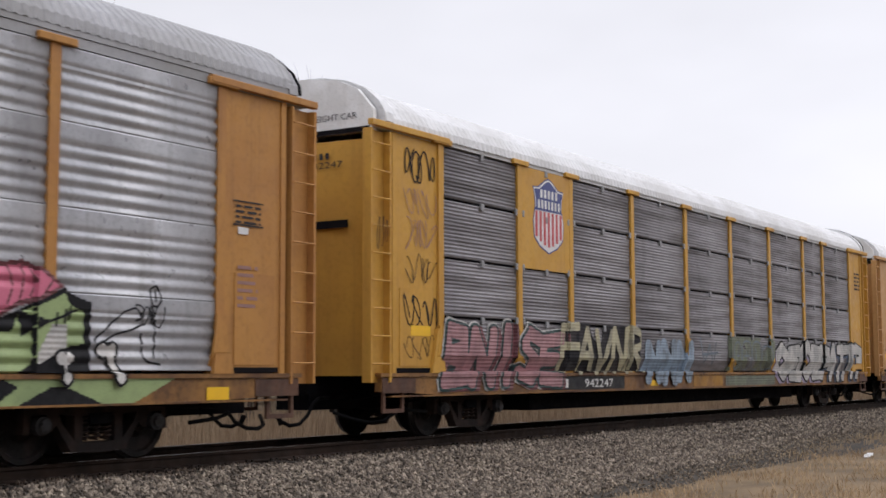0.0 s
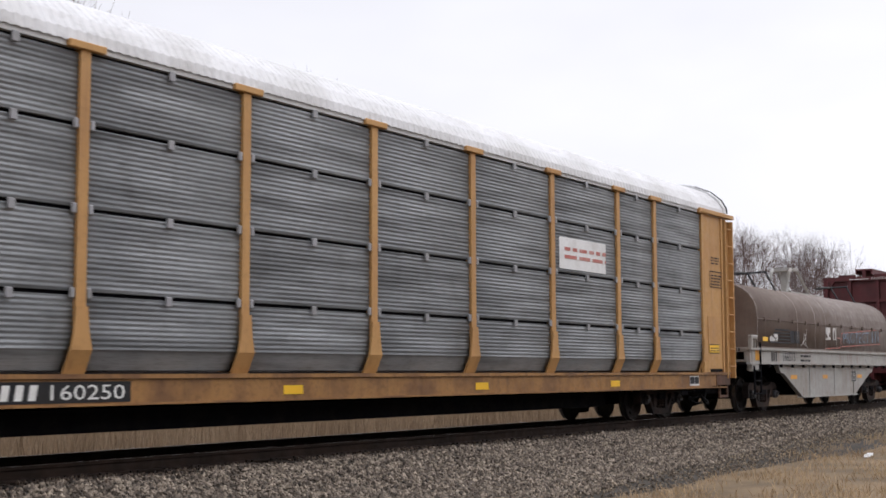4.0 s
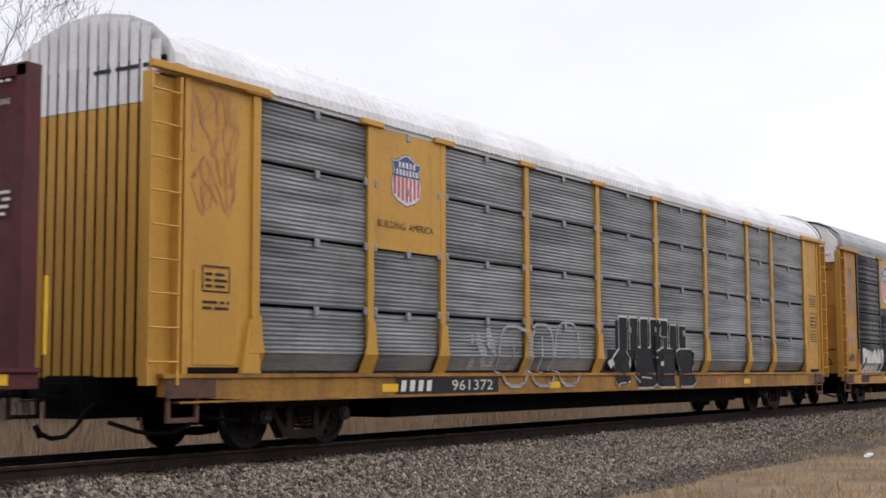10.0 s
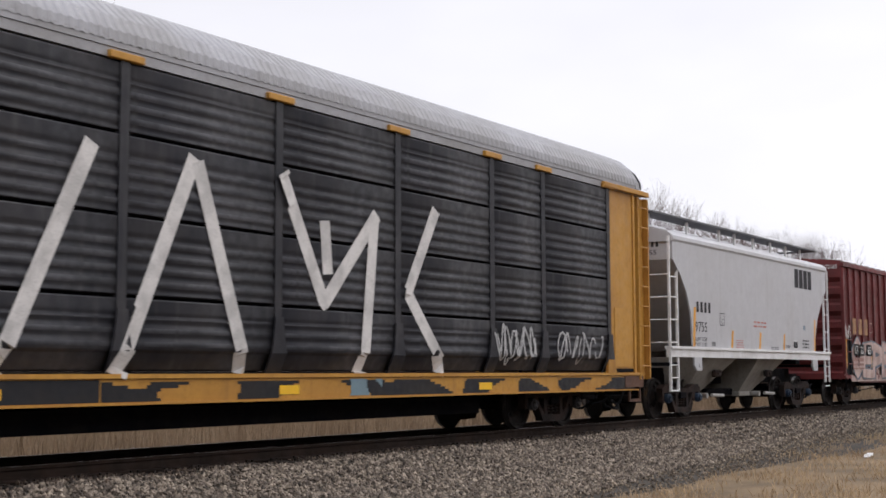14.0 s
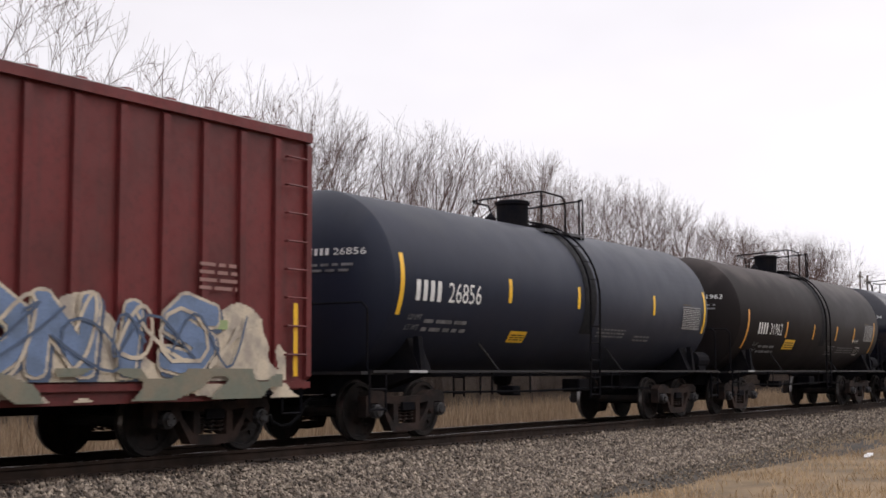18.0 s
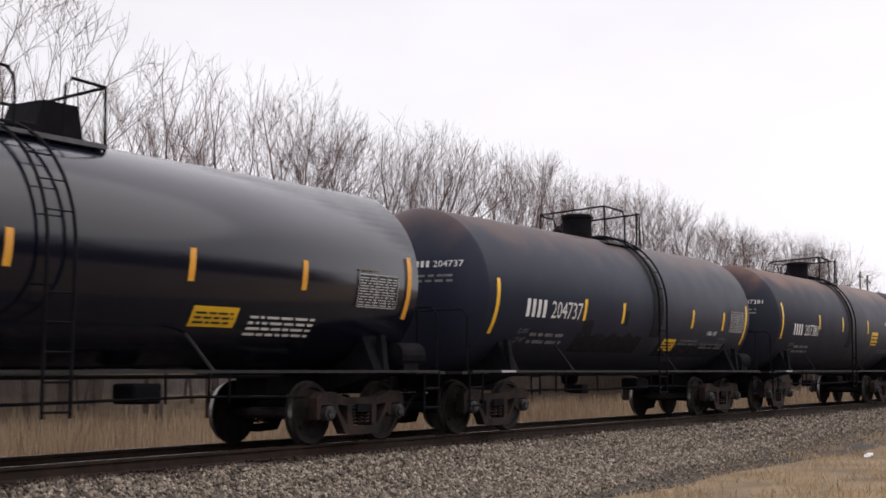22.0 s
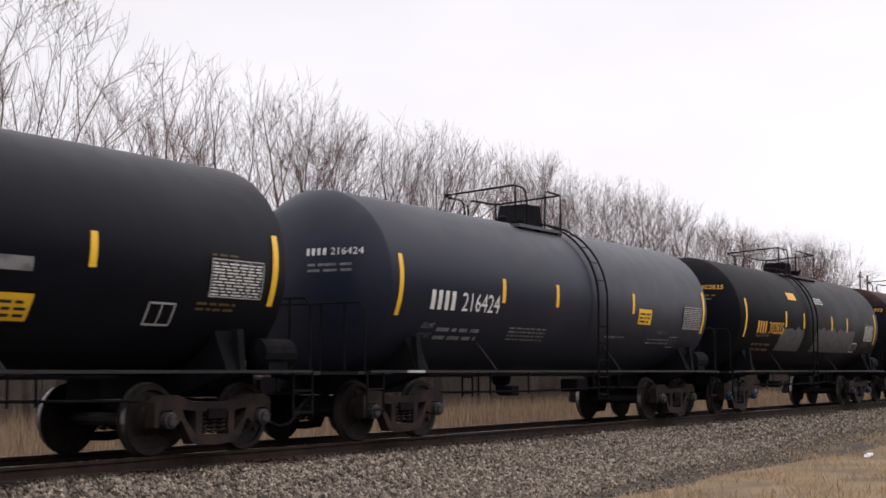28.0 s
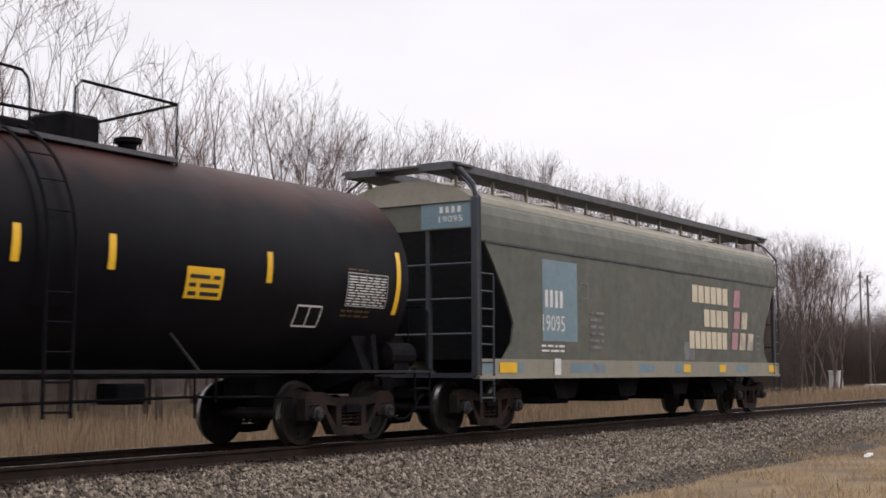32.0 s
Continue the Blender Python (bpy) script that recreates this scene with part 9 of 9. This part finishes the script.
def make_tree(seed, height, stems, wide, fine):
    rng = random.Random(seed)
    limbs = []
    for k in range(stems):
        a = 6.2832 * k / stems + rng.uniform(-.5, .5)
        tilt = rng.uniform(.06, .20) if stems > 1 else rng.uniform(0, .06)
        d = Vector((math.cos(a) * tilt, math.sin(a) * tilt, 1)).normalized()
        fork(limbs, Vector((math.cos(a) * .2 * (stems > 1), math.sin(a) * .2 * (stems > 1), -.3)), d, rng.uniform(3.6, 4.6), rng.uniform(.13, .17) / stems ** .25, 0, rng, wide, fine)
    tips = sorted(path[-1].z for path, r0, r1, level in limbs if level >= 5)
    tall = tips[int(len(tips) * .93)]

    def kept(path):
        """Within the rounded, slightly ragged top of the crown."""
        out_ = math.hypot(path[-1].x, path[-1].y) / tall
        return path[-1].z < tall * (1.03 - 1.3 * out_ ** 2 + .03 * noise.noise(path[0] * 1.7))

    def build(test):
        V, F = [], []
        for path, r0, r1, level in limbs:
            if not test(level) or (level > 2 and not kept(path)):
                continue
            m = len(path)
            n = len(V)
            sd = 6 if level < 2 else 4 if level < 4 else 3
            d = (path[-1] - path[0]).normalized()
            u = d.orthogonal().normalized()
            w = d.cross(u)
            for i, p in enumerate(path):
                r = max(r0 + (r1 - r0) * i / (m - 1), .0035)
                for k in range(sd):
                    a = 6.2832 * k / sd
                    V.append(tuple(p * (height / tall) + (u * math.cos(a) + w * math.sin(a)) * r))
            for i in range(m - 1):
                for k in range(sd):
                    F.append((n + i * sd + k, n + i * sd + (k + 1) % sd, n + (i + 1) * sd + (k + 1) % sd, n + (i + 1) * sd + k))
        return V, F
    out = []
    for test, name, mat_ in ((lambda l: l < 3, "trunk", "bark"), (lambda l: l >= 3, "crown", "twig")):
        V, F = build(test)
        me = bpy.data.meshes.new(name)
        me.from_pydata(V, [], F)
        me.materials.append(M[mat_])
        out.append(me)
    return out


KINDS = [make_tree(300 + k, 15.0, (1, 2, 1, 1, 3, 2, 1, 2)[k], (1.0, .85, .9, 1.1, .8, .9, .8, 1.05)[k], (2, 2, 3, 2, 2, 2, 3, 2)[k]) for k in range(8)]


def clearing(x, y):
    """Open ground round the utility poles at the far end of the field."""
    return x > 100 and 0 < y < 34 and y + 13 < .287 * x


def tree(x, y, size, kind_, turn, label):
    if clearing(x, y):
        return
    t = thing("tree", label, "tree", (x, y, ground_z(x, y)), "bare trees along the field")
    t.rotation_euler = (0, 0, turn)
    t.scale = (size, size, size)
    linked("trunk", KINDS[kind_][0], t)
    linked("crown", KINDS[kind_][1], t, label="crown of fine bare twigs")
    return t


rng = random.Random(9)
WORDS = ("tall bare grey-brown deciduous tree at the field edge", "bare forked deciduous tree with fine twigs", "bare multi-stemmed tree above brown brush")
# front row of the wood, its canopy nearly level
x = 14.0
while x < 330:
    size = float(np.interp(x, [28, 33, 36, 38, 43, 46, 58, 64, 78, 85, 90, 115, 136, 330], [.90, .89, .92, .95, 1.01, .97, .96, .97, .98, .94, .92, .95, .88, .90]))
    tree(x, 24 + rng.uniform(-1.6, 1.6), size * rng.uniform(.965, 1.035), rng.randrange(8), rng.uniform(0, 6.28), WORDS[rng.randrange(3)])
    x += rng.uniform(2.7, 4.1) * (1 + x / 260)
# second row behind it
x = 18.0
while x < 330:
    tree(x, 31 + rng.uniform(-2.5, 2.5), rng.uniform(.92, 1.03), rng.randrange(8), rng.uniform(0, 6.28), WORDS[rng.randrange(3)])
    x += rng.uniform(5.0, 8.0) * (1 + x / 260)
# deeper rows, seen between the trunks
for row_y, near_, far_ in ((38.0, 3.6, 6.0), (46.0, 4.5, 7.5), (56.0, 5.0, 8.5)):
    x = 26.0
    while x < 300:
        tree(x, row_y + rng.uniform(-3, 3), rng.uniform(.62, .85), rng.randrange(8), rng.uniform(0, 6.28), WORDS[rng.randrange(3)])
        x += rng.uniform(near_, far_) * (1 + x / 220)
for x, y, size, kind_ in ((18.8, 11.5, .80, 2), (21.2, 15.5, .86, 6), (64.0, 22.0, .94, 6), (141.0, 30.0, 1.02, 1)):
    tree(x, y, size, kind_, 1.0, "bare spreading tree standing apart from the others")
# the wood behind the viewer, which the glossy tanks mirror
x = -70.0
while x < 150:
    tree(x, -46 + rng.uniform(-4, 4), rng.uniform(.9, 1.1), rng.randrange(8), rng.uniform(0, 6.28), WORDS[rng.randrange(3)])
    x += rng.uniform(2.6, 4.4)


# ---- undergrowth ----
def make_thicket(seed, count, width, depth, lo, hi):
    r = np.random.RandomState(seed)
    V, F = [], []

    def stem(p, d, h, w, level):
        n = len(V)
        e = p + d * h
        s = np.array([-d[1] * .0 + .7, .7, 0]) * w
        V.extend([tuple(p - s), tuple(p + s), tuple(e + s * .4), tuple(e - s * .4)])
        F.append((n, n + 1, n + 2, n + 3))
        if level:
            for _ in range(level + 2):
                f = r.uniform(.25, 1)
                dd = d + r.normal(0, .45, 3)
                stem(p + d * h * f, dd / np.linalg.norm(dd), h * r.uniform(.3, .55), w * .6, level - 1)
    for _ in range(count):
        d = np.array([r.normal(0, .14), r.normal(0, .14), 1.0])
        stem(np.array([r.uniform(0, width), r.uniform(0, depth), -.1]), d, r.uniform(lo, hi), .018, 2)
    me = bpy.data.meshes.new("thicket")
    me.from_pydata(V, [], F)
    me.materials.append(M["brush"])
    return me


THICKETS = [make_thicket(200 + k, 420, 10, 6, 2.0, 5.6) for k in range(4)]
rng = random.Random(12)
x = 6.0
while x < 330:
    for y in (19.0, 24.0, 29.0, 36.0, 44.0, 54.0):
        pick, px_, py_ = rng.randrange(4), x + rng.uniform(-2, 2), y + rng.uniform(-1, 1)
        if clearing(px_ + 14, py_) or clearing(px_, py_):
            continue
        ob = new("undergrowth", THICKETS[pick])
        ob.location = (px_, py_, -1.0)
        ob.scale = (1 + x / 300, 1, rng.uniform(.8, 1.1) * (2.5 if y > 50 else 1.8 if y > 32 else 1.2 if y > 20 else .8))
        tagged(ob, "dense brown leafless brush below the trees", "undergrowth", kind="stuff")
    x += 8.5 * (1 + x / 320)


x = -80.0
while x < 150:
    for y in (-46.0, -54.0):
        ob = new("undergrowth", THICKETS[rng.randrange(4)])
        ob.location = (x + rng.uniform(-2, 2), y, -1.0)
        ob.scale = (1.2, 1, rng.uniform(1.4, 2.0))
        tagged(ob, "dense brown leafless brush below the trees", "undergrowth", kind="stuff")
    x += 9.0


# woods behind the woods: a ragged band of distance, haze put into its colour
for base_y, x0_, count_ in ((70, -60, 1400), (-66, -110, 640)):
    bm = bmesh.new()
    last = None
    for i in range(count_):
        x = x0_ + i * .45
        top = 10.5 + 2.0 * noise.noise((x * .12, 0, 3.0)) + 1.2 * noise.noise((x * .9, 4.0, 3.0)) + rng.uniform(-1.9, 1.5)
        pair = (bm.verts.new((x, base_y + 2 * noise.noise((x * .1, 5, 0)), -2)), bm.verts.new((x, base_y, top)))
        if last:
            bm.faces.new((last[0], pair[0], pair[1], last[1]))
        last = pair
    tagged(part("backdrop", bm, M["far_wood"], None), "grey-brown band of distant bare woods, paled in colour for haze", "woods", kind="structure")


# ---- far end of the field: poles, cabinet, slab ----
def utility_pole(x, y, h, arms):
    z = ground_z(x, y)
    p = thing("utility_pole", "weathered wooden utility pole with crossarm", "utility pole", (x, y, z), "utility poles")
    b = bmesh.new()
    tube(b, [(0, 0, -.5), (0, 0, h)], .17, 8, .11)
    part("shaft", b, M["pole_wood"], p)
    for k in range(arms):
        b = bmesh.new()
        box(b, -1.3, 1.3, -.06, .06, h - .9 - k * 1.6, h - .74 - k * 1.6)
        arm = part("crossarm", b, M["pole_wood"], p)
        for xx in (-1.2, -.6, .6, 1.2):
            b = bmesh.new()
            turned(b, [(h - .74 - k * 1.6, .05), (h - .5 - k * 1.6, .06), (h - .46 - k * 1.6, .02)], 8, (xx, 0, 0), 'z')
            part("insulator", b, M["cabinet"], arm)
    return p


utility_pole(166.0, 31.0, 13.8, 2)
utility_pole(196.0, 40.0, 16.5, 1)
cab = thing("signal_cabinet", "pale grey trackside equipment cabinet", "cabinet", (160.0, 33.5, ground_z(160, 33.5)))
b = bmesh.new()
box(b, -.9, .9, -.6, .6, 0, 2.0, .03)
part("body", b, M["cabinet"], cab)
b = bmesh.new()
box(b, -1.0, 1.0, -.7, .7, 2.0, 2.1, .02)
part("lid", b, M["cabinet"], cab)
b = bmesh.new()
box(b, -.02, .02, -.63, -.6, .2, 1.8)
box(b, -.25, -.15, -.65, -.6, .9, 1.1)
part("door_seam", b, M["walk_steel"], cab)
slab = bmesh.new()
box(slab, 150, 260, 24.5, 27.5, -1.0, -.35, .02)
tagged(part("access_road", slab, M["concrete"], None), "pale gravel access road beyond the field", "road", kind="structure")


# ---- everything that rolls ----
def motions():
    times = [k * 1.0 for k in range(33)]
    for car, at in CARS:
        walk(car, [(t, pose(at - travelled(t), 0, 0)) for t in times])
    # every wheelset rolls without slip; alike wheelsets share one action
    turns = [(k / 30, -math.degrees(travelled(k / 30) / WHEEL_R)) for k in range(961)]
    for side, sets in zip((-1, 1), WHEELSETS):
        first = sets[0]
        walk(first, [(t, pose(side * AXLE_HALF, 0, WHEEL_R, 0, a, 0)) for t, a in turns])
        act, slot = first.animation_data.action, first.animation_data.action_slot
        for w in sets[1:]:
            w.rotation_mode = "QUATERNION"
            w.animation_data_create()
            w.animation_data.action = act
            w.animation_data.action_slot = slot


motions()
